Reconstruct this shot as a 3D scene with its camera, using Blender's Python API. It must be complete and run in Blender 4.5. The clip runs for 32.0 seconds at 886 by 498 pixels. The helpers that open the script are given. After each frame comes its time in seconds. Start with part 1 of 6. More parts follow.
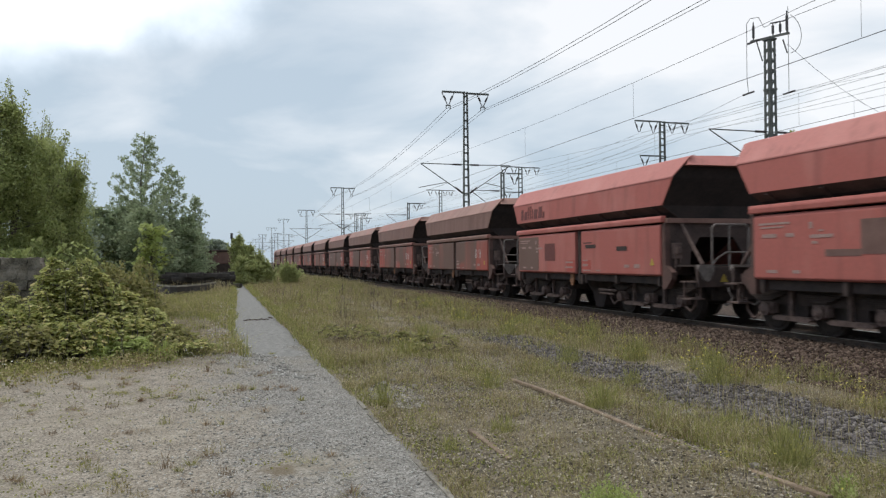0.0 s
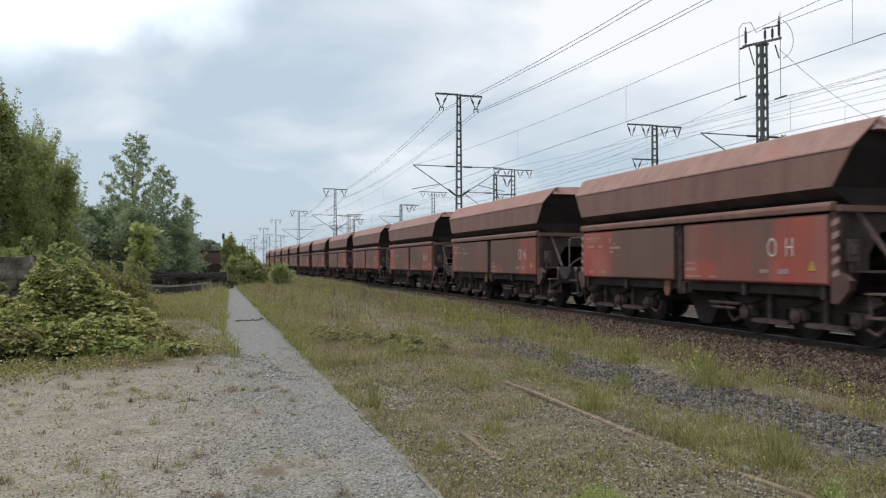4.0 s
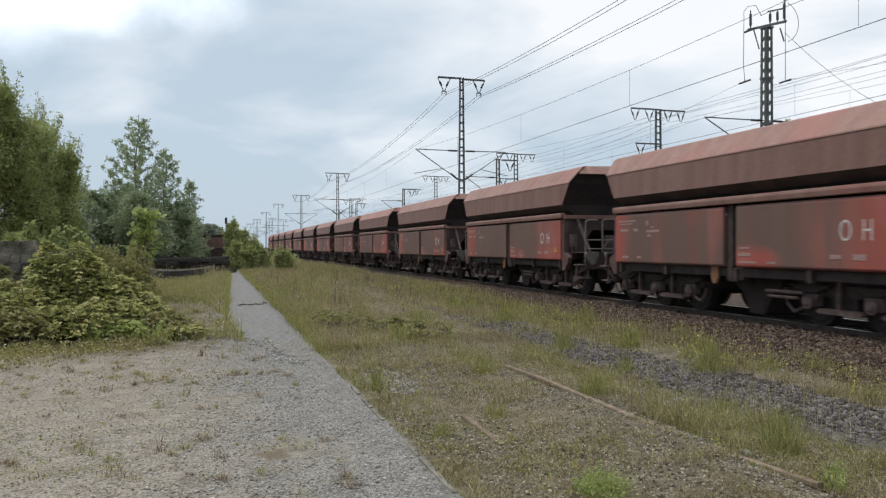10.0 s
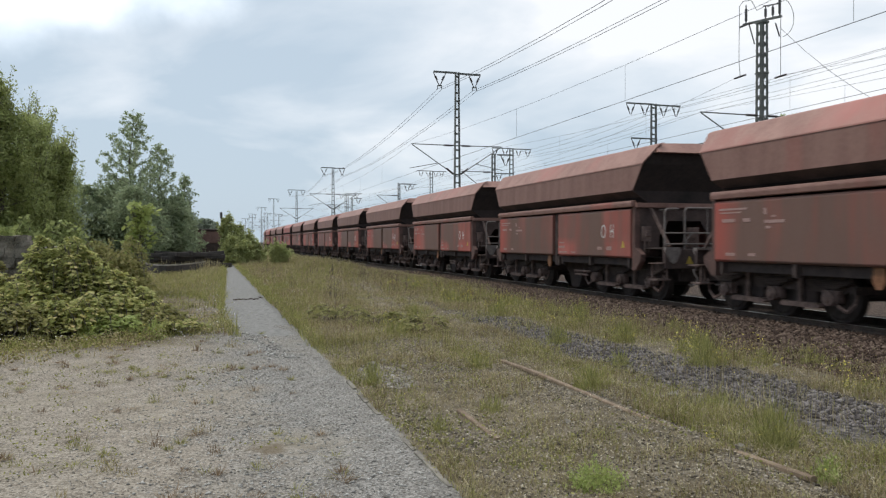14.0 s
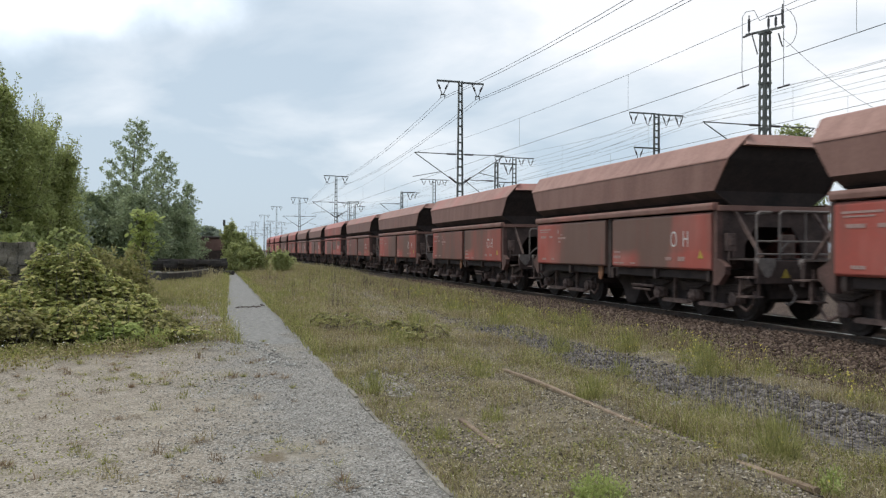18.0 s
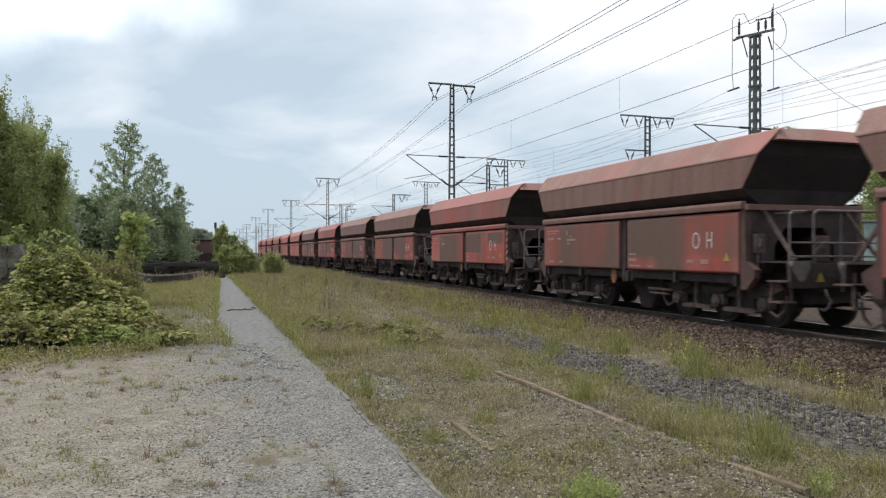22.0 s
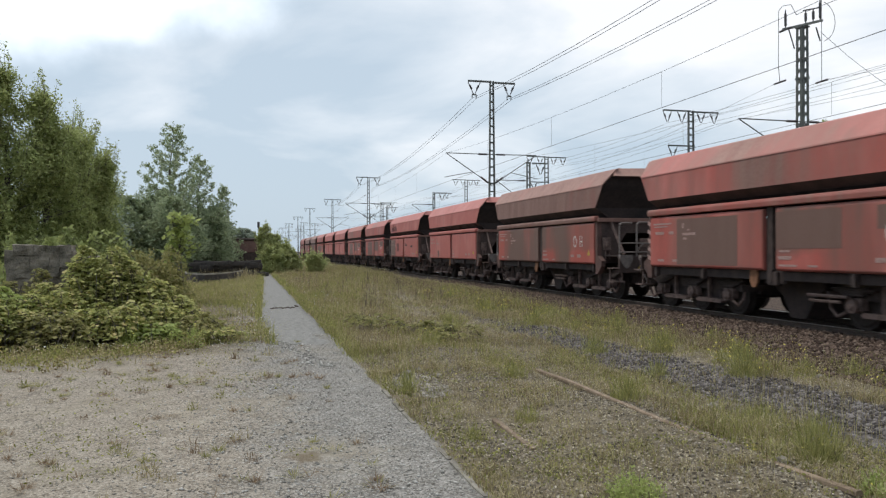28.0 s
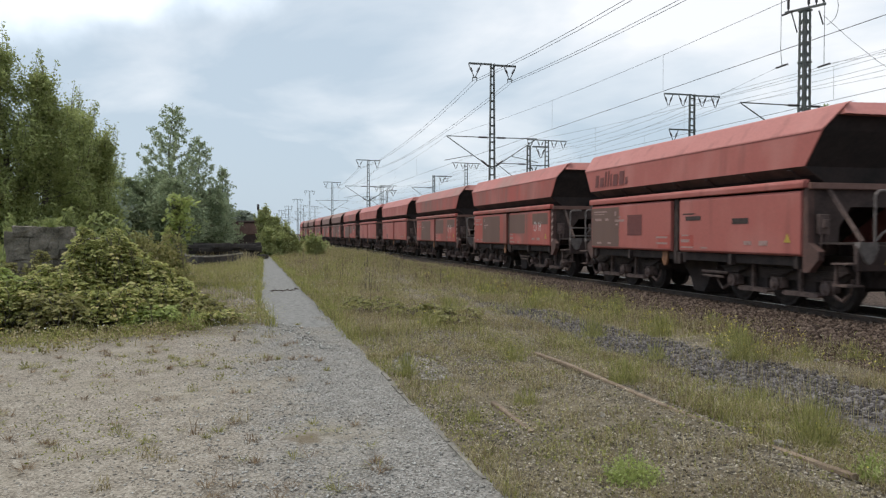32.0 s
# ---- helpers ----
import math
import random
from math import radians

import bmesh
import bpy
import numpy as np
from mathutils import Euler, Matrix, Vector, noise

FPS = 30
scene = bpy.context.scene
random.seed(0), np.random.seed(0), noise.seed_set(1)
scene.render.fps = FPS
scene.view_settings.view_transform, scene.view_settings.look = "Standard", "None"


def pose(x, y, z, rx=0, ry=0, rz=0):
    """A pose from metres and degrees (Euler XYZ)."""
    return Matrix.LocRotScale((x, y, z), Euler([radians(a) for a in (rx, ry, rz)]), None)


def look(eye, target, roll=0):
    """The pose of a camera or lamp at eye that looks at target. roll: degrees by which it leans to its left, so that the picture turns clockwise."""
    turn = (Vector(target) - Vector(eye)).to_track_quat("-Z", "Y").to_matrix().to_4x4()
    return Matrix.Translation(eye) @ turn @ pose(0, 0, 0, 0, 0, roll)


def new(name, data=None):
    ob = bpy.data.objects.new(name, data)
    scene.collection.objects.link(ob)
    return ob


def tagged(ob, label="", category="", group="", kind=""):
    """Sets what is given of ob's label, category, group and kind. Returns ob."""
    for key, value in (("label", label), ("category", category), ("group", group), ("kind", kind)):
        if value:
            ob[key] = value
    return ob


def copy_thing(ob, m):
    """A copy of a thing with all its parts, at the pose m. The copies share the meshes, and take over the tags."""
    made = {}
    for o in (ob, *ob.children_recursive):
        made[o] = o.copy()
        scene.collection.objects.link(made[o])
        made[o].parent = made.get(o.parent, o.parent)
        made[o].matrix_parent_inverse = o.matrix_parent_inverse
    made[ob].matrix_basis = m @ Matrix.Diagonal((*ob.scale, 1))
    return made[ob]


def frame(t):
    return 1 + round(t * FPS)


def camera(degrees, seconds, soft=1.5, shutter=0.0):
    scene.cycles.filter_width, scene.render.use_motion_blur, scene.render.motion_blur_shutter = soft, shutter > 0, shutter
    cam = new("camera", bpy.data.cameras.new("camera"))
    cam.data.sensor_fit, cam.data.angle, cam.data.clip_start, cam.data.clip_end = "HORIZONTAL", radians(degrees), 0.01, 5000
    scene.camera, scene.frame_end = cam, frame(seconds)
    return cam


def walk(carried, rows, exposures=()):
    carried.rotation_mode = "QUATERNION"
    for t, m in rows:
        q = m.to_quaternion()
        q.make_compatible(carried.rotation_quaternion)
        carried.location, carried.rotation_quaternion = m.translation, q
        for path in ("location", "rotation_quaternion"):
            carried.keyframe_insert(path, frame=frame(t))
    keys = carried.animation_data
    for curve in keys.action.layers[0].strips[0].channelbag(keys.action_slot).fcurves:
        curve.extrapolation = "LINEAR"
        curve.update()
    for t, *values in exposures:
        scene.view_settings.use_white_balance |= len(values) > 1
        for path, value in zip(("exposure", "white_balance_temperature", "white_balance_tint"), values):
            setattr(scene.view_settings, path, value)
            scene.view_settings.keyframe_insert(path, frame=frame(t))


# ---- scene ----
# Axes: x to the right across the tracks, y along the line, z up from the gravel path.
EYE = (0.0, 0.0, 1.6)
cam = camera(59.57, 32.0, soft=1.28, shutter=0.28)
# seconds, turn to the right, tilt up, roll
PATH = [
    (0,15.99,0.88,-0.47), (0.5,16.04,0.87,-0.43), (1,16.04,0.80,-0.38), (1.5,16.20,0.88,-0.32), (2,16.22,0.90,-0.26), (2.5,16.34,1.07,-0.24),
    (3,16.40,1.02,-0.18), (3.5,16.47,1.04,-0.12), (5.5,16.80,0.75,-0.10), (6,16.82,0.67,-0.10), (6.5,16.89,0.47,-0.13), (7,16.83,0.26,-0.15),
    (7.5,16.68,0.19,-0.09), (8,16.60,0.19,-0.09), (8.5,16.56,0.11,-0.15), (9,16.47,-0.01,-0.18), (9.5,16.41,-0.19,-0.14), (10,16.37,-0.14,-0.04),
    (10.5,16.35,-0.15,-0.11), (11,16.37,-0.09,-0.00), (11.5,16.30,-0.07,0.01), (12,16.36,-0.11,0.01), (12.5,16.47,-0.20,-0.02), (13,16.57,-0.30,-0.02),
    (13.5,16.63,-0.45,-0.00), (14,16.70,-0.53,-0.03), (14.5,16.72,-0.61,-0.03), (16.5,16.51,-0.33,0.11), (17,16.49,-0.20,0.16), (17.5,16.49,-0.03,0.21),
    (18,16.51,0.10,0.22), (18.5,16.55,0.20,0.19), (19,16.68,0.20,0.15), (19.5,16.75,0.04,0.12), (20,16.86,0.03,0.21), (20.5,16.87,0.09,0.16),
    (21,16.98,0.18,0.17), (21.5,17.04,0.27,0.18), (22,17.11,0.28,0.14), (22.5,17.15,0.21,0.04), (23,17.16,0.09,0.04), (23.5,17.21,0.05,0.01),
    (24,17.27,0.07,-0.00), (24.5,17.25,0.15,-0.00), (25,17.22,0.31,0.07), (25.5,17.31,0.51,0.09), (27.5,14.25,-0.43,-0.12), (28,14.12,0.13,-0.14),
    (28.5,13.74,0.27,-0.07), (29,13.85,0.20,-0.08), (29.5,13.96,-0.27,-0.01), (30,13.95,-0.61,0.01), (30.5,14.01,-0.77,0.01), (31,14.04,-0.91,0.10),
    (31.5,14.11,-1.03,0.10), (32,14.14,-1.11,0.10),
]

walk(cam, [(t, pose(*EYE, 90 + tilt, 0, -turn) @ pose(0, 0, 0, 0, 0, roll)) for t, turn, tilt, roll in PATH],
     [(0, 0.0), (8, 0.0), (14, 0.05), (19, 0.1), (25, 0.1), (32, 0.06)])

# ---- world and sun ----
world = bpy.data.worlds.new("world")
scene.world = world
world.use_nodes = True


def sky():
    nt = world.node_tree
    nt.nodes.clear()
    N, K = nt.nodes.new, nt.links.new
    out = N("ShaderNodeOutputWorld")
    bg = N("ShaderNodeBackground")
    K(bg.outputs[0], out.inputs[0])
    nish = N("ShaderNodeTexSky")
    nish.sky_type = "NISHITA"
    nish.sun_disc = False
    nish.sun_elevation, nish.sun_rotation = radians(64), radians(-70)
    nish.air_density, nish.dust_density, nish.ozone_density = 1.0, 2.0, 1.5
    co = N("ShaderNodeTexCoord")
    sep = N("ShaderNodeSeparateXYZ")
    K(co.outputs["Generated"], sep.inputs[0])
    # clouds lie in a flat layer: the direction divided by its height
    add = N("ShaderNodeMath"); add.operation = "ADD"; add.inputs[1].default_value = 0.22
    K(sep.outputs[2], add.inputs[0])
    mx = N("ShaderNodeMath"); mx.operation = "MAXIMUM"; mx.inputs[1].default_value = 0.05
    K(add.outputs[0], mx.inputs[0])
    dv = N("ShaderNodeVectorMath"); dv.operation = "DIVIDE"
    K(co.outputs["Generated"], dv.inputs[0]); K(mx.outputs[0], dv.inputs[1])
    mp = N("ShaderNodeMapping"); mp.inputs["Location"].default_value = (3.1, 1.7, 0); mp.inputs["Scale"].default_value = (1.0, 0.8, 1.0)
    K(dv.outputs[0], mp.inputs[0])
    n1 = N("ShaderNodeTexNoise"); n1.inputs["Scale"].default_value = 1.5; n1.inputs["Detail"].default_value = 7; n1.inputs["Roughness"].default_value = 0.5
    n1.inputs["Distortion"].default_value = 0.35
    K(mp.outputs[0], n1.inputs["Vector"])
    ramp = N("ShaderNodeValToRGB")
    e = ramp.color_ramp.elements
    e[0].position, e[0].color = 0.35, (0.63, 0.755, 0.875, 1)
    e[1].position, e[1].color = 0.665, (1.17, 1.19, 1.22, 1)
    m = ramp.color_ramp.elements.new(0.525); m.color = (0.90, 0.98, 1.06, 1)
    tilt = N("ShaderNodeMath"); tilt.operation = "MULTIPLY_ADD"; tilt.inputs[1].default_value = 0.44
    side = N("ShaderNodeMath"); side.operation = "SUBTRACT"; side.inputs[1].default_value = 0.27
    K(sep.outputs[0], side.inputs[0]); K(side.outputs[0], tilt.inputs[0])
    # the cloud is greyer towards the horizon
    low = N("ShaderNodeMapRange"); low.inputs[1].default_value, low.inputs[2].default_value, low.inputs[3].default_value, low.inputs[4].default_value = 0.0, 0.15, -0.30, 0.0
    K(sep.outputs[2], low.inputs[0])
    base = N("ShaderNodeMath"); base.operation = "ADD"
    K(n1.outputs[0], base.inputs[0]); K(low.outputs[0], base.inputs[1]); K(base.outputs[0], tilt.inputs[2])
    K(tilt.outputs[0], ramp.inputs[0])
    # the thin bright break in the cloud where the sun stands behind it
    nrm = N("ShaderNodeVectorMath"); nrm.operation = "NORMALIZE"
    K(co.outputs["Generated"], nrm.inputs[0])
    off = N("ShaderNodeVectorMath"); off.operation = "SUBTRACT"; off.inputs[1].default_value = Vector((-0.225, 0.9, 0.345)).normalized()
    K(nrm.outputs[0], off.inputs[0])
    stretch = N("ShaderNodeVectorMath"); stretch.operation = "MULTIPLY"; stretch.inputs[1].default_value = (3.4, 3.4, 6.6)
    K(off.outputs[0], stretch.inputs[0])
    far = N("ShaderNodeVectorMath"); far.operation = "LENGTH"
    K(stretch.outputs[0], far.inputs[0])
    n2 = N("ShaderNodeTexNoise"); n2.inputs["Scale"].default_value = 7.0; n2.inputs["Detail"].default_value = 5
    K(nrm.outputs[0], n2.inputs["Vector"])
    wob = N("ShaderNodeMath"); wob.operation = "MULTIPLY_ADD"; wob.inputs[1].default_value = 0.9
    K(n2.outputs[0], wob.inputs[0]); K(far.outputs["Value"], wob.inputs[2])
    glow = N("ShaderNodeMapRange"); glow.interpolation_type = "SMOOTHSTEP"
    glow.inputs[1].default_value, glow.inputs[2].default_value, glow.inputs[3].default_value, glow.inputs[4].default_value = 1.45, 0.95, 0.0, 0.8
    K(wob.outputs[0], glow.inputs[0])
    ad = N("ShaderNodeMixRGB"); ad.blend_type = "ADD"; ad.inputs[0].default_value = 1.0
    K(ramp.outputs[0], ad.inputs[1]); K(glow.outputs[0], ad.inputs[2])
    sc = N("ShaderNodeMixRGB"); sc.blend_type = "MULTIPLY"; sc.inputs[0].default_value = 1.0
    sc.inputs[2].default_value = (9.0, 9.0, 9.0, 1)
    K(ad.outputs[0], sc.inputs[1])
    # veil towards the horizon
    mix = N("ShaderNodeMixRGB"); mix.inputs[0].default_value = 0.86
    K(nish.outputs[0], mix.inputs[1]); K(sc.outputs[0], mix.inputs[2])
    K(mix.outputs[0], bg.inputs[0])
    bg.inputs[1].default_value = 0.1


sky()
sun = new("sun", bpy.data.lights.new("sun", "SUN"))
sun.data.energy, sun.data.angle, sun.data.color = 1.85, radians(16), (1.0, 0.93, 0.84)
sun.matrix_world = look((-38, 14, 85), (0, 0, 0))

# ---- materials ----
def material(name):
    m = bpy.data.materials.new(name)
    m.use_nodes = True
    nt = m.node_tree
    return m, nt, nt.nodes["Principled BSDF"]


def noise_node(nt, scale, detail=4, rough=0.55, coord="Object", stretch=None):
    co = nt.nodes.new("ShaderNodeTexCoord")
    n = nt.nodes.new("ShaderNodeTexNoise")
    n.inputs["Scale"].default_value, n.inputs["Detail"].default_value, n.inputs["Roughness"].default_value = scale, detail, rough
    src = co.outputs[coord]
    if stretch:
        mp = nt.nodes.new("ShaderNodeMapping")
        mp.inputs["Scale"].default_value = stretch
        nt.links.new(src, mp.inputs[0])
        src = mp.outputs[0]
    nt.links.new(src, n.inputs["Vector"])
    return n.outputs[0]


def ramp_node(nt, src, *stops):
    r = nt.nodes.new("ShaderNodeValToRGB")
    e = r.color_ramp.elements
    while len(e) < len(stops):
        e.new(0.5)
    for el, (p, c) in zip(e, stops):
        el.position, el.color = p, (*c, 1) if len(c) == 3 else c
    nt.links.new(src, r.inputs[0])
    return r.outputs[0]


def mix_node(nt, fac, a, b, mode="MIX"):
    m = nt.nodes.new("ShaderNodeMixRGB")
    m.blend_type = mode
    for k, v in zip((0, 1, 2), (fac, a, b)):
        if hasattr(v, "is_linked"):
            nt.links.new(v, m.inputs[k])
        else:
            m.inputs[k].default_value = v if k == 0 else (*v, 1)
    return m.outputs[0]


def bump_node(nt, bsdf, height, strength=0.4, distance=0.01):
    b = nt.nodes.new("ShaderNodeBump")
    b.inputs["Strength"].default_value, b.inputs["Distance"].default_value = strength, distance
    nt.links.new(height, b.inputs["Height"])
    nt.links.new(b.outputs[0], bsdf.inputs["Normal"])


def math_node(nt, op, a, b=None, clamp=False):
    m = nt.nodes.new("ShaderNodeMath")
    m.operation, m.use_clamp = op, clamp
    for k, v in zip((0, 1), (a, b)):
        if v is None:
            continue
        if hasattr(v, "is_linked"):
            nt.links.new(v, m.inputs[k])
        else:
            m.inputs[k].default_value = v
    return m.outputs[0]


def plain(name, dark, light, rough=0.7, metal=0.0, scale=6.0, bump=0.2, stretch=None, distance=0.01):
    """A surface of two tones with grain at two scales."""
    m, nt, b = material(name)
    n1 = noise_node(nt, scale, 5, 0.6, stretch=stretch)
    n2 = noise_node(nt, scale * 9, 3, 0.6)
    f = math_node(nt, "ADD", math_node(nt, "MULTIPLY", n1, 0.65), math_node(nt, "MULTIPLY", n2, 0.35))
    nt.links.new(ramp_node(nt, f, (0.36, dark), (0.64, light)), b.inputs["Base Color"])
    b.inputs["Roughness"].default_value, b.inputs["Metallic"].default_value = rough, metal
    if bump:
        bump_node(nt, b, f, bump, distance)
    return m


def wagon_paint(name, dust_dark, dust_light):
    """Red paint under brown dust; the object's colour gives the red, its alpha the share of dust."""
    m, nt, b = material(name)
    info = nt.nodes.new("ShaderNodeObjectInfo")
    geo = nt.nodes.new("ShaderNodeTexCoord")
    shift = nt.nodes.new("ShaderNodeVectorMath"); shift.operation = "ADD"
    rnd = nt.nodes.new("ShaderNodeVectorMath"); rnd.operation = "SCALE"; rnd.inputs[0].default_value = (17, 29, 11)
    nt.links.new(info.outputs["Random"], rnd.inputs["Scale"])
    nt.links.new(geo.outputs["Object"], shift.inputs[0]); nt.links.new(rnd.outputs[0], shift.inputs[1])

    def tex(scale, detail, stretch):
        mp = nt.nodes.new("ShaderNodeMapping"); mp.inputs["Scale"].default_value = stretch
        n = nt.nodes.new("ShaderNodeTexNoise"); n.inputs["Scale"].default_value = scale; n.inputs["Detail"].default_value = detail
        nt.links.new(shift.outputs[0], mp.inputs[0]); nt.links.new(mp.outputs[0], n.inputs["Vector"])
        return n.outputs[0]
    broad = tex(0.55, 3, (1, 1, 0.35))
    streak = tex(2.6, 4, (1, 1, 0.12))
    fine = tex(16, 4, (1, 1, 1))
    s = math_node(nt, "ADD", math_node(nt, "MULTIPLY", broad, 0.72), math_node(nt, "MULTIPLY", streak, 0.28))
    # brown overpaint stops short of the data panels, so the red shows round them on the doors
    pos = nt.nodes.new("ShaderNodeSeparateXYZ"); nt.links.new(geo.outputs["Object"], pos.inputs[0])
    low = math_node(nt, "MULTIPLY", math_node(nt, "SUBTRACT", 2.14, pos.outputs[2]), 12.0, True)
    yw = math_node(nt, "ADD", pos.outputs[1], math_node(nt, "MULTIPLY", math_node(nt, "SUBTRACT", broad, 0.5), 0.9))
    zw = math_node(nt, "ADD", pos.outputs[2], math_node(nt, "MULTIPLY", math_node(nt, "SUBTRACT", broad, 0.5), 0.35))
    rn = info.outputs["Random"]

    def over(v, at, k):
        return math_node(nt, "MULTIPLY", math_node(nt, "SUBTRACT", v, at), k, True)

    def under(v, at, k):
        return math_node(nt, "MULTIPLY", math_node(nt, "SUBTRACT", at, v), k, True)
    data = over(yw, math_node(nt, "ADD", 2.3, math_node(nt, "MULTIPLY", rn, 1.3)), 1.1)
    mark = math_node(nt, "MULTIPLY", math_node(nt, "MULTIPLY", over(yw, -1.75, 2.5), under(yw, -0.2, 8)), under(zw, 1.36, 4))
    word = math_node(nt, "MULTIPLY", under(yw, math_node(nt, "SUBTRACT", -2.5, math_node(nt, "MULTIPLY", rn, 0.7)), 3.0),
                     math_node(nt, "ADD", math_node(nt, "ADD", math_node(nt, "MULTIPLY", rn, 0.6), 0.42), under(zw, 1.3, 4), True))
    clean = math_node(nt, "MULTIPLY", math_node(nt, "MULTIPLY", low, 0.25), math_node(nt, "MAXIMUM", data, math_node(nt, "MAXIMUM", mark, word)))
    s = math_node(nt, "SUBTRACT", s, clean)
    # share of dust: alpha 1 covers nearly all, 0 leaves the paint clean
    edge = math_node(nt, "SUBTRACT", s, math_node(nt, "SUBTRACT", 0.82, math_node(nt, "MULTIPLY", info.outputs["Alpha"], 0.62)))
    dirt = math_node(nt, "ADD", math_node(nt, "MULTIPLY", edge, 3.6), 0.5, True)
    dust = ramp_node(nt, math_node(nt, "ADD", math_node(nt, "MULTIPLY", streak, 0.6), math_node(nt, "MULTIPLY", fine, 0.4)),
                     (0.35, dust_dark), (0.62, dust_light))
    # the overpaint on the doors is a duller brown
    dust = mix_node(nt, math_node(nt, "MULTIPLY", low, 0.7), dust, (0.112, 0.083, 0.066))
    worn = mix_node(nt, math_node(nt, "MULTIPLY", fine, 0.5), info.outputs["Color"], (0.2, 0.09, 0.07))
    # sun-faded patches and dark runs in the paint itself
    worn = mix_node(nt, math_node(nt, "MULTIPLY", over(tex(0.9, 3, (1, 1, 0.5)), 0.48, 4.0), 0.32), worn, (0.62, 0.31, 0.27))
    worn = mix_node(nt, math_node(nt, "MULTIPLY", over(streak, 0.56, 6.0), 0.35), worn, (0.16, 0.06, 0.05))
    nt.links.new(mix_node(nt, math_node(nt, "MULTIPLY", dirt, 0.9), worn, dust), b.inputs["Base Color"])
    b.inputs["Roughness"].default_value = 0.62
    b.inputs["Specular IOR Level"].default_value = 0.35
    bump_node(nt, b, fine, 0.12, 0.004)
    return m


def ground_material():
    """Sandy gravel lot, dry turf, grey stone strip and brown ballast, told apart by place."""
    m, nt, b = material("ground_soil")
    geo = nt.nodes.new("ShaderNodeNewGeometry")
    sep = nt.nodes.new("ShaderNodeSeparateXYZ")
    nt.links.new(geo.outputs["Position"], sep.inputs[0])
    X, Y = sep.outputs[0], sep.outputs[1]
    w1 = noise_node(nt, 0.7, 5, 0.6)
    w2 = noise_node(nt, 3.5, 5, 0.65)
    w3 = noise_node(nt, 38, 5, 0.7)
    wob = math_node(nt, "ADD", math_node(nt, "MULTIPLY", math_node(nt, "SUBTRACT", w1, 0.5), 2.2), math_node(nt, "MULTIPLY", math_node(nt, "SUBTRACT", w2, 0.5), 1.4))
    xw = math_node(nt, "ADD", X, wob)
    vor = nt.nodes.new("ShaderNodeTexVoronoi"); vor.inputs["Scale"].default_value = 24
    nt.links.new(geo.outputs["Position"], vor.inputs["Vector"])
    vor2 = nt.nodes.new("ShaderNodeTexVoronoi"); vor2.inputs["Scale"].default_value = 60
    nt.links.new(geo.outputs["Position"], vor2.inputs["Vector"])
    gray = nt.nodes.new("ShaderNodeRGBToBW"); nt.links.new(vor.outputs["Color"], gray.inputs[0])
    gray2 = nt.nodes.new("ShaderNodeRGBToBW"); nt.links.new(vor2.outputs["Color"], gray2.inputs[0])
    soil = ramp_node(nt, math_node(nt, "ADD", math_node(nt, "MULTIPLY", w3, 0.5), math_node(nt, "MULTIPLY", w2, 0.5)),
                     (0.34, (0.075, 0.062, 0.043)), (0.5, (0.175, 0.148, 0.105)), (0.66, (0.335, 0.288, 0.215)))
    lot = ramp_node(nt, math_node(nt, "ADD", math_node(nt, "MULTIPLY", gray2.outputs[0], 0.55), math_node(nt, "MULTIPLY", w2, 0.45)),
                    (0.26, (0.15, 0.128, 0.10)), (0.5, (0.285, 0.25, 0.203)), (0.75, (0.43, 0.387, 0.323)))
    stone = ramp_node(nt, gray.outputs[0], (0.2, (0.05, 0.045, 0.043)), (0.55, (0.125, 0.113, 0.108)), (0.9, (0.24, 0.22, 0.205)))
    ballast = ramp_node(nt, gray.outputs[0], (0.2, (0.032, 0.022, 0.017)), (0.55, (0.076, 0.053, 0.041)), (0.9, (0.16, 0.118, 0.093)))

    def band(v, a, c, soft):
        lo = math_node(nt, "MULTIPLY", math_node(nt, "SUBTRACT", v, a), 1 / soft, True)
        hi = math_node(nt, "MULTIPLY", math_node(nt, "SUBTRACT", c, v), 1 / soft, True)
        return math_node(nt, "MULTIPLY", lo, hi)
    pathm = math_node(nt, "MULTIPLY", math_node(nt, "MULTIPLY", math_node(nt, "SUBTRACT", math_node(nt, "ADD", X, math_node(nt, "MULTIPLY", wob, 1.1)), -0.35), 0.9, True), math_node(nt, "MULTIPLY", math_node(nt, "SUBTRACT", 1.56, X), 20.0, True))
    grit = ramp_node(nt, math_node(nt, "ADD", math_node(nt, "MULTIPLY", gray2.outputs[0], 0.6), math_node(nt, "MULTIPLY", w2, 0.4)),
                     (0.25, (0.12, 0.113, 0.10)), (0.5, (0.235, 0.223, 0.203)), (0.8, (0.41, 0.393, 0.362)))
    lotmask = math_node(nt, "MULTIPLY", band(xw, -60, 1.55, 0.5), band(math_node(nt, "ADD", Y, wob), -60, 13.3, 1.2))
    c = mix_node(nt, lotmask, soil, lot)
    c = mix_node(nt, math_node(nt, "MULTIPLY", math_node(nt, "MULTIPLY", band(xw, 4.75, 6.2, 0.35), math_node(nt, "MULTIPLY", math_node(nt, "SUBTRACT", 19.0, Y), 0.14, True)), math_node(nt, "MULTIPLY", math_node(nt, "SUBTRACT", w2, 0.30), 5, True)), c, stone)
    c = mix_node(nt, band(xw, 7.4, 90, 0.8), c, ballast)
    # dark ballast along the track, with the train's shade put into the colour
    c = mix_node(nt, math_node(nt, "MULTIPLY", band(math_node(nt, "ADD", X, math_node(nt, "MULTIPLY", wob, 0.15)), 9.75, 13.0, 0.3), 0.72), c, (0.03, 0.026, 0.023))
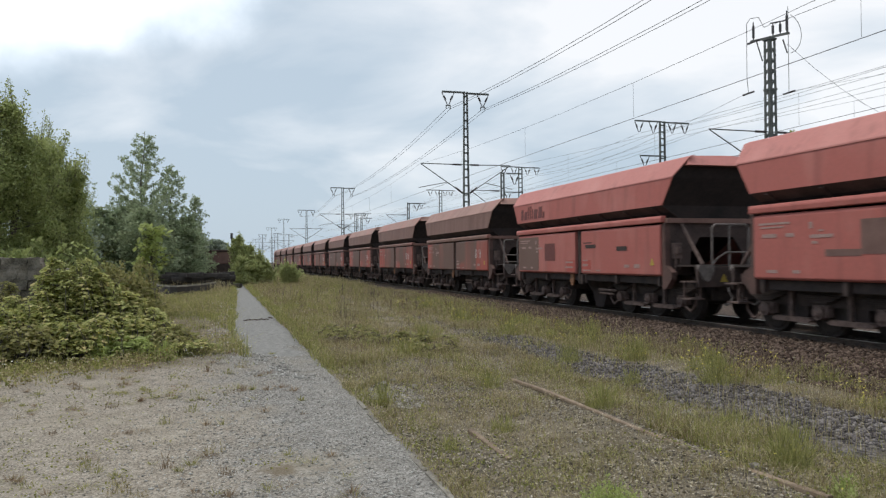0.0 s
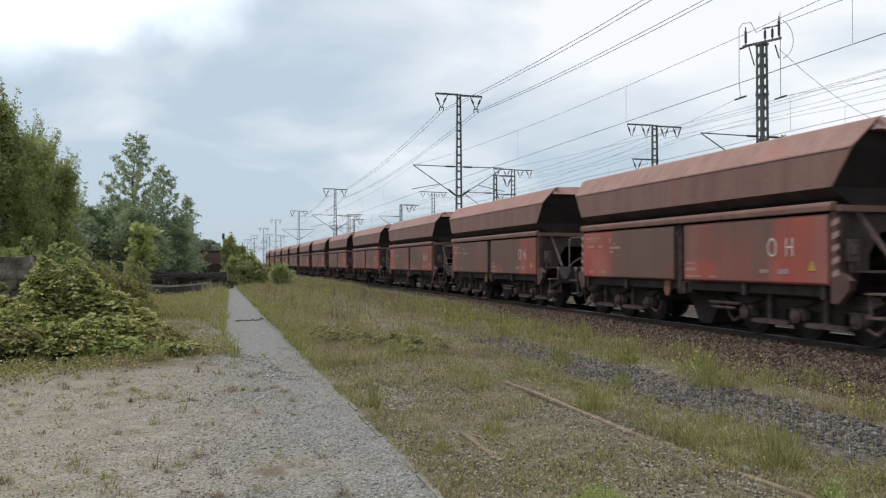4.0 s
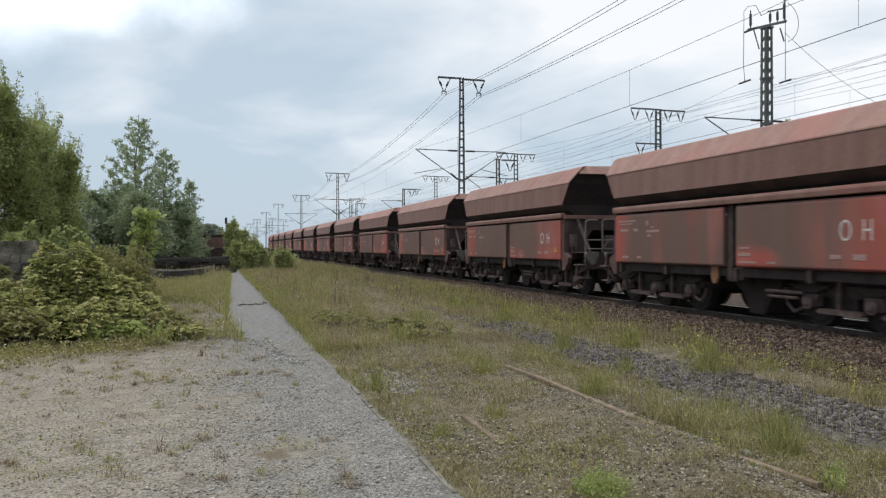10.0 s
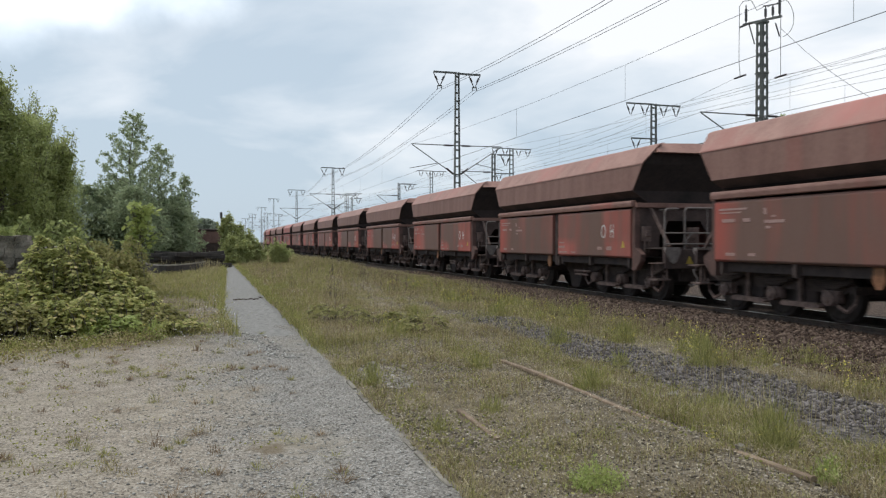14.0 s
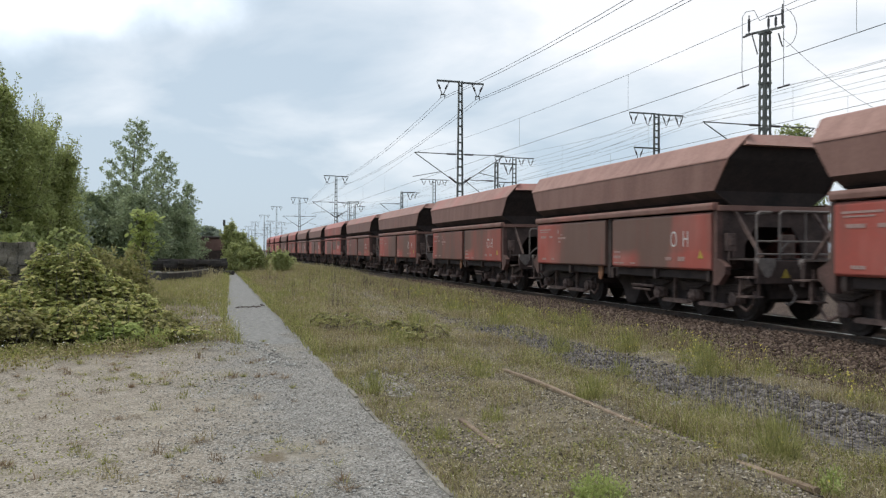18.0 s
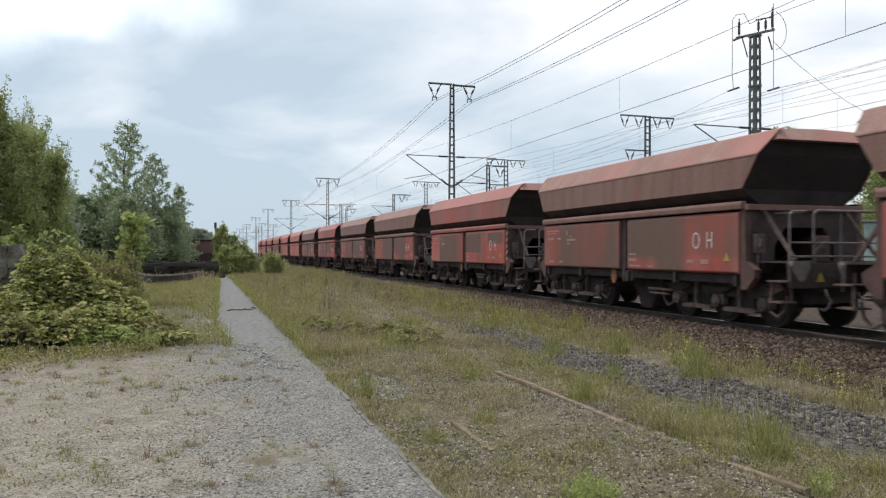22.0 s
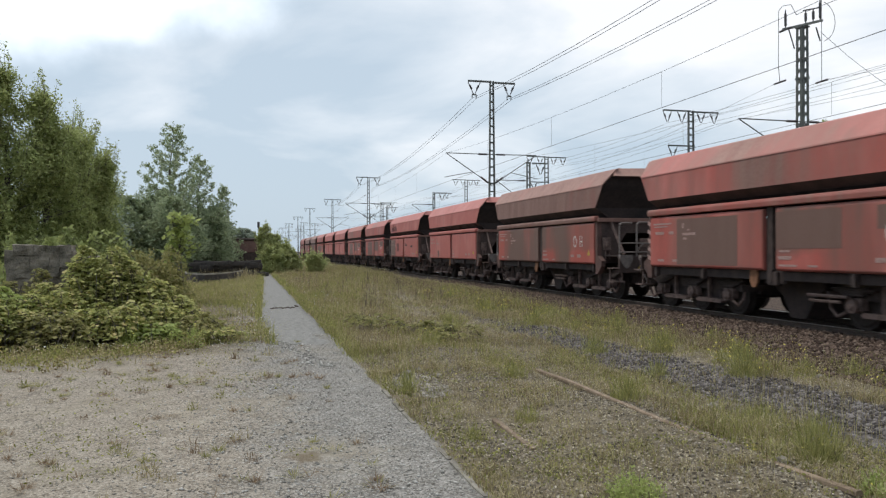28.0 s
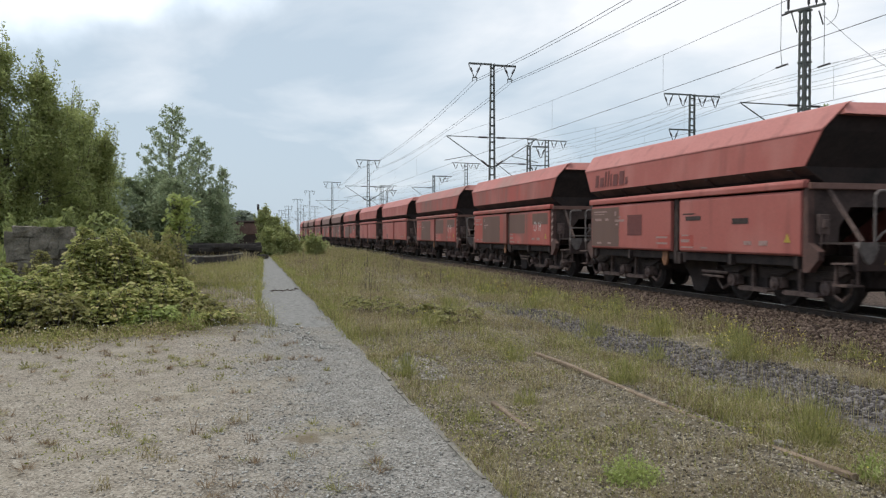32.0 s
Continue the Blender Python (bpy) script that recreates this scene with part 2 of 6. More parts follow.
    c = mix_node(nt, pathm, c, grit)
    # bare sandy places and one damp hollow
    sand = ramp_node(nt, w2, (0.35, (0.235, 0.203, 0.155)), (0.65, (0.375, 0.335, 0.265)))
    c = mix_node(nt, math_node(nt, "MULTIPLY", math_node(nt, "MULTIPLY", lotmask, math_node(nt, "MULTIPLY", math_node(nt, "SUBTRACT", noise_node(nt, 0.45, 4, 0.6), 0.5), 7, True)), 0.75), c, sand)
    gap = nt.nodes.new("ShaderNodeVectorMath"); gap.operation = "DISTANCE"; gap.inputs[1].default_value = (0.43, 6.2, 0.0)
    nt.links.new(geo.outputs["Position"], gap.inputs[0])
    damp = math_node(nt, "MULTIPLY", math_node(nt, "SUBTRACT", 0.17, math_node(nt, "ADD", gap.outputs["Value"], math_node(nt, "MULTIPLY", math_node(nt, "SUBTRACT", w2, 0.5), 0.35))), 12.0, True)
    c = mix_node(nt, math_node(nt, "MULTIPLY", damp, 0.7), c, (0.14, 0.105, 0.06))
    nt.links.new(c, b.inputs["Base Color"])
    b.inputs["Roughness"].default_value = 0.95
    b.inputs["Specular IOR Level"].default_value = 0.2
    bump_node(nt, b, math_node(nt, "ADD", vor2.outputs["Distance"], math_node(nt, "MULTIPLY", w3, 0.8)), 0.5, 0.02)
    return m


def leaf_material(name, dark, light, warm=None, at=(0.12, 0.62, 0.85)):
    m, nt, b = material(name)
    geo = nt.nodes.new("ShaderNodeNewGeometry")
    n = noise_node(nt, 0.9, 3, 0.5)
    f = math_node(nt, "ADD", math_node(nt, "MULTIPLY", geo.outputs["Random Per Island"], 0.6), math_node(nt, "MULTIPLY", n, 0.4))
    stops = [(at[0], dark), (at[1], light)] + ([(at[2], warm)] if warm else [])
    nt.links.new(ramp_node(nt, f, *stops), b.inputs["Base Color"])
    b.inputs["Roughness"].default_value = 0.6
    b.inputs["Specular IOR Level"].default_value = 0.25
    tr = nt.nodes.new("ShaderNodeBsdfTranslucent")
    nt.links.new(ramp_node(nt, f, (0.15, dark), (0.75, light)), tr.inputs[0])
    mx = nt.nodes.new("ShaderNodeMixShader"); mx.inputs[0].default_value = 0.5
    nt.links.new(b.outputs[0], mx.inputs[1]); nt.links.new(tr.outputs[0], mx.inputs[2])
    nt.links.new(mx.outputs[0], nt.nodes["Material Output"].inputs[0])
    return m


PAINT = wagon_paint("wagon_paint", (0.148, 0.088, 0.070), (0.23, 0.142, 0.116))
# the same paint in paler tones for the roof
ROOFPAINT = wagon_paint("paler_roof_paint", (0.23, 0.137, 0.111), (0.37, 0.226, 0.184))
GROUND = ground_material()
PATHM = plain("path_gravel", (0.115, 0.112, 0.105), (0.285, 0.278, 0.262), 0.95, scale=10, bump=0.5, distance=0.006)
UNDER = plain("grimy_underframe", (0.022, 0.015, 0.0135), (0.072, 0.048, 0.042), 0.85, scale=5)
DARKEND = plain("sooty_end_plate", (0.020, 0.0145, 0.0135), (0.062, 0.041, 0.037), 0.85, scale=3)
WHEEL = plain("wheel_steel", (0.018, 0.013, 0.012), (0.052, 0.038, 0.033), 0.7, 0.2, scale=8)
ENDWALL = plain("dusty_wall_shaded_foot", (0.033, 0.022, 0.02), (0.09, 0.058, 0.051), 0.85, scale=2.2)
HOPPEREND = plain("dark_hopper_end", (0.010, 0.0078, 0.0075), (0.036, 0.024, 0.022), 0.9, scale=1.4)
POSTPAINT = plain("dusty_red_brown_post", (0.06, 0.034, 0.028), (0.145, 0.076, 0.063), 0.75, scale=3)
TOWEYE = plain("orange_iron", (0.14, 0.06, 0.03), (0.30, 0.14, 0.07), 0.8, scale=9)
NEWRED = plain("fresh_red_patch", (0.36, 0.06, 0.045), (0.46, 0.10, 0.075), 0.6, scale=3, bump=0.1)
BROWNPATCH = plain("brown_overpaint", (0.14, 0.075, 0.062), (0.20, 0.115, 0.095), 0.7, scale=2.5, bump=0.1)
DUSTY = plain("dusty_bogie_iron", (0.066, 0.043, 0.037), (0.19, 0.128, 0.112), 0.85, scale=7)
TREAD = plain("bright_tread", (0.3, 0.28, 0.26), (0.55, 0.53, 0.5), 0.3, 0.9, scale=20, bump=0.05)
STEELGREY = plain("grey_steel", (0.13, 0.14, 0.128), (0.25, 0.26, 0.24), 0.65, 0.2, scale=5)
GREYRAIL = plain("grey_handrail", (0.13, 0.106, 0.097), (0.25, 0.212, 0.196), 0.55, 0.1, scale=9)
MASTM = plain("mast_steel", (0.075, 0.085, 0.08), (0.15, 0.16, 0.147), 0.7, 0.2, scale=3)
WIREM = plain("wire_copper", (0.06, 0.07, 0.075), (0.12, 0.13, 0.135), 0.6, 0.3, scale=3, bump=0)
INSUL = plain("insulator_glaze", (0.03, 0.025, 0.025), (0.07, 0.06, 0.06), 0.35, scale=10, bump=0.05)
RUST = plain("rusty_rail", (0.13, 0.09, 0.06), (0.31, 0.235, 0.165), 0.9, scale=7)
RAILSIDE = plain("rail_side", (0.04, 0.03, 0.025), (0.10, 0.07, 0.055), 0.85, scale=6)
SLEEPER = plain("sleeper_wood", (0.05, 0.04, 0.034), (0.12, 0.10, 0.085), 0.9, scale=4)
OLDWOOD = plain("tarred_timber", (0.016, 0.014, 0.013), (0.06, 0.052, 0.047), 0.9, scale=3)
CONCRETE = plain("weathered_concrete", (0.10, 0.09, 0.075), (0.36, 0.33, 0.28), 0.92, scale=2.5, bump=0.6, distance=0.02)
def stone_material(name, dark, mid, light):
    """Each stone has its own tone, with fine grain."""
    m, nt, b = material(name)
    geo = nt.nodes.new("ShaderNodeNewGeometry")
    g = noise_node(nt, 60, 3, 0.6)
    f = math_node(nt, "ADD", math_node(nt, "MULTIPLY", geo.outputs["Random Per Island"], 0.75), math_node(nt, "MULTIPLY", g, 0.25))
    nt.links.new(ramp_node(nt, f, (0.15, dark), (0.5, mid), (0.85, light)), b.inputs["Base Color"])
    b.inputs["Roughness"].default_value = 0.92
    b.inputs["Specular IOR Level"].default_value = 0.25
    return m


STONE = stone_material("ballast_stone", (0.05, 0.044, 0.042), (0.118, 0.104, 0.10), (0.25, 0.228, 0.215))
SIDESTONE = stone_material("siding_gravel", (0.076, 0.064, 0.05), (0.182, 0.157, 0.125), (0.46, 0.412, 0.345))
BROWNSTONE = stone_material("brown_ballast_stone", (0.034, 0.0215, 0.016), (0.08, 0.053, 0.040), (0.182, 0.134, 0.105))
GREYPEBBLE = stone_material("grey_pebble", (0.17, 0.164, 0.15), (0.31, 0.30, 0.277), (0.53, 0.515, 0.48))
PEBBLE = stone_material("pale_pebble", (0.18, 0.164, 0.138), (0.295, 0.272, 0.234), (0.48, 0.45, 0.405))
WHITE = plain("white_lettering", (0.5, 0.47, 0.44), (0.72, 0.69, 0.66), 0.6, scale=14, bump=0)
FADED = plain("faded_lettering", (0.26, 0.14, 0.12), (0.44, 0.31, 0.28), 0.7, scale=20, bump=0)
YELLOW = plain("yellow_mark", (0.34, 0.23, 0.03), (0.52, 0.38, 0.07), 0.6, scale=10, bump=0)
DARKLOGO = plain("dark_lettering", (0.10, 0.03, 0.03), (0.2, 0.06, 0.05), 0.7, scale=20, bump=0)
BARK = plain("bark", (0.05, 0.042, 0.035), (0.16, 0.14, 0.12), 0.9, scale=8, bump=0.6)
SOLIDRED = plain("red_wagon_far", (0.11, 0.062, 0.052), (0.21, 0.12, 0.102), 0.8, scale=1.5)
GRASSDRY = leaf_material("dry_grass", (0.125, 0.096, 0.045), (0.46, 0.395, 0.215), (0.72, 0.645, 0.44))
STRAW = leaf_material("straw_bits", (0.13, 0.10, 0.06), (0.52, 0.46, 0.33), (0.75, 0.70, 0.58), (0.2, 0.6, 0.8))
LEAFOLIVE = leaf_material("olive_scrub", (0.17, 0.175, 0.06), (0.36, 0.345, 0.14), (0.45, 0.37, 0.2))
BROWNWEED = leaf_material("brown_weeds", (0.13, 0.088, 0.058), (0.34, 0.255, 0.17), (0.50, 0.42, 0.29))
TUFTGREEN = leaf_material("tuft_grass", (0.15, 0.16, 0.05), (0.43, 0.42, 0.16), (0.58, 0.54, 0.26))
GRASSGREEN = leaf_material("green_grass", (0.10, 0.112, 0.028), (0.37, 0.37, 0.12), (0.56, 0.52, 0.22))
LEAFDARK = leaf_material("tree_leaves", (0.225, 0.265, 0.10), (0.40, 0.445, 0.18))
# lighter grey-green than the near trees: air haze painted into the leaves
LEAFPOPLAR = leaf_material("hazed_poplar_leaves", (0.25, 0.305, 0.175), (0.41, 0.47, 0.295))
LEAFWILLOW = leaf_material("willow_leaves", (0.29, 0.33, 0.13), (0.47, 0.50, 0.23))
LEAFBRAMBLE = leaf_material("bramble_leaves", (0.16, 0.185, 0.05), (0.56, 0.57, 0.225), (0.74, 0.58, 0.31), (0.24, 0.6, 0.82))
LEAFFRESH = leaf_material("fresh_leaves", (0.26, 0.32, 0.09), (0.46, 0.52, 0.19))
# pale and grey because the haze of distance is mixed into the leaf colour
LEAFFAR = leaf_material("hazed_far_leaves", (0.24, 0.28, 0.22), (0.36, 0.41, 0.33))
MINT = plain("mint_paint", (0.33, 0.43, 0.37), (0.47, 0.57, 0.50), 0.7, scale=2.5, bump=0.15)
RUIN = plain("mossy_wall", (0.05, 0.045, 0.032), (0.26, 0.228, 0.185), 0.95, scale=4.5, bump=0.7, distance=0.02)
FLOWER = plain("yellow_flower", (0.5, 0.43, 0.06), (0.68, 0.60, 0.13), 0.7, scale=30, bump=0)
FLOWERHEAD = plain("goldenrod_flower", (0.42, 0.36, 0.05), (0.60, 0.53, 0.12), 0.7, scale=30, bump=0)
FLOWERWHITE = plain("white_flower", (0.6, 0.6, 0.55), (0.8, 0.8, 0.76), 0.7, scale=30, bump=0)

# ---- building helpers ----
def part(name, bm, mat, parent=None, label="", smooth=False):
    me = bpy.data.meshes.new(name)
    bm.to_mesh(me)
    bm.free()
    me.materials.append(mat)
    if smooth:
        me.polygons.foreach_set("use_smooth", [True] * len(me.polygons))
    ob = new(name, me)
    ob.parent = parent
    if label:
        tagged(ob, label)
    return ob


def box(bm, x0, x1, y0, y1, z0, z1):
    v = [bm.verts.new((x, y, z)) for x in (x0, x1) for y in (y0, y1) for z in (z0, z1)]
    for f in ((0, 1, 3, 2), (4, 6, 7, 5), (0, 4, 5, 1), (2, 3, 7, 6), (0, 2, 6, 4), (1, 5, 7, 3)):
        bm.faces.new([v[i] for i in f])
    return v


def boxes(*bs, bevel=0.0):
    bm = bmesh.new()
    for b in bs:
        box(bm, *b)
    if bevel:
        bmesh.ops.bevel(bm, geom=bm.edges[:], offset=bevel, segments=1, affect="EDGES")
    return bm


def prism(bm, prof, y0, y1):
    """A closed outline of (x, z) drawn out along y."""
    a = [bm.verts.new((x, y0, z)) for x, z in prof]
    c = [bm.verts.new((x, y1, z)) for x, z in prof]
    n = len(prof)
    for i in range(n):
        bm.faces.new((a[i], a[(i + 1) % n], c[(i + 1) % n], c[i]))
    bm.faces.new(a[::-1])
    bm.faces.new(c)


def prism_x(bm, prof, x0, x1):
    """A closed outline of (y, z) drawn out along x."""
    a = [bm.verts.new((x0, y, z)) for y, z in prof]
    c = [bm.verts.new((x1, y, z)) for y, z in prof]
    n = len(prof)
    for i in range(n):
        bm.faces.new((a[i], a[(i + 1) % n], c[(i + 1) % n], c[i]))
    bm.faces.new(a[::-1])
    bm.faces.new(c)


def tube(bm, p, q, r, n=6, r2=None):
    p, q = Vector(p), Vector(q)
    d = (q - p).normalized()
    u = d.orthogonal().normalized()
    w = d.cross(u)
    r2 = r if r2 is None else r2
    a = [bm.verts.new(p + r * (math.cos(t) * u + math.sin(t) * w)) for t in (2 * math.pi * i / n for i in range(n))]
    c = [bm.verts.new(q + r2 * (math.cos(t) * u + math.sin(t) * w)) for t in (2 * math.pi * i / n for i in range(n))]
    for i in range(n):
        bm.faces.new((a[i], a[(i + 1) % n], c[(i + 1) % n], c[i]))
    bm.faces.new(a[::-1])
    bm.faces.new(c)


def tubes(pts, r, n=6):
    bm = bmesh.new()
    for a, b in zip(pts, pts[1:]):
        tube(bm, a, b, r, n)
    return bm


def soup(name, verts, k, mat, parent=None, label=""):
    """Many loose faces of k corners each from an array of corners."""
    n = len(verts) // k
    me = bpy.data.meshes.new(name)
    me.vertices.add(n * k)
    me.vertices.foreach_set("co", np.asarray(verts, np.float32).ravel())
    me.loops.add(n * k)
    me.loops.foreach_set("vertex_index", np.arange(n * k, dtype=np.int32))
    me.polygons.add(n)
    me.polygons.foreach_set("loop_start", np.arange(n, dtype=np.int32) * k)
    me.materials.append(mat)
    me.update(calc_edges=True)
    ob = new(name, me)
    ob.parent = parent
    if label:
        tagged(ob, label)
    return ob


def lettering(name, text, size, mat, parent, m, label="", gap=1.0):
    cu = bpy.data.curves.new(name, "FONT")
    cu.body, cu.size, cu.extrude, cu.align_x, cu.align_y = text, size, 0.002, "CENTER", "CENTER"
    cu.space_character, cu.offset = gap, -0.006
    tmp = new("tmp", cu)
    me = bpy.data.meshes.new_from_object(tmp.evaluated_get(bpy.context.evaluated_depsgraph_get()))
    bpy.data.objects.remove(tmp)
    me.transform(m)
    me.materials.clear()
    me.materials.append(mat)
    ob = new(name, me)
    ob.parent = parent
    if label:
        tagged(ob, label)
    return ob

# ---- ground ----
TRACK_X, RAIL_Z = 11.6, 0.13
BEND_Y, BEND_R = 148.0, 325.0


def on_line(d, side=0.0):
    """Place and heading (degrees) on the main line, d metres along it and side metres to the right; it bends right far off."""
    a = max(0.0, d - BEND_Y) / BEND_R
    r = BEND_R - side
    return TRACK_X + BEND_R - r * math.cos(a), (BEND_Y + r * math.sin(a)) if a else d, -math.degrees(a)


def smooth(a, b, v):
    t = np.clip((v - a) / (b - a), 0, 1)
    return t * t * (3 - 2 * t)


def ground_height(x, y):
    """The lie of the land: flat lot, slight hollow by the grey strip, ballast shoulder under the line."""
    x, y = np.asarray(x, float), np.asarray(y, float)
    z = 0.02 * smooth(7.2, 9.7, x) - 0.12 * smooth(13.4, 15.2, x)
    z += 0.05 * smooth(1.6, 3.0, x) * (1 - smooth(6.5, 7.5, x)) * (0.4 * np.sin(1.7 * x + 0.31 * y) + 0.4 * np.sin(0.9 * y - x))
    z += 0.018 * np.sin(2.3 * x + 1.1 * y) * np.sin(1.9 * y - 0.7 * x) * (np.abs(x) < 9)
    return z - 0.015


def build_ground():
    xs = np.concatenate([[-2600, -900, -300, -120, -60, -35, -22], np.arange(-14, 16, 0.2), [17, 19, 22, 26, 32, 42, 60, 100, 300, 900, 2600]])
    ys = np.concatenate([[-400, -100, -40, -15, -6], np.arange(-3, 30, 0.25), np.arange(30, 70, 0.8), [75, 85, 100, 130, 180, 260, 400, 800, 1700, 3500]])
    gx, gy = np.meshgrid(xs, ys)
    gz = ground_height(gx, gy)
    verts = np.stack([gx, gy, gz], -1).reshape(-1, 3)
    nx, ny = len(xs), len(ys)
    i = (np.arange(ny - 1)[:, None] * nx + np.arange(nx - 1)).ravel()
    faces = np.stack([i, i + 1, i + nx + 1, i + nx], 1)
    me = bpy.data.meshes.new("ground")
    me.from_pydata(verts.tolist(), [], faces.tolist())
    me.polygons.foreach_set("use_smooth", [True] * len(me.polygons))
    me.materials.append(GROUND)
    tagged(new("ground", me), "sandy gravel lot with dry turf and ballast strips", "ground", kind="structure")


build_ground()


def build_path():
    """The firm part of the path; it runs out into loose gravel on the lot."""
    rnd = random.Random(4)
    bm = bmesh.new()
    prev = None
    y = 12.2
    while y < 56:
        left = np.interp(y, [12.2, 13.2, 14.5, 18, 34, 47, 56], [1.38, 0.95, 0.55, 0.34, 0.64, 0.92, 1.05]) + rnd.uniform(-0.06, 0.06)
        right = np.interp(y, [-4, 56], [1.49, 1.46]) + rnd.uniform(-0.05, 0.03)
        up = 0.03 * float(smooth(12.2, 19.0, y)) - 0.016
        row = []
        for k, x in enumerate((left - 0.12, left, left + 0.2, (left + right) / 2, right - 0.15, right, right + 0.04)):
            z = up + 0.008 * math.sin(y * 1.3 + k) * (0 < k < 6)
            row.append(bm.verts.new((x, y, z if 0 < k < 6 else -0.06)))
        if prev:
            for a, b, c, d in zip(prev, prev[1:], row[1:], row):
                bm.faces.new((a, b, c, d))
        prev = row
        y += 0.16 if y < 20 else 0.5
    ob = part("path", bm, PATHM, smooth=True)
    tagged(ob, "narrow grey gravel path with ragged turf edges", "path", kind="structure")


build_path()


def rail_profile(head=0.034, foot=0.065, h=0.16):
    return [(-foot, -h), (foot, -h), (foot, -h + 0.02), (0.01, -h + 0.045), (0.01, -0.045), (head, -0.035), (head, -0.008), (head - 0.01, 0),
            (-head + 0.01, 0), (-head, -0.008), (-head, -0.035), (-0.01, -0.045), (-0.01, -h + 0.045), (-foot, -h + 0.02)]


def build_tracks():
    tr = tagged(new("railway_track"), "main line track of dark rails on timber sleepers in ballast", "railway track", kind="structure")
    def along(prof, side):
        """An outline of (x, z) drawn out along the line."""
        bm = bmesh.new()
        prev = None
        for d in [-60.0, BEND_Y - 0.01] + [BEND_Y + 12 * k for k in range(1, 46)]:
            ring = []
            for px, pz in prof:
                x, y, _ = on_line(d, side + px)
                ring.append(bm.verts.new((x, y, RAIL_Z + pz)))
            if prev:
                for k in range(len(prof)):
                    j = (k + 1) % len(prof)
                    bm.faces.new((prev[k], prev[j], ring[j], ring[k]))
            else:
                bm.faces.new(ring[::-1])
            prev = ring
        bm.faces.new(prev)
        return bm
    for s in (-0.75, 0.75):
        r = part("rail", along(rail_profile(), s), RAILSIDE, tr)
        part("running_surface", along([(-0.026, -0.002), (0.026, -0.002), (0.026, 0.003), (-0.026, 0.003)], s), TREAD, r, "polished steel running surface")
    bm = boxes((TRACK_X - 1.3, TRACK_X + 1.3, -0.13, 0.13, RAIL_Z - 0.32, RAIL_Z - 0.155), bevel=0.012)
    one = part("sleeper", bm, SLEEPER, tr)
    one.location.y = -3
    for i in range(1, 110):
        o = one.copy()
        scene.collection.objects.link(o)
        o.location.y = -3 + 0.62 * i
    for xs, ys, z in (((3.79, 3.77, 3.72, 3.70, 3.745, 3.80, 3.83), (9.9, 8.8, 7.2, 6.2, 5.3, 4.7, 4.2), 0.038), ((2.26, 2.25, 2.24), (7.0, 6.5, 5.9), 0.004)):
        bm = bmesh.new()
        prof = rail_profile(head=0.027, foot=0.05)
        rings = [[bm.verts.new((x + px, y, z + 0.008 * math.sin(2.1 * y) - 0.05 * float(smooth(8.6, 9.9, y)) + pz)) for px, pz in prof] for x, y in zip(xs, ys)]
        for p, q in zip(rings, rings[1:]):
            for k in range(len(prof)):
                j = (k + 1) % len(prof)
                bm.faces.new((p[k], p[j], q[j], q[k]))
        bm.faces.new(rings[0]); bm.faces.new(rings[-1][::-1])
        bmesh.ops.recalc_face_normals(bm, faces=bm.faces[:])
        tagged(part("old_rail", bm, RUST), "rusty disused rail half buried in dry turf", "rail", "rails of the disused siding")


build_tracks()


def patch(x, y, s=0.0):
    """Patches of many sizes, 0 to 1."""
    v = 0.0 * x
    for k, (a, b) in enumerate(((0.7, 0.5), (1.6, -1.1), (3.1, 2.3), (5.3, -4.1), (8.9, 6.7))):
        v = v + np.sin(a * x + b * y + 1.7 * k + s) * np.sin(b * 0.8 * x - a * y + 2.3 * k + 2 * s) / (1 + 0.35 * k)
    return np.clip(0.5 + 0.42 * v, 0, 1)


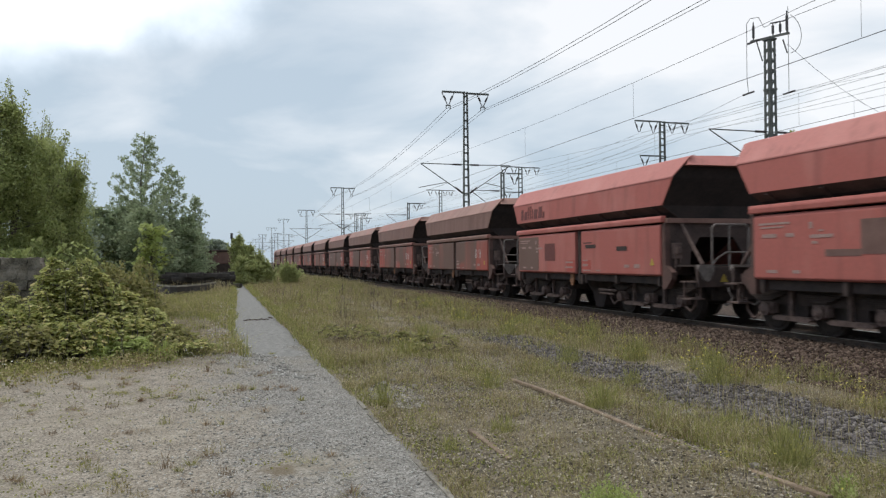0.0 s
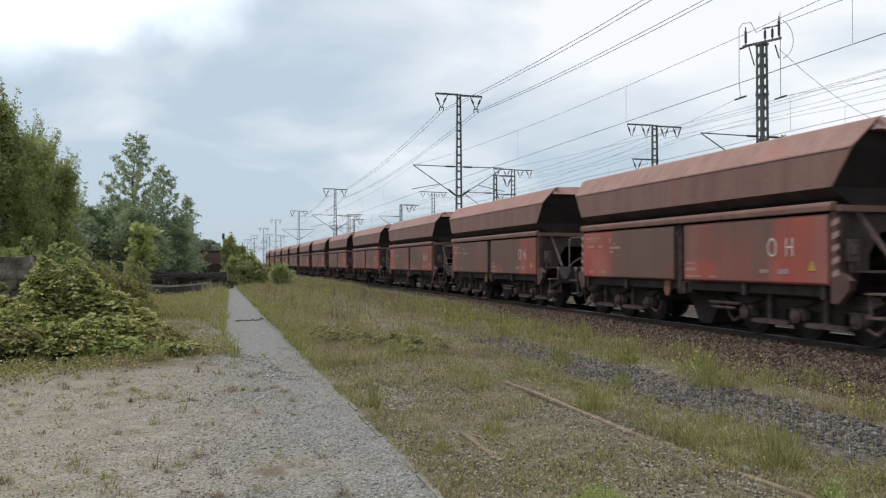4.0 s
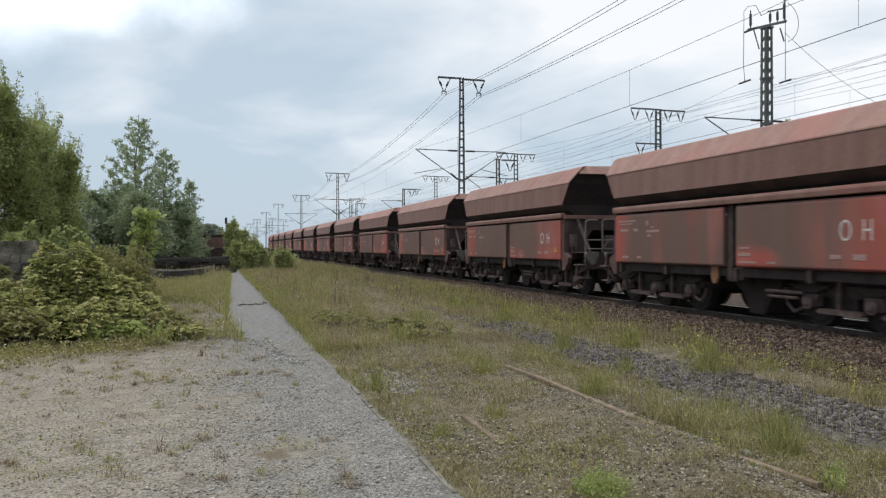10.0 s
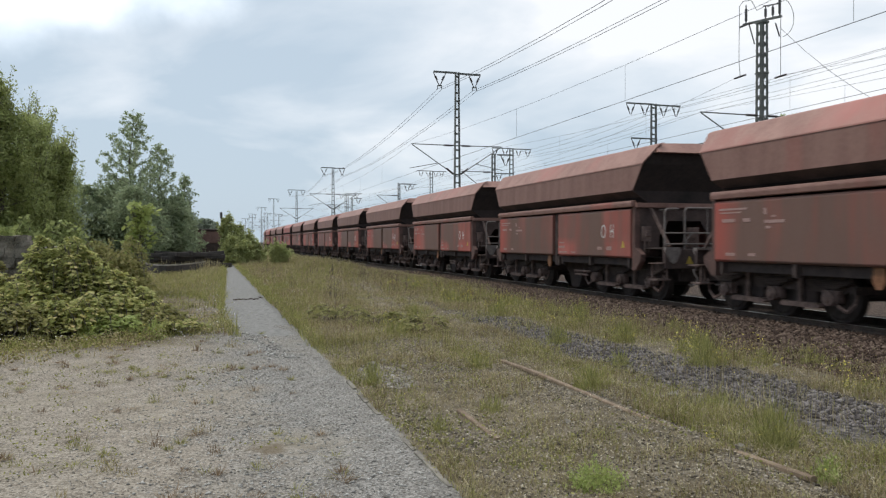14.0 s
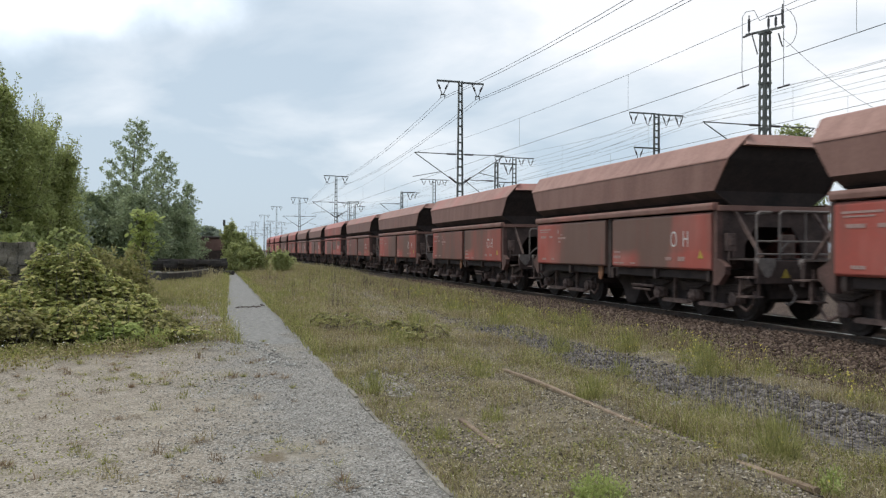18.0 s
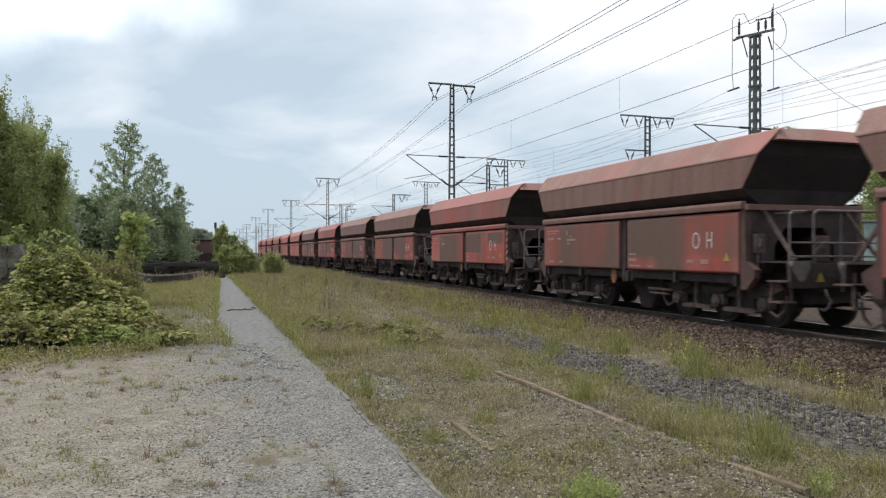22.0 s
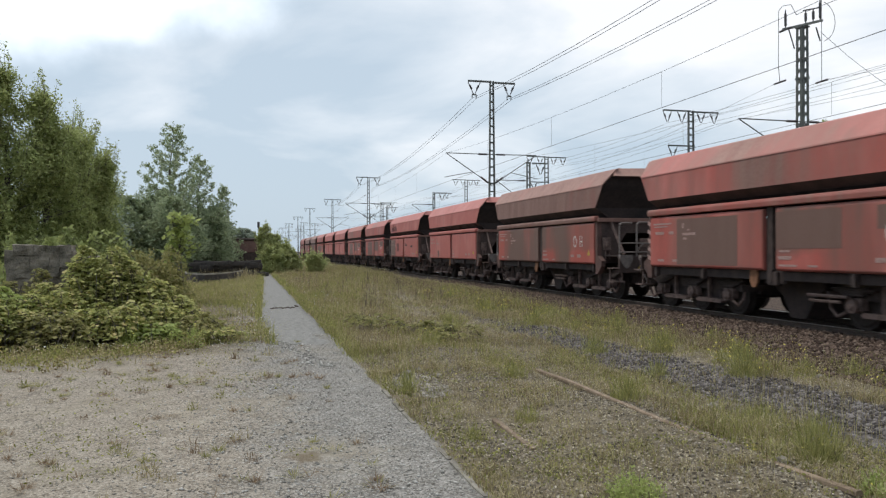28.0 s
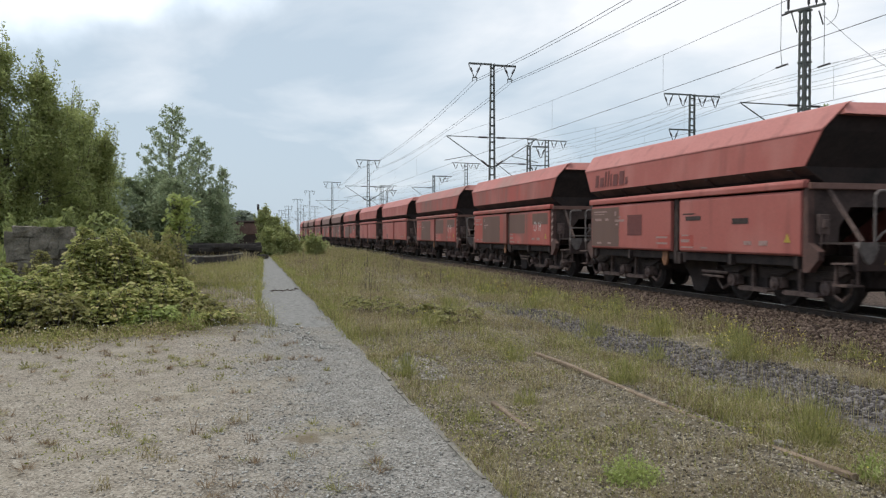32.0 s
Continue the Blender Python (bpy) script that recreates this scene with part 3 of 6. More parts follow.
def scatter_stones(name, label, n, seed, xr, yr, size, mat, keep=None, group=""):
    """Loose angular stones, uneven in size and turn."""
    r = np.random.RandomState(seed)
    x = r.uniform(*xr, n)
    y = yr[0] + (yr[1] - yr[0]) * r.uniform(0, 1, n) ** 1.6
    if keep is not None:
        k = keep(x, y, r)
        x, y = x[k], y[k]
    dry = ((x - 0.43) / 0.24) ** 2 + ((y - 6.2) / 0.16) ** 2 > 1  # a damp hollow holds no stones
    x, y = x[dry], y[dry]
    n = len(x)
    s = r.uniform(*size, n) * (0.6 + 0.8 * r.uniform(0, 1, n) ** 2)
    base = np.array([(1, 0, 0), (0, 1, 0), (-1, 0.1, 0), (0.1, -1, 0), (0.15, 0.1, 0.8), (0, 0, -0.5)], float)
    v = base[None] * (1 + r.uniform(-0.35, 0.35, (n, 6, 1)))
    a = r.uniform(0, 6.28, n)
    ca, sa = np.cos(a)[:, None], np.sin(a)[:, None]
    vx = (v[..., 0] * ca - v[..., 1] * sa) * s[:, None] + x[:, None]
    vy = (v[..., 0] * sa + v[..., 1] * ca) * s[:, None] + y[:, None]
    vz = v[..., 2] * s[:, None] * 0.8 + ground_height(x, y)[:, None] + 0.2 * s[:, None]
    V = np.stack([vx, vy, vz], -1)
    tri = np.array([(0, 1, 4), (1, 2, 4), (2, 3, 4), (3, 0, 4), (1, 0, 5), (2, 1, 5), (3, 2, 5), (0, 3, 5)])
    me = bpy.data.meshes.new(name)
    me.vertices.add(n * 6)
    me.vertices.foreach_set("co", V.astype(np.float32).ravel())
    me.loops.add(n * 24)
    me.loops.foreach_set("vertex_index", (np.arange(n)[:, None, None] * 6 + tri[None]).astype(np.int32).ravel())
    me.polygons.add(n * 8)
    me.polygons.foreach_set("loop_start", np.arange(n * 8, dtype=np.int32) * 3)
    me.materials.append(mat)
    me.update(calc_edges=True)
    ob = new(name, me)
    return tagged(ob, label, "stones", kind="stuff")


def grey_keep(x, y, r):
    return (r.uniform(0, 1, len(x)) > (y - 11) / 14) & ((0.5 + 0.5 * np.sin(1.3 * y + 2 * x) * np.sin(0.6 * y)) > r.uniform(0, 0.9, len(x)))


def strip_keep(x, y, r):
    edge = 0.05 * np.sin(1.9 * y) + 0.04 * np.sin(4.3 * y + 1) + r.normal(size=len(x)) * 0.09
    lo = np.interp(y, [4, 5.5, 7.5, 9, 12, 16, 20], [5.5, 5.4, 5.1, 4.98, 5.0, 5.1, 5.3])
    hi = np.interp(y, [4, 7, 9, 12, 16, 20], [6.4, 6.3, 6.12, 6.04, 5.9, 5.8])
    thin = np.clip(0.25 + 1.3 * patch(x * 1.5, y * 0.9, 11.0), 0, 1)
    return (x > lo - edge) & (x < hi + edge) & (r.uniform(0, 1, len(x)) > (y - 14) / 8) & (r.uniform(0, 1, len(x)) < thin)


def chalk_spot(x, y):
    return ((x - 2.0) / 0.3) ** 2 + ((y - 9.1) / 0.9) ** 2 < 1


scatter_stones("grey_ballast", "loose grey ballast stones lying in a strip", 50000, 1, (4.4, 6.7), (3.5, 22), (0.016, 0.033), STONE, strip_keep)
scatter_stones("brown_ballast", "brown dusty ballast stones on the track shoulder", 46000, 2, (7.2, 10.9), (5.5, 40), (0.024, 0.05), BROWNSTONE)
scatter_stones("pale_gravel", "pale loose gravel on the sandy lot", 34000, 3, (-4.5, 1.47), (3.0, 20), (0.004, 0.011), PEBBLE)
scatter_stones("path_gravel", "loose grey gravel along the path", 19000, 6, (-1.0, 1.46), (3.2, 26), (0.005, 0.013), GREYPEBBLE,
               lambda x, y, r: ((x > 0.35) | (r.uniform(0, 1, len(x)) < (x + 1.0) / 1.4)) & ((y < 15) | (x > 0.45)))
scatter_stones("coarse_gravel", "coarse grey and pale gravel where the path meets the lot", 7000, 9, (-1.5, 1.4), (3.2, 17), (0.006, 0.018), GREYPEBBLE,
               lambda x, y, r: (np.abs(x - 0.25) < 0.15 + 1.3 * r.uniform(0, 1, len(x)) ** 1.5) & (patch(x, y, 12.0) > r.uniform(0, 0.8, len(x))) & ~((x > 0.5) & (y > 11.5)))
scatter_stones("path_rubble", "pale coarse stones at the ragged start of the path", 900, 14, (0.2, 1.3), (10.8, 15.6), (0.014, 0.036), GREYPEBBLE,
               lambda x, y, r: np.abs(x - np.interp(y, [10.8, 13, 15.6], [1.0, 0.72, 0.45])) < 0.3 * r.uniform(0, 1, len(x)))
scatter_stones("chalk_rubble", "pale rubble lying in a bare spot of the turf", 2600, 12, (1.65, 2.35), (8.0, 10.1), (0.006, 0.022), PEBBLE, lambda x, y, r: chalk_spot(x, y))
scatter_stones("siding_gravel", "grey gravel between the old siding rails", 62000, 5, (1.6, 4.9), (3.2, 14), (0.005, 0.017), SIDESTONE, grey_keep)


def path_details():
    """Edging stones and a heap of crumbled edge."""
    e = new("path_edging")
    rr = random.Random(8)
    y = 3.4
    while y < 8.6:
        l = rr.uniform(0.5, 0.95)
        bm = boxes((1.478, 1.515, y, y + l - rr.uniform(0.05, 0.25), -0.10, 0.002 + rr.uniform(-0.014, 0.010)))
        bmesh.ops.subdivide_edges(bm, edges=bm.edges[:], cuts=3, use_grid_fill=True)
        for v in bm.verts:
            v.co += noise.noise_vector(v.co * 14) * 0.012
        part("edging_stone", bm, CONCRETE, e)
        y += l
    tagged(e, "worn concrete edging stones along the path", "edging", kind="structure")
    for k in range(22):
        t = k / 21
        x, y, s = 0.62 + 0.75 * t + rr.uniform(-0.03, 0.03), 21.7 + 0.5 * t + 0.1 * math.sin(7 * t) + rr.uniform(-0.45, 0.45) * t, rr.uniform(0.014, 0.04)
        o = part("edge_crumb", boxes((-s, s, -s * 0.7, s * 0.7, -s * 0.3, s * 0.5), bevel=s * 0.2), RAILSIDE)
        o.matrix_basis = pose(x, y, 0.03, rr.uniform(-20, 20), rr.uniform(-20, 20), rr.uniform(0, 180))
        tagged(o, "dark crumbled lump of broken path edge", "stone", "crumbled path edge")


path_details()


def pale_stones():
    rr = random.Random(21)
    for k, (x, y, s) in enumerate(((2.02, 9.95, 0.06), (2.2, 10.1, 0.05), (1.95, 9.7, 0.04), (3.86, 4.98, 0.045), (2.35, 9.6, 0.045), (4.6, 7.0, 0.05), (3.0, 6.2, 0.04), (6.9, 8.2, 0.05))):
        bm = bmesh.new()
        bmesh.ops.create_icosphere(bm, subdivisions=2, radius=s)
        for v in bm.verts:
            v.co *= 1 + 0.35 * noise.noise(v.co * 30 + Vector((k, 0, 0)))
            v.co.z *= 0.6
        o = part("pale_stone", bm, CONCRETE)
        o.location = (x, y, float(ground_height(x, y)) + 0.3 * s)
        tagged(o, "pale weathered stone lying in the turf", "stone", "pale stones in the turf")


pale_stones()

# ---- hopper wagons ----
WAGON_PITCH = 12.54
HALF_DOOR = 4.57
# the wagon bodies are drawn from this height
BODY_Z = 0.326


def build_bogie(wagon, y):
    """Three axles in a plate frame; heights count from the rail."""
    b = new("bogie")
    b.parent = wagon
    b.location = (0, y, RAIL_Z - BODY_Z)
    part("bolster", boxes((-0.95, 0.95, -1.0, -0.45, 0.34, 0.86), (-0.95, 0.95, 0.45, 1.0, 0.34, 0.86), bevel=0.02), DARKEND, b)
    # solid block added inside the bogie so that less daylight shows through
    part("brake_beam", boxes((-0.6, 0.6, -2.0, 2.0, 0.5, 0.95)), DARKEND, b)
    for s in (-1, 1):
        x0, x1 = sorted((s * 0.90, s * 0.98))
        bm = bmesh.new()
        prism_x(bm, [(-1.95, 0.70), (-1.8, 0.88), (1.8, 0.88), (1.95, 0.70), (1.75, 0.56), (-1.75, 0.56)], x0, x1)
        part("side_frame", bm, UNDER, b)
        if s > 0:
            continue
        for a in (-1.45, 0.0, 1.45):
            bm = bmesh.new()
            tube(bm, (s * 0.96, a, 0.46), (s * 1.13, a, 0.46), 0.135, 12)
            tube(bm, (s * 1.13, a, 0.46), (s * 1.17, a, 0.46), 0.10, 12, 0.05)
            box(bm, *sorted((s * 0.92, s * 1.06)), a - 0.18, a + 0.18, 0.38, 0.60)
            part("axle_box", bm, DUSTY, b)
            # leaf spring above the box
            bm = bmesh.new()
            for k in range(4):
                l = 0.52 - 0.1 * k
                box(bm, *sorted((s * 1.0, s * 1.09)), a - l, a + l, 0.74 - 0.035 * k, 0.77 - 0.035 * k)
            part("leaf_spring", bm, UNDER, b)
        for a in (-0.73, 0.73):
            bm = boxes((*sorted((s * 1.02, s * 1.10)), a - 0.045, a + 0.045, 0.30, 0.84), bevel=0.01)
            part("spring_hanger", bm, DUSTY, b)
            bm = bmesh.new()
            prism_x(bm, [(a - 0.52, 0.30), (a - 0.44, 0.355), (a + 0.44, 0.355), (a + 0.52, 0.30), (a + 0.46, 0.26), (a - 0.46, 0.26)], *sorted((s * 0.96, s * 1.10)))
            part("tie_bar", bm, DUSTY, b)
        for d in (-1, 1):
            bm = tubes([(s * 1.06, d * 1.62, 0.34), (s * 1.06, d * 1.84, 0.24), (s * 1.06, d * 2.02, 0.40), (s * 1.06, d * 2.08, 0.66)], 0.03, 6)
            part("guard_iron", bm, DUSTY, b)
    for a in (-1.45, 0.0, 1.45):
        bm = bmesh.new()
        tube(bm, (-0.9, 0, 0), (0.9, 0, 0), 0.08, 8)
        for s in (-1, 1):
            tube(bm, (s * 0.69, 0, 0), (s * 0.82, 0, 0), 0.455, 20)
            tube(bm, (s * 0.67, 0, 0), (s * 0.69, 0, 0), 0.485, 20)
            tube(bm, (s * 0.82, 0, 0), (s * 0.84, 0, 0), 0.40, 20, 0.36)
            for k in range(3):
                an = 2.09 * k
                box(bm, *sorted((s * 0.835, s * 0.85)), 0.22 * math.cos(an) - 0.05, 0.22 * math.cos(an) + 0.05, 0.22 * math.sin(an) - 0.05, 0.22 * math.sin(an) + 0.05)
        w = part("wheelset", bm, WHEEL, b)
        w.location = (0, a, 0.46)
    return b


def build_wagon(letters="OH", rails=3, stripes=False, logo=False, gap=1.15, patches=()):
    w = new("hopper_wagon")
    # upper hopper: end walls lean out to the roof, the foot turns in
    ring = ((4.62, ((1.02, 2.24),)), (4.63, ((1.46, 2.56),)), (5.06, ((1.43, 3.19),)), (5.22, ((1.09, 3.60),)))
    bm = bmesh.new()
    lv = []
    for e, ((x, z),) in ring:
        lv.append([bm.verts.new(p) for p in ((x, -e, z), (x, e, z), (-x, e, z), (-x, -e, z))])
    for p, q in zip(lv, lv[1:]):
        for k in range(4):
            bm.faces.new((p[k], p[(k + 1) % 4], q[(k + 1) % 4], q[k]))
    bm.faces.new(lv[0][::-1]); bm.faces.new(lv[-1])
    part("hopper", bm, HOPPEREND, w, "near-black hopper end walls")

    def plate(rows, s, thick=0.022):
        """A plate down one side: rows of half length, half width and height, given from the foot up."""
        bm = bmesh.new()
        o = [[bm.verts.new((s * x, y, z)) for y in (-e, e)] for e, x, z in rows]
        i = [[bm.verts.new((s * (x - thick), y, z - 0.005)) for y in (-e, e)] for e, x, z in rows]
        for u in (o, i):
            for p, q in zip(u, u[1:]):
                bm.faces.new((p[0], p[1], q[1], q[0]))
        for k in (0, 1):
            for j in range(len(rows) - 1):
                bm.faces.new((o[j][k], o[j + 1][k], i[j + 1][k], i[j][k]))
        for j in (0, -1):
            bm.faces.new((o[j][0], o[j][1], i[j][1], i[j][0]))
        bmesh.ops.recalc_face_normals(bm, faces=bm.faces[:])
        return bm
    for s in (-1, 1):
        # dark colour holds dirt and also the shade of the hollow below the side
        part("foot_plate", plate(((4.66, 1.035, 2.27), (4.67, 1.485, 2.555)), s), ENDWALL, w)
        part("hopper_side", plate(((4.67, 1.49, 2.56), (5.10, 1.46, 3.195)), s), PAINT, w)
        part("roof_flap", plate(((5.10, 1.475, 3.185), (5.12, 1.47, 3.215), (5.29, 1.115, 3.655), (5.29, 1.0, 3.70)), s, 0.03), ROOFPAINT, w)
        # thick lip over the doors
        bm = bmesh.new()
        prism(bm, [(s * 1.38, 2.15), (s * 1.52, 2.15), (s * 1.53, 2.25), (s * 1.50, 2.31), (s * 1.38, 2.31)], -4.68, 4.68)
        bmesh.ops.bevel(bm, geom=bm.edges[:], offset=0.012, segments=1, affect="EDGES")
        part("side_rail", bm, PAINT, w)
        # gussets in the hollow above the lip
        for k in range(7 if s < 0 and (logo or patches) else 0):
            y = -4.2 + 1.4 * k
            bm = bmesh.new()
            prism(bm, [(s * 1.10, 2.29), (s * 1.19, 2.315), (s * 1.472, 2.505), (s * 1.45, 2.53)], y - 0.05, y + 0.05)
            part("gusset", bm, ENDWALL, w)
    # two discharge doors
        for y0, y1 in ((-4.57, -0.34), (0.07, 4.57)):
            bm = bmesh.new()
            x0, x1 = sorted((s * 1.40, s * 1.48))
            prism(bm, [(s * 1.44, 0.86), (s * 1.485, 0.9), (s * 1.485, 2.06), (s * 1.46, 2.11), (s * 1.38, 2.11), (s * 1.38, 0.86)], y0, y1)
            bmesh.ops.bevel(bm, geom=bm.edges[:], offset=0.012, segments=1, affect="EDGES")
            part("side_door", bm, PAINT, w)
        part("door_post", boxes((*sorted((s * 1.28, s * 1.34)), -0.40, 0.13, 0.6, 2.14), (*sorted((s * 1.34, s * 1.40)), -0.14, 0.05, 0.6, 2.14), bevel=0.008), UNDER, w)
        part("post_foot", boxes((*sorted((s * 1.28, s * 1.42)), -0.27, 0.0, 0.56, 0.84), bevel=0.015), UNDER, w)
        for e in (-1, 1):
            bm = bmesh.new()
            prism_x(bm, [(e * 4.585, 0.56), (e * 4.585, 2.14), (e * 4.71, 2.14), (e * 4.72, 1.12), (e * 5.0, 0.96), (e * 4.98, 0.80), (e * 4.74, 0.56)], *sorted((s * 1.3, s * 1.44)))
            part("corner_post", bm, POSTPAINT, w)
        part("sole_bar", boxes((*sorted((s * 1.22, s * 1.34)), -4.7, 4.7, 0.66, 0.85), bevel=0.01), DARKEND, w)
        for y in (-4.4, -2.3, -0.1, 2.3, 4.4) if s < 0 else ():
            part("door_hinge", boxes((-1.44, -1.34, y - 0.05, y + 0.05, 0.62, 0.88)), UNDER, w)
        if stripes:
            for e in (-1, 1):
                bm = bmesh.new()
                for k in range(5):
                    z = 1.0 + 0.22 * k
                    v = [bm.verts.new((s * 1.447, e * 4.62 + e * a, z + c)) for a, c in ((0, 0), (0.16, 0.06), (0.16, 0.16), (0, 0.1))]
                    bm.faces.new(v)
                    u = [bm.verts.new(p.co + Vector((-s * 0.006, 0, 0))) for p in v]
                    bm.faces.new(u[::-1])
                part("warning_stripes", bm, FADED, w, "white slanted warning stripes")
    # top edge at both ends, with the closing plate
    for e in (-1, 1):
        # the roof slopes down a hand's width at the ends
        bm = bmesh.new()
        prof = [(-1.11, 3.655), (-1.0, 3.70), (0, 3.73), (1.0, 3.70), (1.11, 3.655), (1.19, 3.46), (-1.19, 3.46)]
        front = [bm.verts.new((x, e * (5.36 - (z - 3.46) * 0.95), z)) for x, z in prof]
        back = [bm.verts.new((x * 0.99, e * 5.06, z - 0.004)) for x, z in prof]
        for k in range(len(prof)):
            j = (k + 1) % len(prof)
            bm.faces.new((front[k], front[j], back[j], back[k]))
        bm.faces.new(front[::-1]); bm.faces.new(back)
        bmesh.ops.recalc_face_normals(bm, faces=bm.faces[:])
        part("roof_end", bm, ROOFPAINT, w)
        bm = bmesh.new()
        prism(bm, [(-1.02, 3.66), (-1.02, 3.69), (0, 3.722), (1.02, 3.69), (1.02, 3.66)], *sorted((e * 0.01, e * 5.10)))
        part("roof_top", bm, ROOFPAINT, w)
        part("end_sill", boxes((-1.42, 1.42, *sorted((e * 4.62, e * 4.78)), 2.13, 2.25), bevel=0.01), PAINT, w)
        # lower end wall with its six-sided opening
        bm = bmesh.new()
        y0, y1 = sorted((e * 4.64, e * 4.70))
        arch = [(0.74, 0.92), (0.735, 1.42), (0.47, 1.80), (-0.47, 1.80), (-0.735, 1.42), (-0.74, 0.92)]
        for (xa, za), (xb, zb) in zip(arch, arch[1:]):
            v = [bm.verts.new(p) for p in ((xa, y0, za), (xb, y0, zb), (xb, y0, 2.13), (xa, y0, 2.13))]
            bm.faces.new(v)
            v = [bm.verts.new(p) for p in ((xa, y1, za), (xb, y1, zb), (xb, y1, 2.13), (xa, y1, 2.13))]
            bm.faces.new(v[::-1])
            v = [bm.verts.new(p) for p in ((xa, y0, za), (xa, y1, za), (xb, y1, zb), (xb, y0, zb))]
            bm.faces.new(v)
        box(bm, 0.74, 1.32, y0, y1, 0.9, 2.13)
        box(bm, -1.32, -0.74, y0, y1, 0.9, 2.13)
        part("end_wall", bm, ENDWALL, w)
        # sloping hopper chute behind the opening
        bm = bmesh.new()
        prism_x(bm, [(e * 4.4, 2.2), (e * 2.2, 0.9), (e * 2.2, 0.85), (e * 4.45, 2.15)], -1.1, 1.1)
        part("chute_plate", bm, DARKEND, w)
        part("headstock", boxes((-1.2, 1.2, *sorted((e * 5.58, e * 5.68)), 0.62, 1.09), bevel=0.015), ENDWALL, w)
        part("end_platform", boxes((-1.2, 1.2, *sorted((e * 4.71, e * 5.60)), 1.095, 1.13)), UNDER, w)
        part("draw_beam", boxes((-0.35, 0.35, *sorted((e * 4.2, e * 5.57)), 0.70, 1.08)), UNDER, w)
        bm = bmesh.new()
        tube(bm, (0, e * 5.66, 0.80), (0, e * 6.0, 0.79), 0.085, 8)
        box(bm, -0.2, 0.2, *sorted((e * 5.96, e * 6.262)), 0.60, 0.98)
        bmesh.ops.bevel(bm, geom=bm.edges[:], offset=0.02, segments=1, affect="EDGES")
        part("coupler", bm, UNDER, w, "dark automatic coupler head")
        for s in (-1, 1):
            part("end_strut", tubes([(s * 1.0, e * 4.72, 2.14), (s * 1.0, e * 5.57, 1.15)], 0.042, 4), DUSTY, w, "dusty slanting strut")
            # tapering gusset under the foot of the strut
            bm = bmesh.new()
            prism(bm, [(s * 0.80, 1.14), (s * 1.19, 1.14), (s * 1.20, 1.04), (s * 1.08, 0.80), (s * 0.98, 0.74), (s * 0.90, 0.80), (s * 0.80, 1.0)], *sorted((e * 5.585, e * 5.73)))
            bmesh.ops.recalc_face_normals(bm, faces=bm.faces[:])
            part("strut_foot", bm, GREYRAIL, w, "tapered dusty strut foot")
            bm = boxes((*sorted((s * 0.92, s * 1.38)), *sorted((e * 5.25, e * 5.66)), 0.735, 0.765), (*sorted((s * 0.98, s * 1.36)), *sorted((e * 5.25, e * 5.6)), 0.34, 0.375),
                       (*sorted((s * 1.28, s * 1.32)), *sorted((e * 5.27, e * 5.31)), 0.34, 0.75), (*sorted((s * 1.02, s * 1.06)), *sorted((e * 5.50, e * 5.54)), 0.34, 0.95))
            part("footstep", bm, DUSTY, w)
    y = -5.62
    if rails:
        part("handrail", tubes([(-1.17, y, 1.1), (-1.17, y, 2.0), (-1.10, y, 2.07), (-0.82, y, 2.07), (-0.74, y + 0.1, 2.07), (-0.74, -4.72, 2.07)], 0.024), GREYRAIL, w)
        part("handrail", tubes([(-0.62, y, 1.1), (-0.62, y, 2.02), (-0.55, y, 2.09), (0.9, y, 2.09), (0.97, y, 2.02), (0.97, y, 1.1)], 0.026), GREYRAIL, w)
        part("rail_post", tubes([(0.02, y, 1.1), (0.02, y, 2.09)], 0.018), GREYRAIL, w)
        for z in (1.22, 1.48):
            part("cross_rail", tubes([(-1.17, y, z), (0.97, y, z)], 0.02), GREYRAIL, w)
        part("rail_brace", tubes([(-0.6, y, 1.2), (-0.55, y, 1.34), (-0.40, y, 1.48)], 0.02), GREYRAIL, w)
        part("placard_holder", boxes((-0.46, -0.14, y + 0.1, y + 0.16, 1.13, 1.62), bevel=0.012), DUSTY, w)
    else:
        part("handrail", tubes([(-0.78, y, 1.1), (-0.78, y, 1.98), (-0.70, y, 2.06), (0.12, y, 2.06), (0.2, y, 1.98), (0.2, y, 1.1)], 0.026), GREYRAIL, w)
        part("rail_post", tubes([(-0.32, y, 1.1), (-0.32, y, 2.0), (-0.26, y, 2.06)], 0.024), GREYRAIL, w)
        part("rail_brace", tubes([(-0.76, y, 1.16), (-0.62, y, 1.3), (-0.4, y, 1.42), (0.18, y, 1.42)], 0.02), GREYRAIL, w)
    bm = boxes((-1.26, -1.02, -4.80, -4.70, 1.28, 1.66), (-1.20, -1.08, -4.86, -4.80, 1.40, 1.56), bevel=0.012)
    tube(bm, (-1.2, -4.79, 1.30), (-1.2, -4.79, 1.02), 0.022, 6)
    tube(bm, (-1.08, -4.79, 1.30), (-1.08, -4.79, 1.02), 0.022, 6)
    part("brake_valve", bm, DUSTY, w)
    # hanging air hoses under the headstock
    for x in (-0.42, 0.32):
        pts = [(x, -5.70, 0.60), (x - 0.02, -5.76, 0.50), (x + 0.05, -5.79, 0.38), (x - 0.01, -5.78, 0.26), (x - 0.08, -5.74, 0.20), (x - 0.14, -5.72, 0.24)]
        part("air_hose", tubes(pts, 0.024, 6), GREYRAIL, w, "pale dusty rubber air hose")
    bm = bmesh.new()
    prism(bm, [(-0.62, 0.74), (-0.42, 0.74), (-0.52, 0.93)], -5.688, -5.678)
    part("warning_triangle", bm, YELLOW, w, "small yellow warning triangle")
    # discharge chute between the bogies, brake gear and air pipes
    bm = bmesh.new()
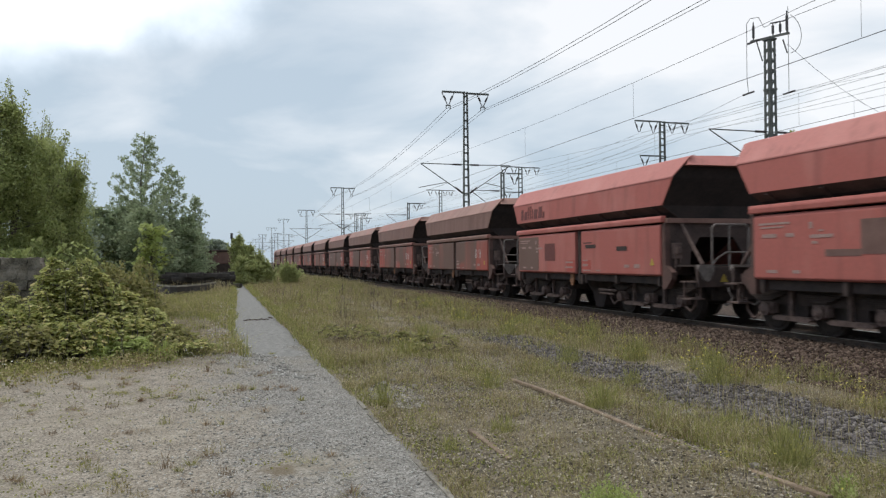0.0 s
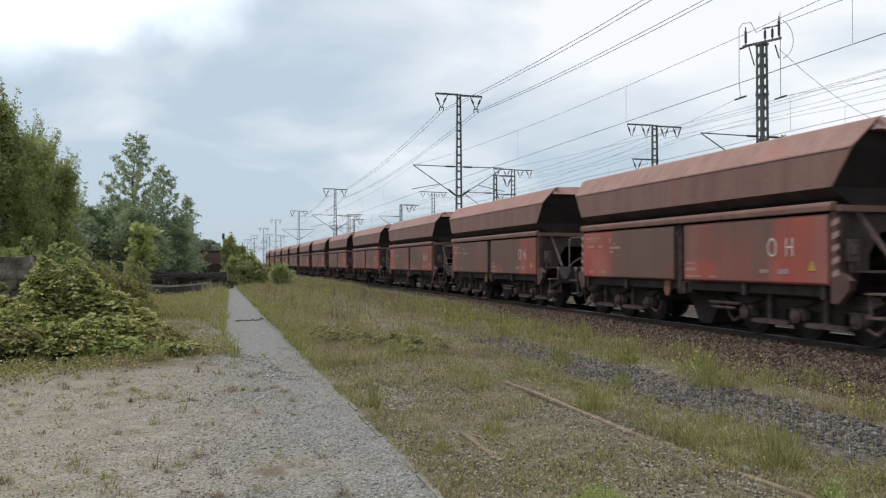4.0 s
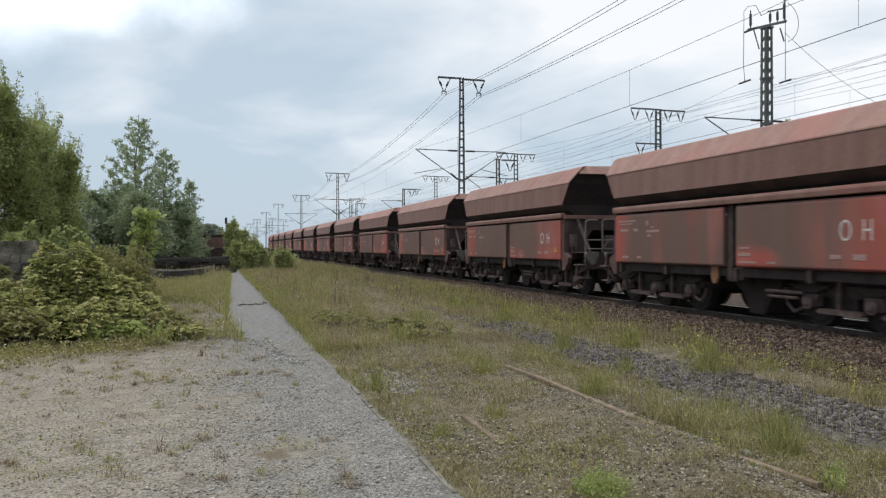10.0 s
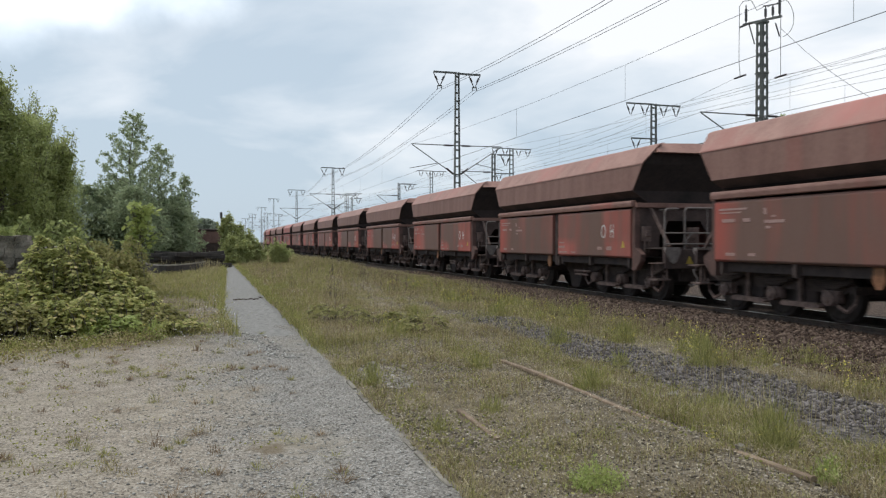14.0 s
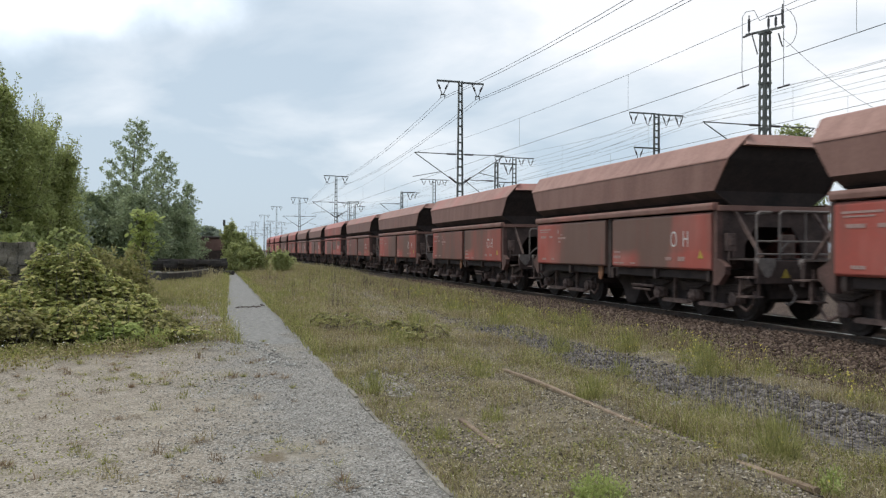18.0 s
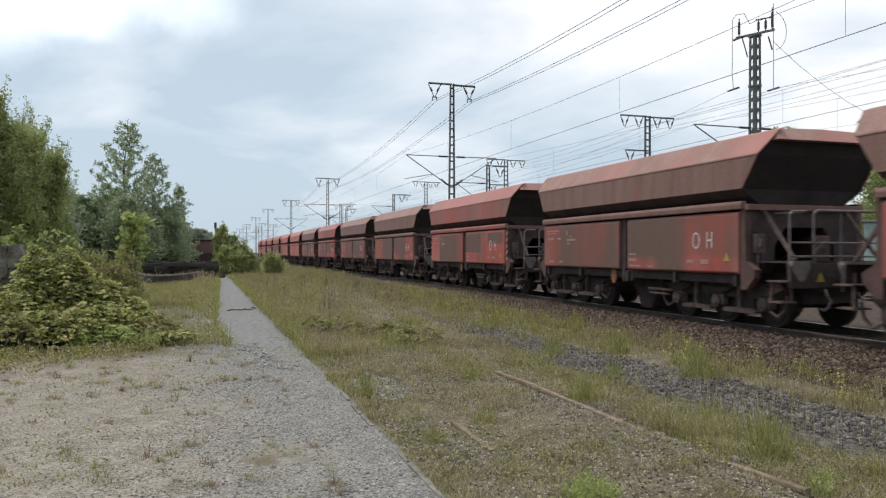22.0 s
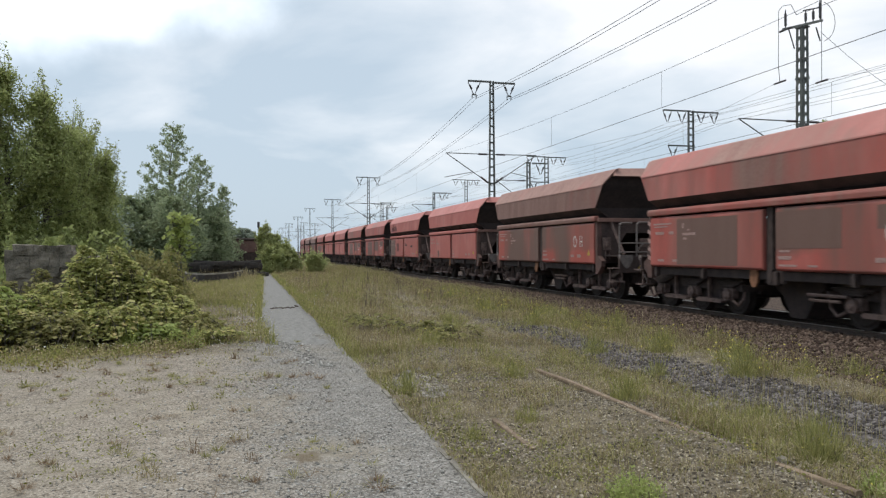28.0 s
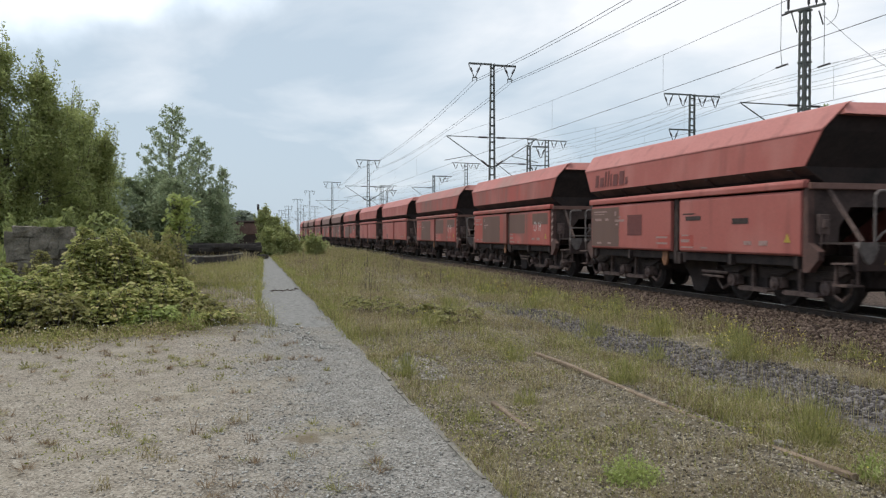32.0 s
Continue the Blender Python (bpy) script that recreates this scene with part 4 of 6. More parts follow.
    prism_x(bm, [(-1.0, 0.86), (-0.86, 0.5), (-0.58, 0.3), (-0.36, -0.08), (-0.30, -0.12), (0.06, -0.12), (0.12, -0.08), (0.34, 0.3), (0.62, 0.5), (0.78, 0.86)], -0.78, 0.78)
    part("discharge_chute", bm, DARKEND, w)
    # long block added down the middle to stop light passing under the wagon
    part("center_sill", boxes((-0.55, 0.55, -5.5, 5.5, 0.52, 0.86)), DARKEND, w)
    for y in (-1.38, 1.24):
        part("brake_beam", boxes((-1.16, 1.16, y - 0.04, y + 0.04, 0.36, 0.50)), UNDER, w)
    bm = tubes([(-1.2, -1.9, 0.42), (-1.2, -0.9, 0.42)], 0.035)
    tube(bm, (-1.2, -1.75, 0.32), (-1.2, -0.95, 0.32), 0.03)
    part("air_pipe", bm, DUSTY, w)
    bm = bmesh.new()
    prism_x(bm, [(0.36, 0.86), (0.58, 0.86), (0.60, 0.62), (0.53, 0.50), (0.43, 0.50), (0.36, 0.62)], -1.40, -1.36)
    part("tow_eye", bm, TOWEYE, w, "orange-brown iron tow eye")
    for y in (-3.35, 3.3):
        build_bogie(w, y)
    # marks: two letters, data panels (bars), warning triangle
    face = Matrix(((0, 0, -1, -1.489), (-1, 0, 0, 0), (0, 1, 0, 0), (0, 0, 0, 1)))
    if letters:
        for k, c in enumerate(letters):
            lettering("letter", c, 0.5, WHITE, w, Matrix.Translation((0, -3.42 + (0.5 - k) * 0.40 * gap, 1.53)) @ face @ Matrix.Diagonal((0.70 if c == "O" else 0.66, 1.04, 1, 1)), "painted white letter " + c)
    for y0, y1, z, h in ((3.55, 4.40, 1.93, 0.02), (3.72, 4.36, 1.86, 0.014), (3.9, 4.3, 1.70, 0.035), (3.45, 3.66, 1.70, 0.035), (2.98, 3.06, 1.86, 0.06), (2.72, 2.84, 1.76, 0.018), (2.5, 3.04, 1.66, 0.03), (2.86, 3.0, 1.55, 0.025),
                        (3.9, 4.2, 1.02, 0.03), (3.3, 3.5, 1.02, 0.03), (-3.62, -3.35, 1.1, 0.05), (-3.1, -2.85, 1.1, 0.04), (-0.78, -0.42, 1.12, 0.035), (-0.75, -0.45, 1.25, 0.02), (-1.5, -1.25, 0.97, 0.02), (-0.95, -0.42, 0.97, 0.02)):
        part("text_bar", boxes((-1.492, -1.486, y0, y1, z - h, z + h)), FADED, w, "faded white row of markings")
    bm = bmesh.new()
    prism_x(bm, [(-4.3, 1.12), (-4.12, 1.12), (-4.21, 1.30)], -1.494, -1.486)
    part("warning_triangle", bm, YELLOW, w, "yellow warning triangle")
    if stripes and rails:
        for y0, y1, z0, z1 in ((0.9, 3.3, 0.93, 2.02), (-2.1, -0.35, 1.3, 2.02), (-4.4, -2.9, 1.62, 2.02)):
            part("overpainted_panel", boxes((-1.4885, -1.484, y0, y1, z0, z1)), PAINT, w, "dark brown overpainted panel")
    if logo:
        # a word mark kept as plain bars on the upper side
        for y, wd, h in ((4.32, 0.2, 0.36), (4.02, 0.24, 0.28), (3.7, 0.08, 0.44), (3.52, 0.08, 0.44), (3.36, 0.08, 0.34), (3.18, 0.28, 0.32), (2.8, 0.28, 0.38), (2.46, 0.14, 0.2)):
            z0 = 2.66
            bm = bmesh.new()
            prism(bm, [(-1.491, z0), (-1.503 + 0.012 * (z0 - 2.56), z0), (-1.478, z0 + h), (-1.46, z0 + h)], y - wd, y)
            part("word_mark", bm, DARKLOGO, w, "dark bar of a word mark")
        for y0, y1, z0, z1 in ((-1.25, -0.62, 1.60, 1.70), (-1.0, -0.5, 1.74, 1.77), (-3.0, -2.45, 1.50, 1.62)):
            part("data_plate", boxes((-1.492, -1.486, y0, y1, z0, z1)), UNDER, w, "small dark data plate")
        for y0, y1 in ((0.1, 0.65), (-0.95, -0.36)):
            part("red_patch", boxes((-1.4895, -1.484, y0, y1, 0.93, 1.26)), NEWRED, w, "freshly painted red patch")
        part("grey_panel", boxes((-1.493, -1.486, 1.5, 2.3, 1.25, 1.8)), DARKLOGO, w, "dark painted over patch")
        part("overpainted_panel", boxes((-1.4885, -1.484, 2.8, 4.54, 0.93, 2.04)), PAINT, w, "dark brown overpainted panel")
        for z in (1.05, 1.2):
            part("text_bar", boxes((-1.492, -1.486, 0.2, 0.75, z - 0.025, z + 0.025)), FADED, w, "faded white row of markings")
    for y0, y1, z0, z1 in patches:
        part("overpainted_patch", boxes((-1.4905, -1.484, y0, y1, z0, z1)), BROWNPATCH, w, "dull brown overpainted patch")
    return w


RED, PINK, DULL = (0.47, 0.10, 0.08), (0.49, 0.14, 0.118), (0.43, 0.09, 0.068)
# plan: b brown with letters, s brown with stripes, r clean red with word mark, p pale red, m patchy red
PLAN = "qrbbs" + "bbbbbbbbbbbbbbb" + "mbbmbprmmppmbbmbbpbbmbb"
PROTO = {"b": build_wagon(), "c": build_wagon(rails=0, gap=1.0), "d": build_wagon(gap=1.9), "s": build_wagon(stripes=True, rails=0), "r": build_wagon("", 0, logo=True),
         "p": build_wagon("", 0, patches=((2.38, 2.75, 0.93, 1.28),)), "q": build_wagon("", 0, patches=((0.9, 1.9, 1.33, 1.91), (1.9, 2.69, 1.30, 1.42))),
         "m": build_wagon(rails=3, stripes=True)}
LABELS = {"b": "brown dust-covered red hopper wagon with closed roof", "s": "dusty hopper wagon with red and white warning stripes",
          "r": "faded clean red hopper wagon with dark word mark", "p": "pale red hopper wagon with little dust", "q": "pale red hopper wagon with dull brown patch", "m": "red hopper wagon with patches of brown dust"}
WAGONS = []


def build_train():
    rr = random.Random(11)
    for i, k in enumerate(PLAN):
        kind = {"b": "d" if i == 18 else "bbbbbc"[i % 6]}.get(k, k)
        o = copy_thing(PROTO[kind], pose(TRACK_X, 21 + WAGON_PITCH * (i - 1), BODY_Z))
        tagged(o, LABELS[k], "railway wagon", "hopper wagons of the train")
        red, dust = {"b": (DULL, 0.84), "s": (DULL, 0.76), "r": (PINK, 0.05), "p": (PINK, 0.12), "q": (PINK, 0.12), "m": (RED, 0.5)}[k]
        dust += rr.uniform(-0.06, 0.06)
        roof_dust = rr.uniform(-0.16, 0.08)
        for c in o.children_recursive:
            base = c.name.split(".")[0]
            d = dust
            if base == "hopper_side" and k in "bs":
                d = min(1.0, dust + 0.12)
            if base.startswith("roof") and k in "bs":
                d = dust + roof_dust
            if base in ("end_sill", "overpainted_panel"):
                d = 1.0 if k in "rpq" and base != "overpainted_panel" else 2.0
            if base == "side_door" and k in "bs":
                d = dust - rr.uniform(0.02, 0.15)
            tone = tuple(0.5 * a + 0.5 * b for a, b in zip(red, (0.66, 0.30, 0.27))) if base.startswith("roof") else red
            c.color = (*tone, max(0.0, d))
        WAGONS.append((i - 1, o))
    for p in PROTO.values():
        for c in (*p.children_recursive, p):
            bpy.data.objects.remove(c)


build_train()

# ---- overhead line ----
def vee(parent, x, y, z, w=0.78, h=0.76, clamp=True):
    """A V of two strut insulators with a double clamp."""
    bm = bmesh.new()
    for s in (-1, 1):
        tube(bm, (x + s * w / 2, y, z), (x + s * 0.04, y, z - h), 0.03, 5)
        tube(bm, (x + s * w * 0.36, y, z - h * 0.28), (x + s * w * 0.2, y, z - h * 0.6), 0.06, 6)
    ins = part("insulator", bm, INSUL, parent)
    if not clamp:
        return
    bm = bmesh.new()
    box(bm, x - 0.13, x + 0.13, y - 0.03, y + 0.03, z - h - 0.06, z - h)
    for s in (-1, 1):
        box(bm, x + s * 0.13 - 0.02, x + s * 0.13 + 0.02, y - 0.03, y + 0.03, z - h - 0.25, z - h)
    part("clamp", bm, MASTM, ins)


def lattice(parent, x, y, z0, z1, w0, w1, step=0.85, depth=0.22, mat=MASTM):
    """Two tapering channel legs joined by batten plates."""
    for s in (-1, 1):
        bm = bmesh.new()
        a = [bm.verts.new((x + s * w0 / 2 + dx, y + dy, z0)) for dx in (-0.04, 0.04) for dy in (-depth / 2, depth / 2)]
        b = [bm.verts.new((x + s * w1 / 2 + dx, y + dy, z1)) for dx in (-0.03, 0.03) for dy in (-depth / 2, depth / 2)]
        for q in ((0, 1, 3, 2),):
            bm.faces.new([a[i] for i in q]); bm.faces.new([b[i] for i in q[::-1]])
        for i, j in ((0, 1), (1, 3), (3, 2), (2, 0)):
            bm.faces.new((a[i], a[j], b[j], b[i]))
        part("leg", bm, mat, parent)
    z = z0 + 0.4
    while z < z1 - 0.1:
        w = (w0 + (w1 - w0) * (z - z0) / (z1 - z0)) / 2
        part("batten", boxes((x - w, x + w, y - depth / 2, y + depth / 2, z - 0.04, z + 0.04)), mat, parent)
        z += step


def square_lattice(parent, x, y, z0, z1, w0, w1, step=0.5, mat=MASTM):
    """A square mast of four angle legs, set cornerwise to the line, with crossed bars on its faces."""
    out = [Vector((0.776, -0.63, 0)), Vector((-0.63, -0.776, 0)), Vector((-0.776, 0.63, 0)), Vector((0.63, 0.776, 0))]

    def corner(k, z):
        return Vector((x, y, z)) + out[k % 4] * (w0 + (w1 - w0) * (z - z0) / (z1 - z0)) / 2
    for k in range(4):
        bm = bmesh.new()
        for n in (-1, 1):
            # the two flanges of an angle leg lie along its two faces
            side = (out[(k + n) % 4] - out[k]).normalized() * 0.13
            thick = side.cross(Vector((0, 0, 1))).normalized() * 0.012
            lo, hi = corner(k, z0), corner(k, z1)
            v = [bm.verts.new(p) for p in (lo - thick, lo + side - thick, lo + side + thick, lo + thick, hi - thick, hi + side - thick, hi + side + thick, hi + thick)]
            for f in ((0, 1, 2, 3), (7, 6, 5, 4), (0, 4, 5, 1), (1, 5, 6, 2), (2, 6, 7, 3), (3, 7, 4, 0)):
                bm.faces.new([v[q] for q in f])
        bmesh.ops.recalc_face_normals(bm, faces=bm.faces[:])
        part("leg", bm, mat, parent)
    z = z0 + 0.3
    while z < z1 - step:
        for k in range(4):
            part("diagonal", tubes([corner(k, z), corner(k + 1, z + step)], 0.026, 4), mat, parent)
            if k < 2:
                part("diagonal", tubes([corner(k + 1, z), corner(k, z + step)], 0.026, 4), mat, parent)
        z += step
    for z in (z0 + 9.7, z1 - 0.05):
        part("tie_plate", boxes((-0.22, 0.22, -0.22, 0.22, -0.04, 0.04)), mat, parent).matrix_basis = pose(x, y, z, 0, 0, 6)


def cantilever(parent, xm, xt, y, z):
    """A bracket from the mast at xm out to xt, with its top tube at height z."""
    s = 1 if xt > xm else -1
    bm = tubes([(xm, y, z), (xt, y, z + 0.02)], 0.028, 6)
    c = part("top_tube", bm, MASTM, parent)
    part("strut_tube", tubes([(xm, y, z - 1.9), (xt - s * 0.05, y, z - 0.02)], 0.028, 6), MASTM, parent)
    part("stick_insulator", tubes([(xm + s * 0.3, y, z), (xm + s * 0.85, y, z)], 0.055, 8), INSUL, c)
    part("stick_insulator", tubes([(xm + s * 0.25, y, z - 1.74), (xm + s * 0.7, y, z - 1.4)], 0.06, 8), INSUL, c)
    part("steady_arm", tubes([(xm + (xt - xm) * 0.42, y, z - 1.1), (xt - s * 0.9, y, z - 1.25), (xt + s * 0.1, y, z - 1.45)], 0.022, 5), MASTM, parent)


def mast(x, y, top, arm=(), arm_z=None, brackets=(), wide=(0.5, 0.28), low=None, label="", heavy=False, one_sided=False):
    m = new("catenary_mast")
    z0 = float(ground_height(x, y)) - 0.1
    if heavy:
        square_lattice(m, x, y, z0, top, *wide, mat=MASTM)
    else:
        lattice(m, x, y, z0, top, *wide, step=0.5, depth=0.2)
    part("footing", boxes((x - 0.5, x + 0.5, y - 0.5, y + 0.5, z0 - 0.3, z0 + 0.35), bevel=0.03), CONCRETE, m)
    if arm:
        half, xs = arm
        bm = boxes((x - half, x - 0.02, y - 0.06, y + 0.06, top - 0.1, top), (x + 0.02, x + half, y - 0.06, y + 0.06, top - 0.14, top - 0.04))
        if one_sided:
            bm.free()
            bm = boxes((x - 0.2, x + half, y - 0.06, y + 0.06, top - 0.12, top - 0.02))
        part("crossarm", bm, MASTM, m)
        for dx in xs:
            vee(m, x + dx, y, top - 0.1, *((0.72, 0.8, False) if len(xs) > 2 else ()))
    if low:
        z, x1, dx = low
        part("lower_arm", boxes((*sorted((x + x1, x + 0.3)), y - 0.05, y + 0.05, z - 0.1, z)), MASTM, m)
        vee(m, x + dx, y, z - 0.1, 0.75, 0.8, False)
    for xt, z in brackets:
        cantilever(m, x, xt, y, z)
    return tagged(m, label or "grey lattice steel catenary mast with crossarm", "catenary mast", "masts of the overhead line")


def sag_points(p, q, sag, n=10):
    p, q = Vector(p), Vector(q)
    return [p.lerp(q, i / n) + Vector((0, 0, -4 * sag * (i / n) * (1 - i / n))) for i in range(n + 1)]


def wire(name, supports, sag, r, label, group="wires of the overhead line"):
    pts = []
    for a, b in zip(supports, supports[1:]):
        pts += sag_points(a, b, sag)[(1 if pts else 0):]
    cu = bpy.data.curves.new(name, "CURVE")
    cu.dimensions, cu.bevel_depth, cu.bevel_resolution = "3D", r, 1
    sp = cu.splines.new("POLY")
    sp.points.add(len(pts) - 1)
    for q, v in zip(sp.points, pts):
        q.co = (*v, 1)
    cu.materials.append(WIREM)
    tmp = new("tmp", cu)
    me = bpy.data.meshes.new_from_object(tmp.evaluated_get(bpy.context.evaluated_depsgraph_get()))
    bpy.data.objects.remove(tmp)
    ob = new(name, me)
    return tagged(ob, label, "wire", group)


ROW_Y = (-5.0, 45.3, 95.6, 138.0)
ROW_Z = (12.0, 12.0, 10.8, 10.8)
for x, y, z in [(14.5, y, z) for y, z in zip(ROW_Y[1:], ROW_Z[1:])] + [(16.4, 215.0, 13.4), (14.5, 237.0, 12.0), (14.5, 290.0, 11.8), (14.3, 345.0, 11.8), (14.0, 400.0, 11.8), (16.5, 330.0, 11.8)]:
    mast(x, y, z, (1.5, (-1.12, 1.12)), brackets=((x - 2.9, 7.5), (x + 2.9, 7.5)), wide=(0.42, 0.19))
for x, y in ((18.0, 262.0), (19.5, 300.0), (17.2, 375.0), (21.0, 340.0), (22.5, 272.0)):
    mast(x, y, 11.2, (1.3, (-0.95, 0.95)), wide=(0.42, 0.24))
# heavy switching mast and the far row
BIG = mast(24.75, 30.5, 11.9, brackets=((21.4, 7.5), (27.6, 7.5)), wide=(0.64, 0.50), heavy=True, label="heavy lattice mast with switches and jumper loops")
for x, y, z, half, xs, low in ((32.0, 51.4, 12.0, 2.3, (-1.95, -0.75, 0.85, 1.95), (9.4, -1.9, -1.5)), (32.0, 80.2, 12.0, 2.3, (-1.95, -0.75, 0.85, 1.95), (9.2, -1.9, -1.5)),
                               (31.5, 111.0, 12.2, 2.2, (-1.6, -0.5, 0.7, 1.6), None), (32.3, 135.0, 12.0, 3.3, (2.4,), None), (27.6, 164.0, 12.0, 3.4, (2.4,), None), (30.0, 176.0, 12.3, 2, (-1.4, 1.4), None), (33.0, 215.0, 12.0, 2, (-1.4, 1.4), None)):
    mast(x, y, z, (half, xs), low=low, wide=(0.46, 0.38), one_sided=len(xs) == 1)
for y in (56.5, 88.0, 119.5):
    mast(21.05, y, 8.45, (0.01, ()), low=(8.42, 1.6, 1.0), wide=(0.28, 0.22), brackets=((18.4, 7.0),))


def big_mast_top():
    """Switch gear: slanting crossarm, post insulators, drop leads and loops."""
    x, y, z = 24.75, 30.5, 11.9
    part("switch_beam", tubes([(x - 0.38, y + 0.86, z + 0.05), (x + 0.38, y - 0.86, z + 0.05)], 0.065, 4), MASTM, BIG)
    for dx, h in ((-0.95, 0.95), (0.2, 0.7), (0.62, 0.7), (1.0, 1.1)):
        bm = bmesh.new()
        bx, by = x + 0.34 * dx, y - 0.76 * dx
        tube(bm, (bx, by, z + 0.1), (bx, by, z + h), 0.03, 6)
        tube(bm, (bx, by, z + 0.2), (bx, by, z + h * 0.8), 0.06, 8)
        part("post_insulator", bm, INSUL, BIG)
    part("switch_blade", tubes([(x + 0.05, y, z + 0.72), (x + 0.5, y - 0.5, z + 0.74)], 0.03), INSUL, BIG)
    part("operating_rod", tubes([(x - 0.75, y, z - 0.1), (x - 0.45, y - 0.05, z - 1.1)], 0.03), INSUL, BIG)
    part("hanging_insulator", tubes([(x + 0.75, y, z), (x + 0.98, y, z - 0.62)], 0.035), INSUL, BIG)
    part("stay_insulator", tubes([(x - 0.6, y, z - 0.1), (x - 1.2, y, z - 0.35)], 0.05), INSUL, BIG)
    part("drop_lead", tubes([(x - 1.25, y, z + 0.6), (x - 1.27, y, z - 1.9), (x - 1.2, y, z - 2.62)], 0.014, 5), WIREM, BIG)
    part("drop_lead", tubes([(x + 1.05, y, z + 1.6), (x + 1.05, y, z - 2.45)], 0.014, 5), WIREM, BIG)
    loop = [(x + 0.95 + 0.85 * math.sin(a), y, z + 0.3 - 0.95 * math.cos(a)) for a in (0.3 + 0.32 * k for k in range(9))]
    part("jumper_loop", tubes(loop, 0.014, 5), WIREM, BIG)
    part("jumper_lead", tubes([(x - 1.25, y, z + 0.6), (x - 1.05, y, z + 0.85), (x - 0.6, y, z + 0.95), (x - 0.3, y, z + 0.5), (x + 0.1, y, z + 0.7)], 0.014, 5), WIREM, BIG)


big_mast_top()


def build_wires():
    for dx in (-1.12, 1.12):
        for d in (-0.13, 0.13):
            wire("feeder_wire", [(14.5 + dx + d, y, z - 1.1) for y, z in zip(ROW_Y, ROW_Z)], 0.86 if dx < 0 else 0.66, 0.011, "thin twin feeder wire strung from mast to mast")
    for x in (TRACK_X, 17.4, 21.4, 27.6):
        ys = ROW_Y if x < 18 else (-20, 30.5, 82, 134, 190)
        wire("messenger_wire", [(x, y, 7.5) for y in ys], 0.74, 0.0055, "thin sagging messenger wire")
        wire("contact_wire", [(x, y, 5.75) for y in ys], 0.03, 0.0078, "straight contact wire above a track")
        for a, b in zip(ys, ys[1:]):
            n = 6
            for k in range(1, n):
                t = k / n
                y = a + (b - a) * t
                if 4 < y < 110:
                    bm = tubes([(x, y, 5.75), (x, y, 7.5 - 2.96 * t * (1 - t))], 0.004, 4)
                    tagged(part("dropper", bm, WIREM), "thin dropper between messenger and contact wire", "wire", "droppers of the overhead line")
    for dx in (-1.95, -0.75, 0.85, 1.95):
        wire("line_wire", [(32 + dx, y, 11.0) for y in (0, 51.4, 80.2, 111, 135, 176, 240)], 0.4, 0.009, "thin line wire on the far masts")
    wire("line_wire", [(30.5, y, 7.4) for y in (0, 51.4, 80.2, 111)], 0.4, 0.009, "thin line wire on the far masts")
    wire("anchor_wire", [(25.75, 30.5, 11.7), (44.0, 34.0, 8.7)], 1.75, 0.010, "slack wire leading down from the heavy mast")
    wire("messenger_wire", [(23.47, 30.8, 9.22), (23.4, 82.0, 8.9)], 1.5, 0.0065, "thin sagging messenger wire")
    wire("messenger_wire", [(25.88, -20.0, 9.6), (25.88, 30.2, 9.45)], 1.2, 0.0065, "thin sagging messenger wire")
    wire("feeder_wire", [(24.0, -20, 13.0), (25.0, 30.5, 12.6)], 0.6, 0.012, "thin feeder wire to the heavy mast")


build_wires()
for dx, z in ((-1.2, 9.22), (1.05, 9.38)):
    part("line_insulator", tubes([(24.75 + dx - 0.08, 30.8, z), (24.75 + dx + 0.08, 30.2, z + 0.07)], 0.042), INSUL, BIG)

# ---- trees, bushes and grass ----
def leaf_quads(r, c, size, up=0.0):
    """Pointed leaves of that size round the centres c; up turns their faces to the sky."""
    n = len(c)
    f = r.normal(size=(n, 3))
    f /= np.linalg.norm(f, axis=1, keepdims=True)
    f = f * (1 - up) + np.array((0, 0, up))
    a = np.cross(f, r.normal(size=(n, 3)))
    a /= np.linalg.norm(a, axis=1, keepdims=True)
    b = np.cross(f, a)
    b /= np.linalg.norm(b, axis=1, keepdims=True)
    s = (size * r.uniform(0.6, 1.35, n))[:, None]
    return np.stack([c - a * s, c + b * s * 0.6 + a * s * 0.1, c + a * s, c - b * s * 0.6 + a * s * 0.1], 1).reshape(-1, 3)


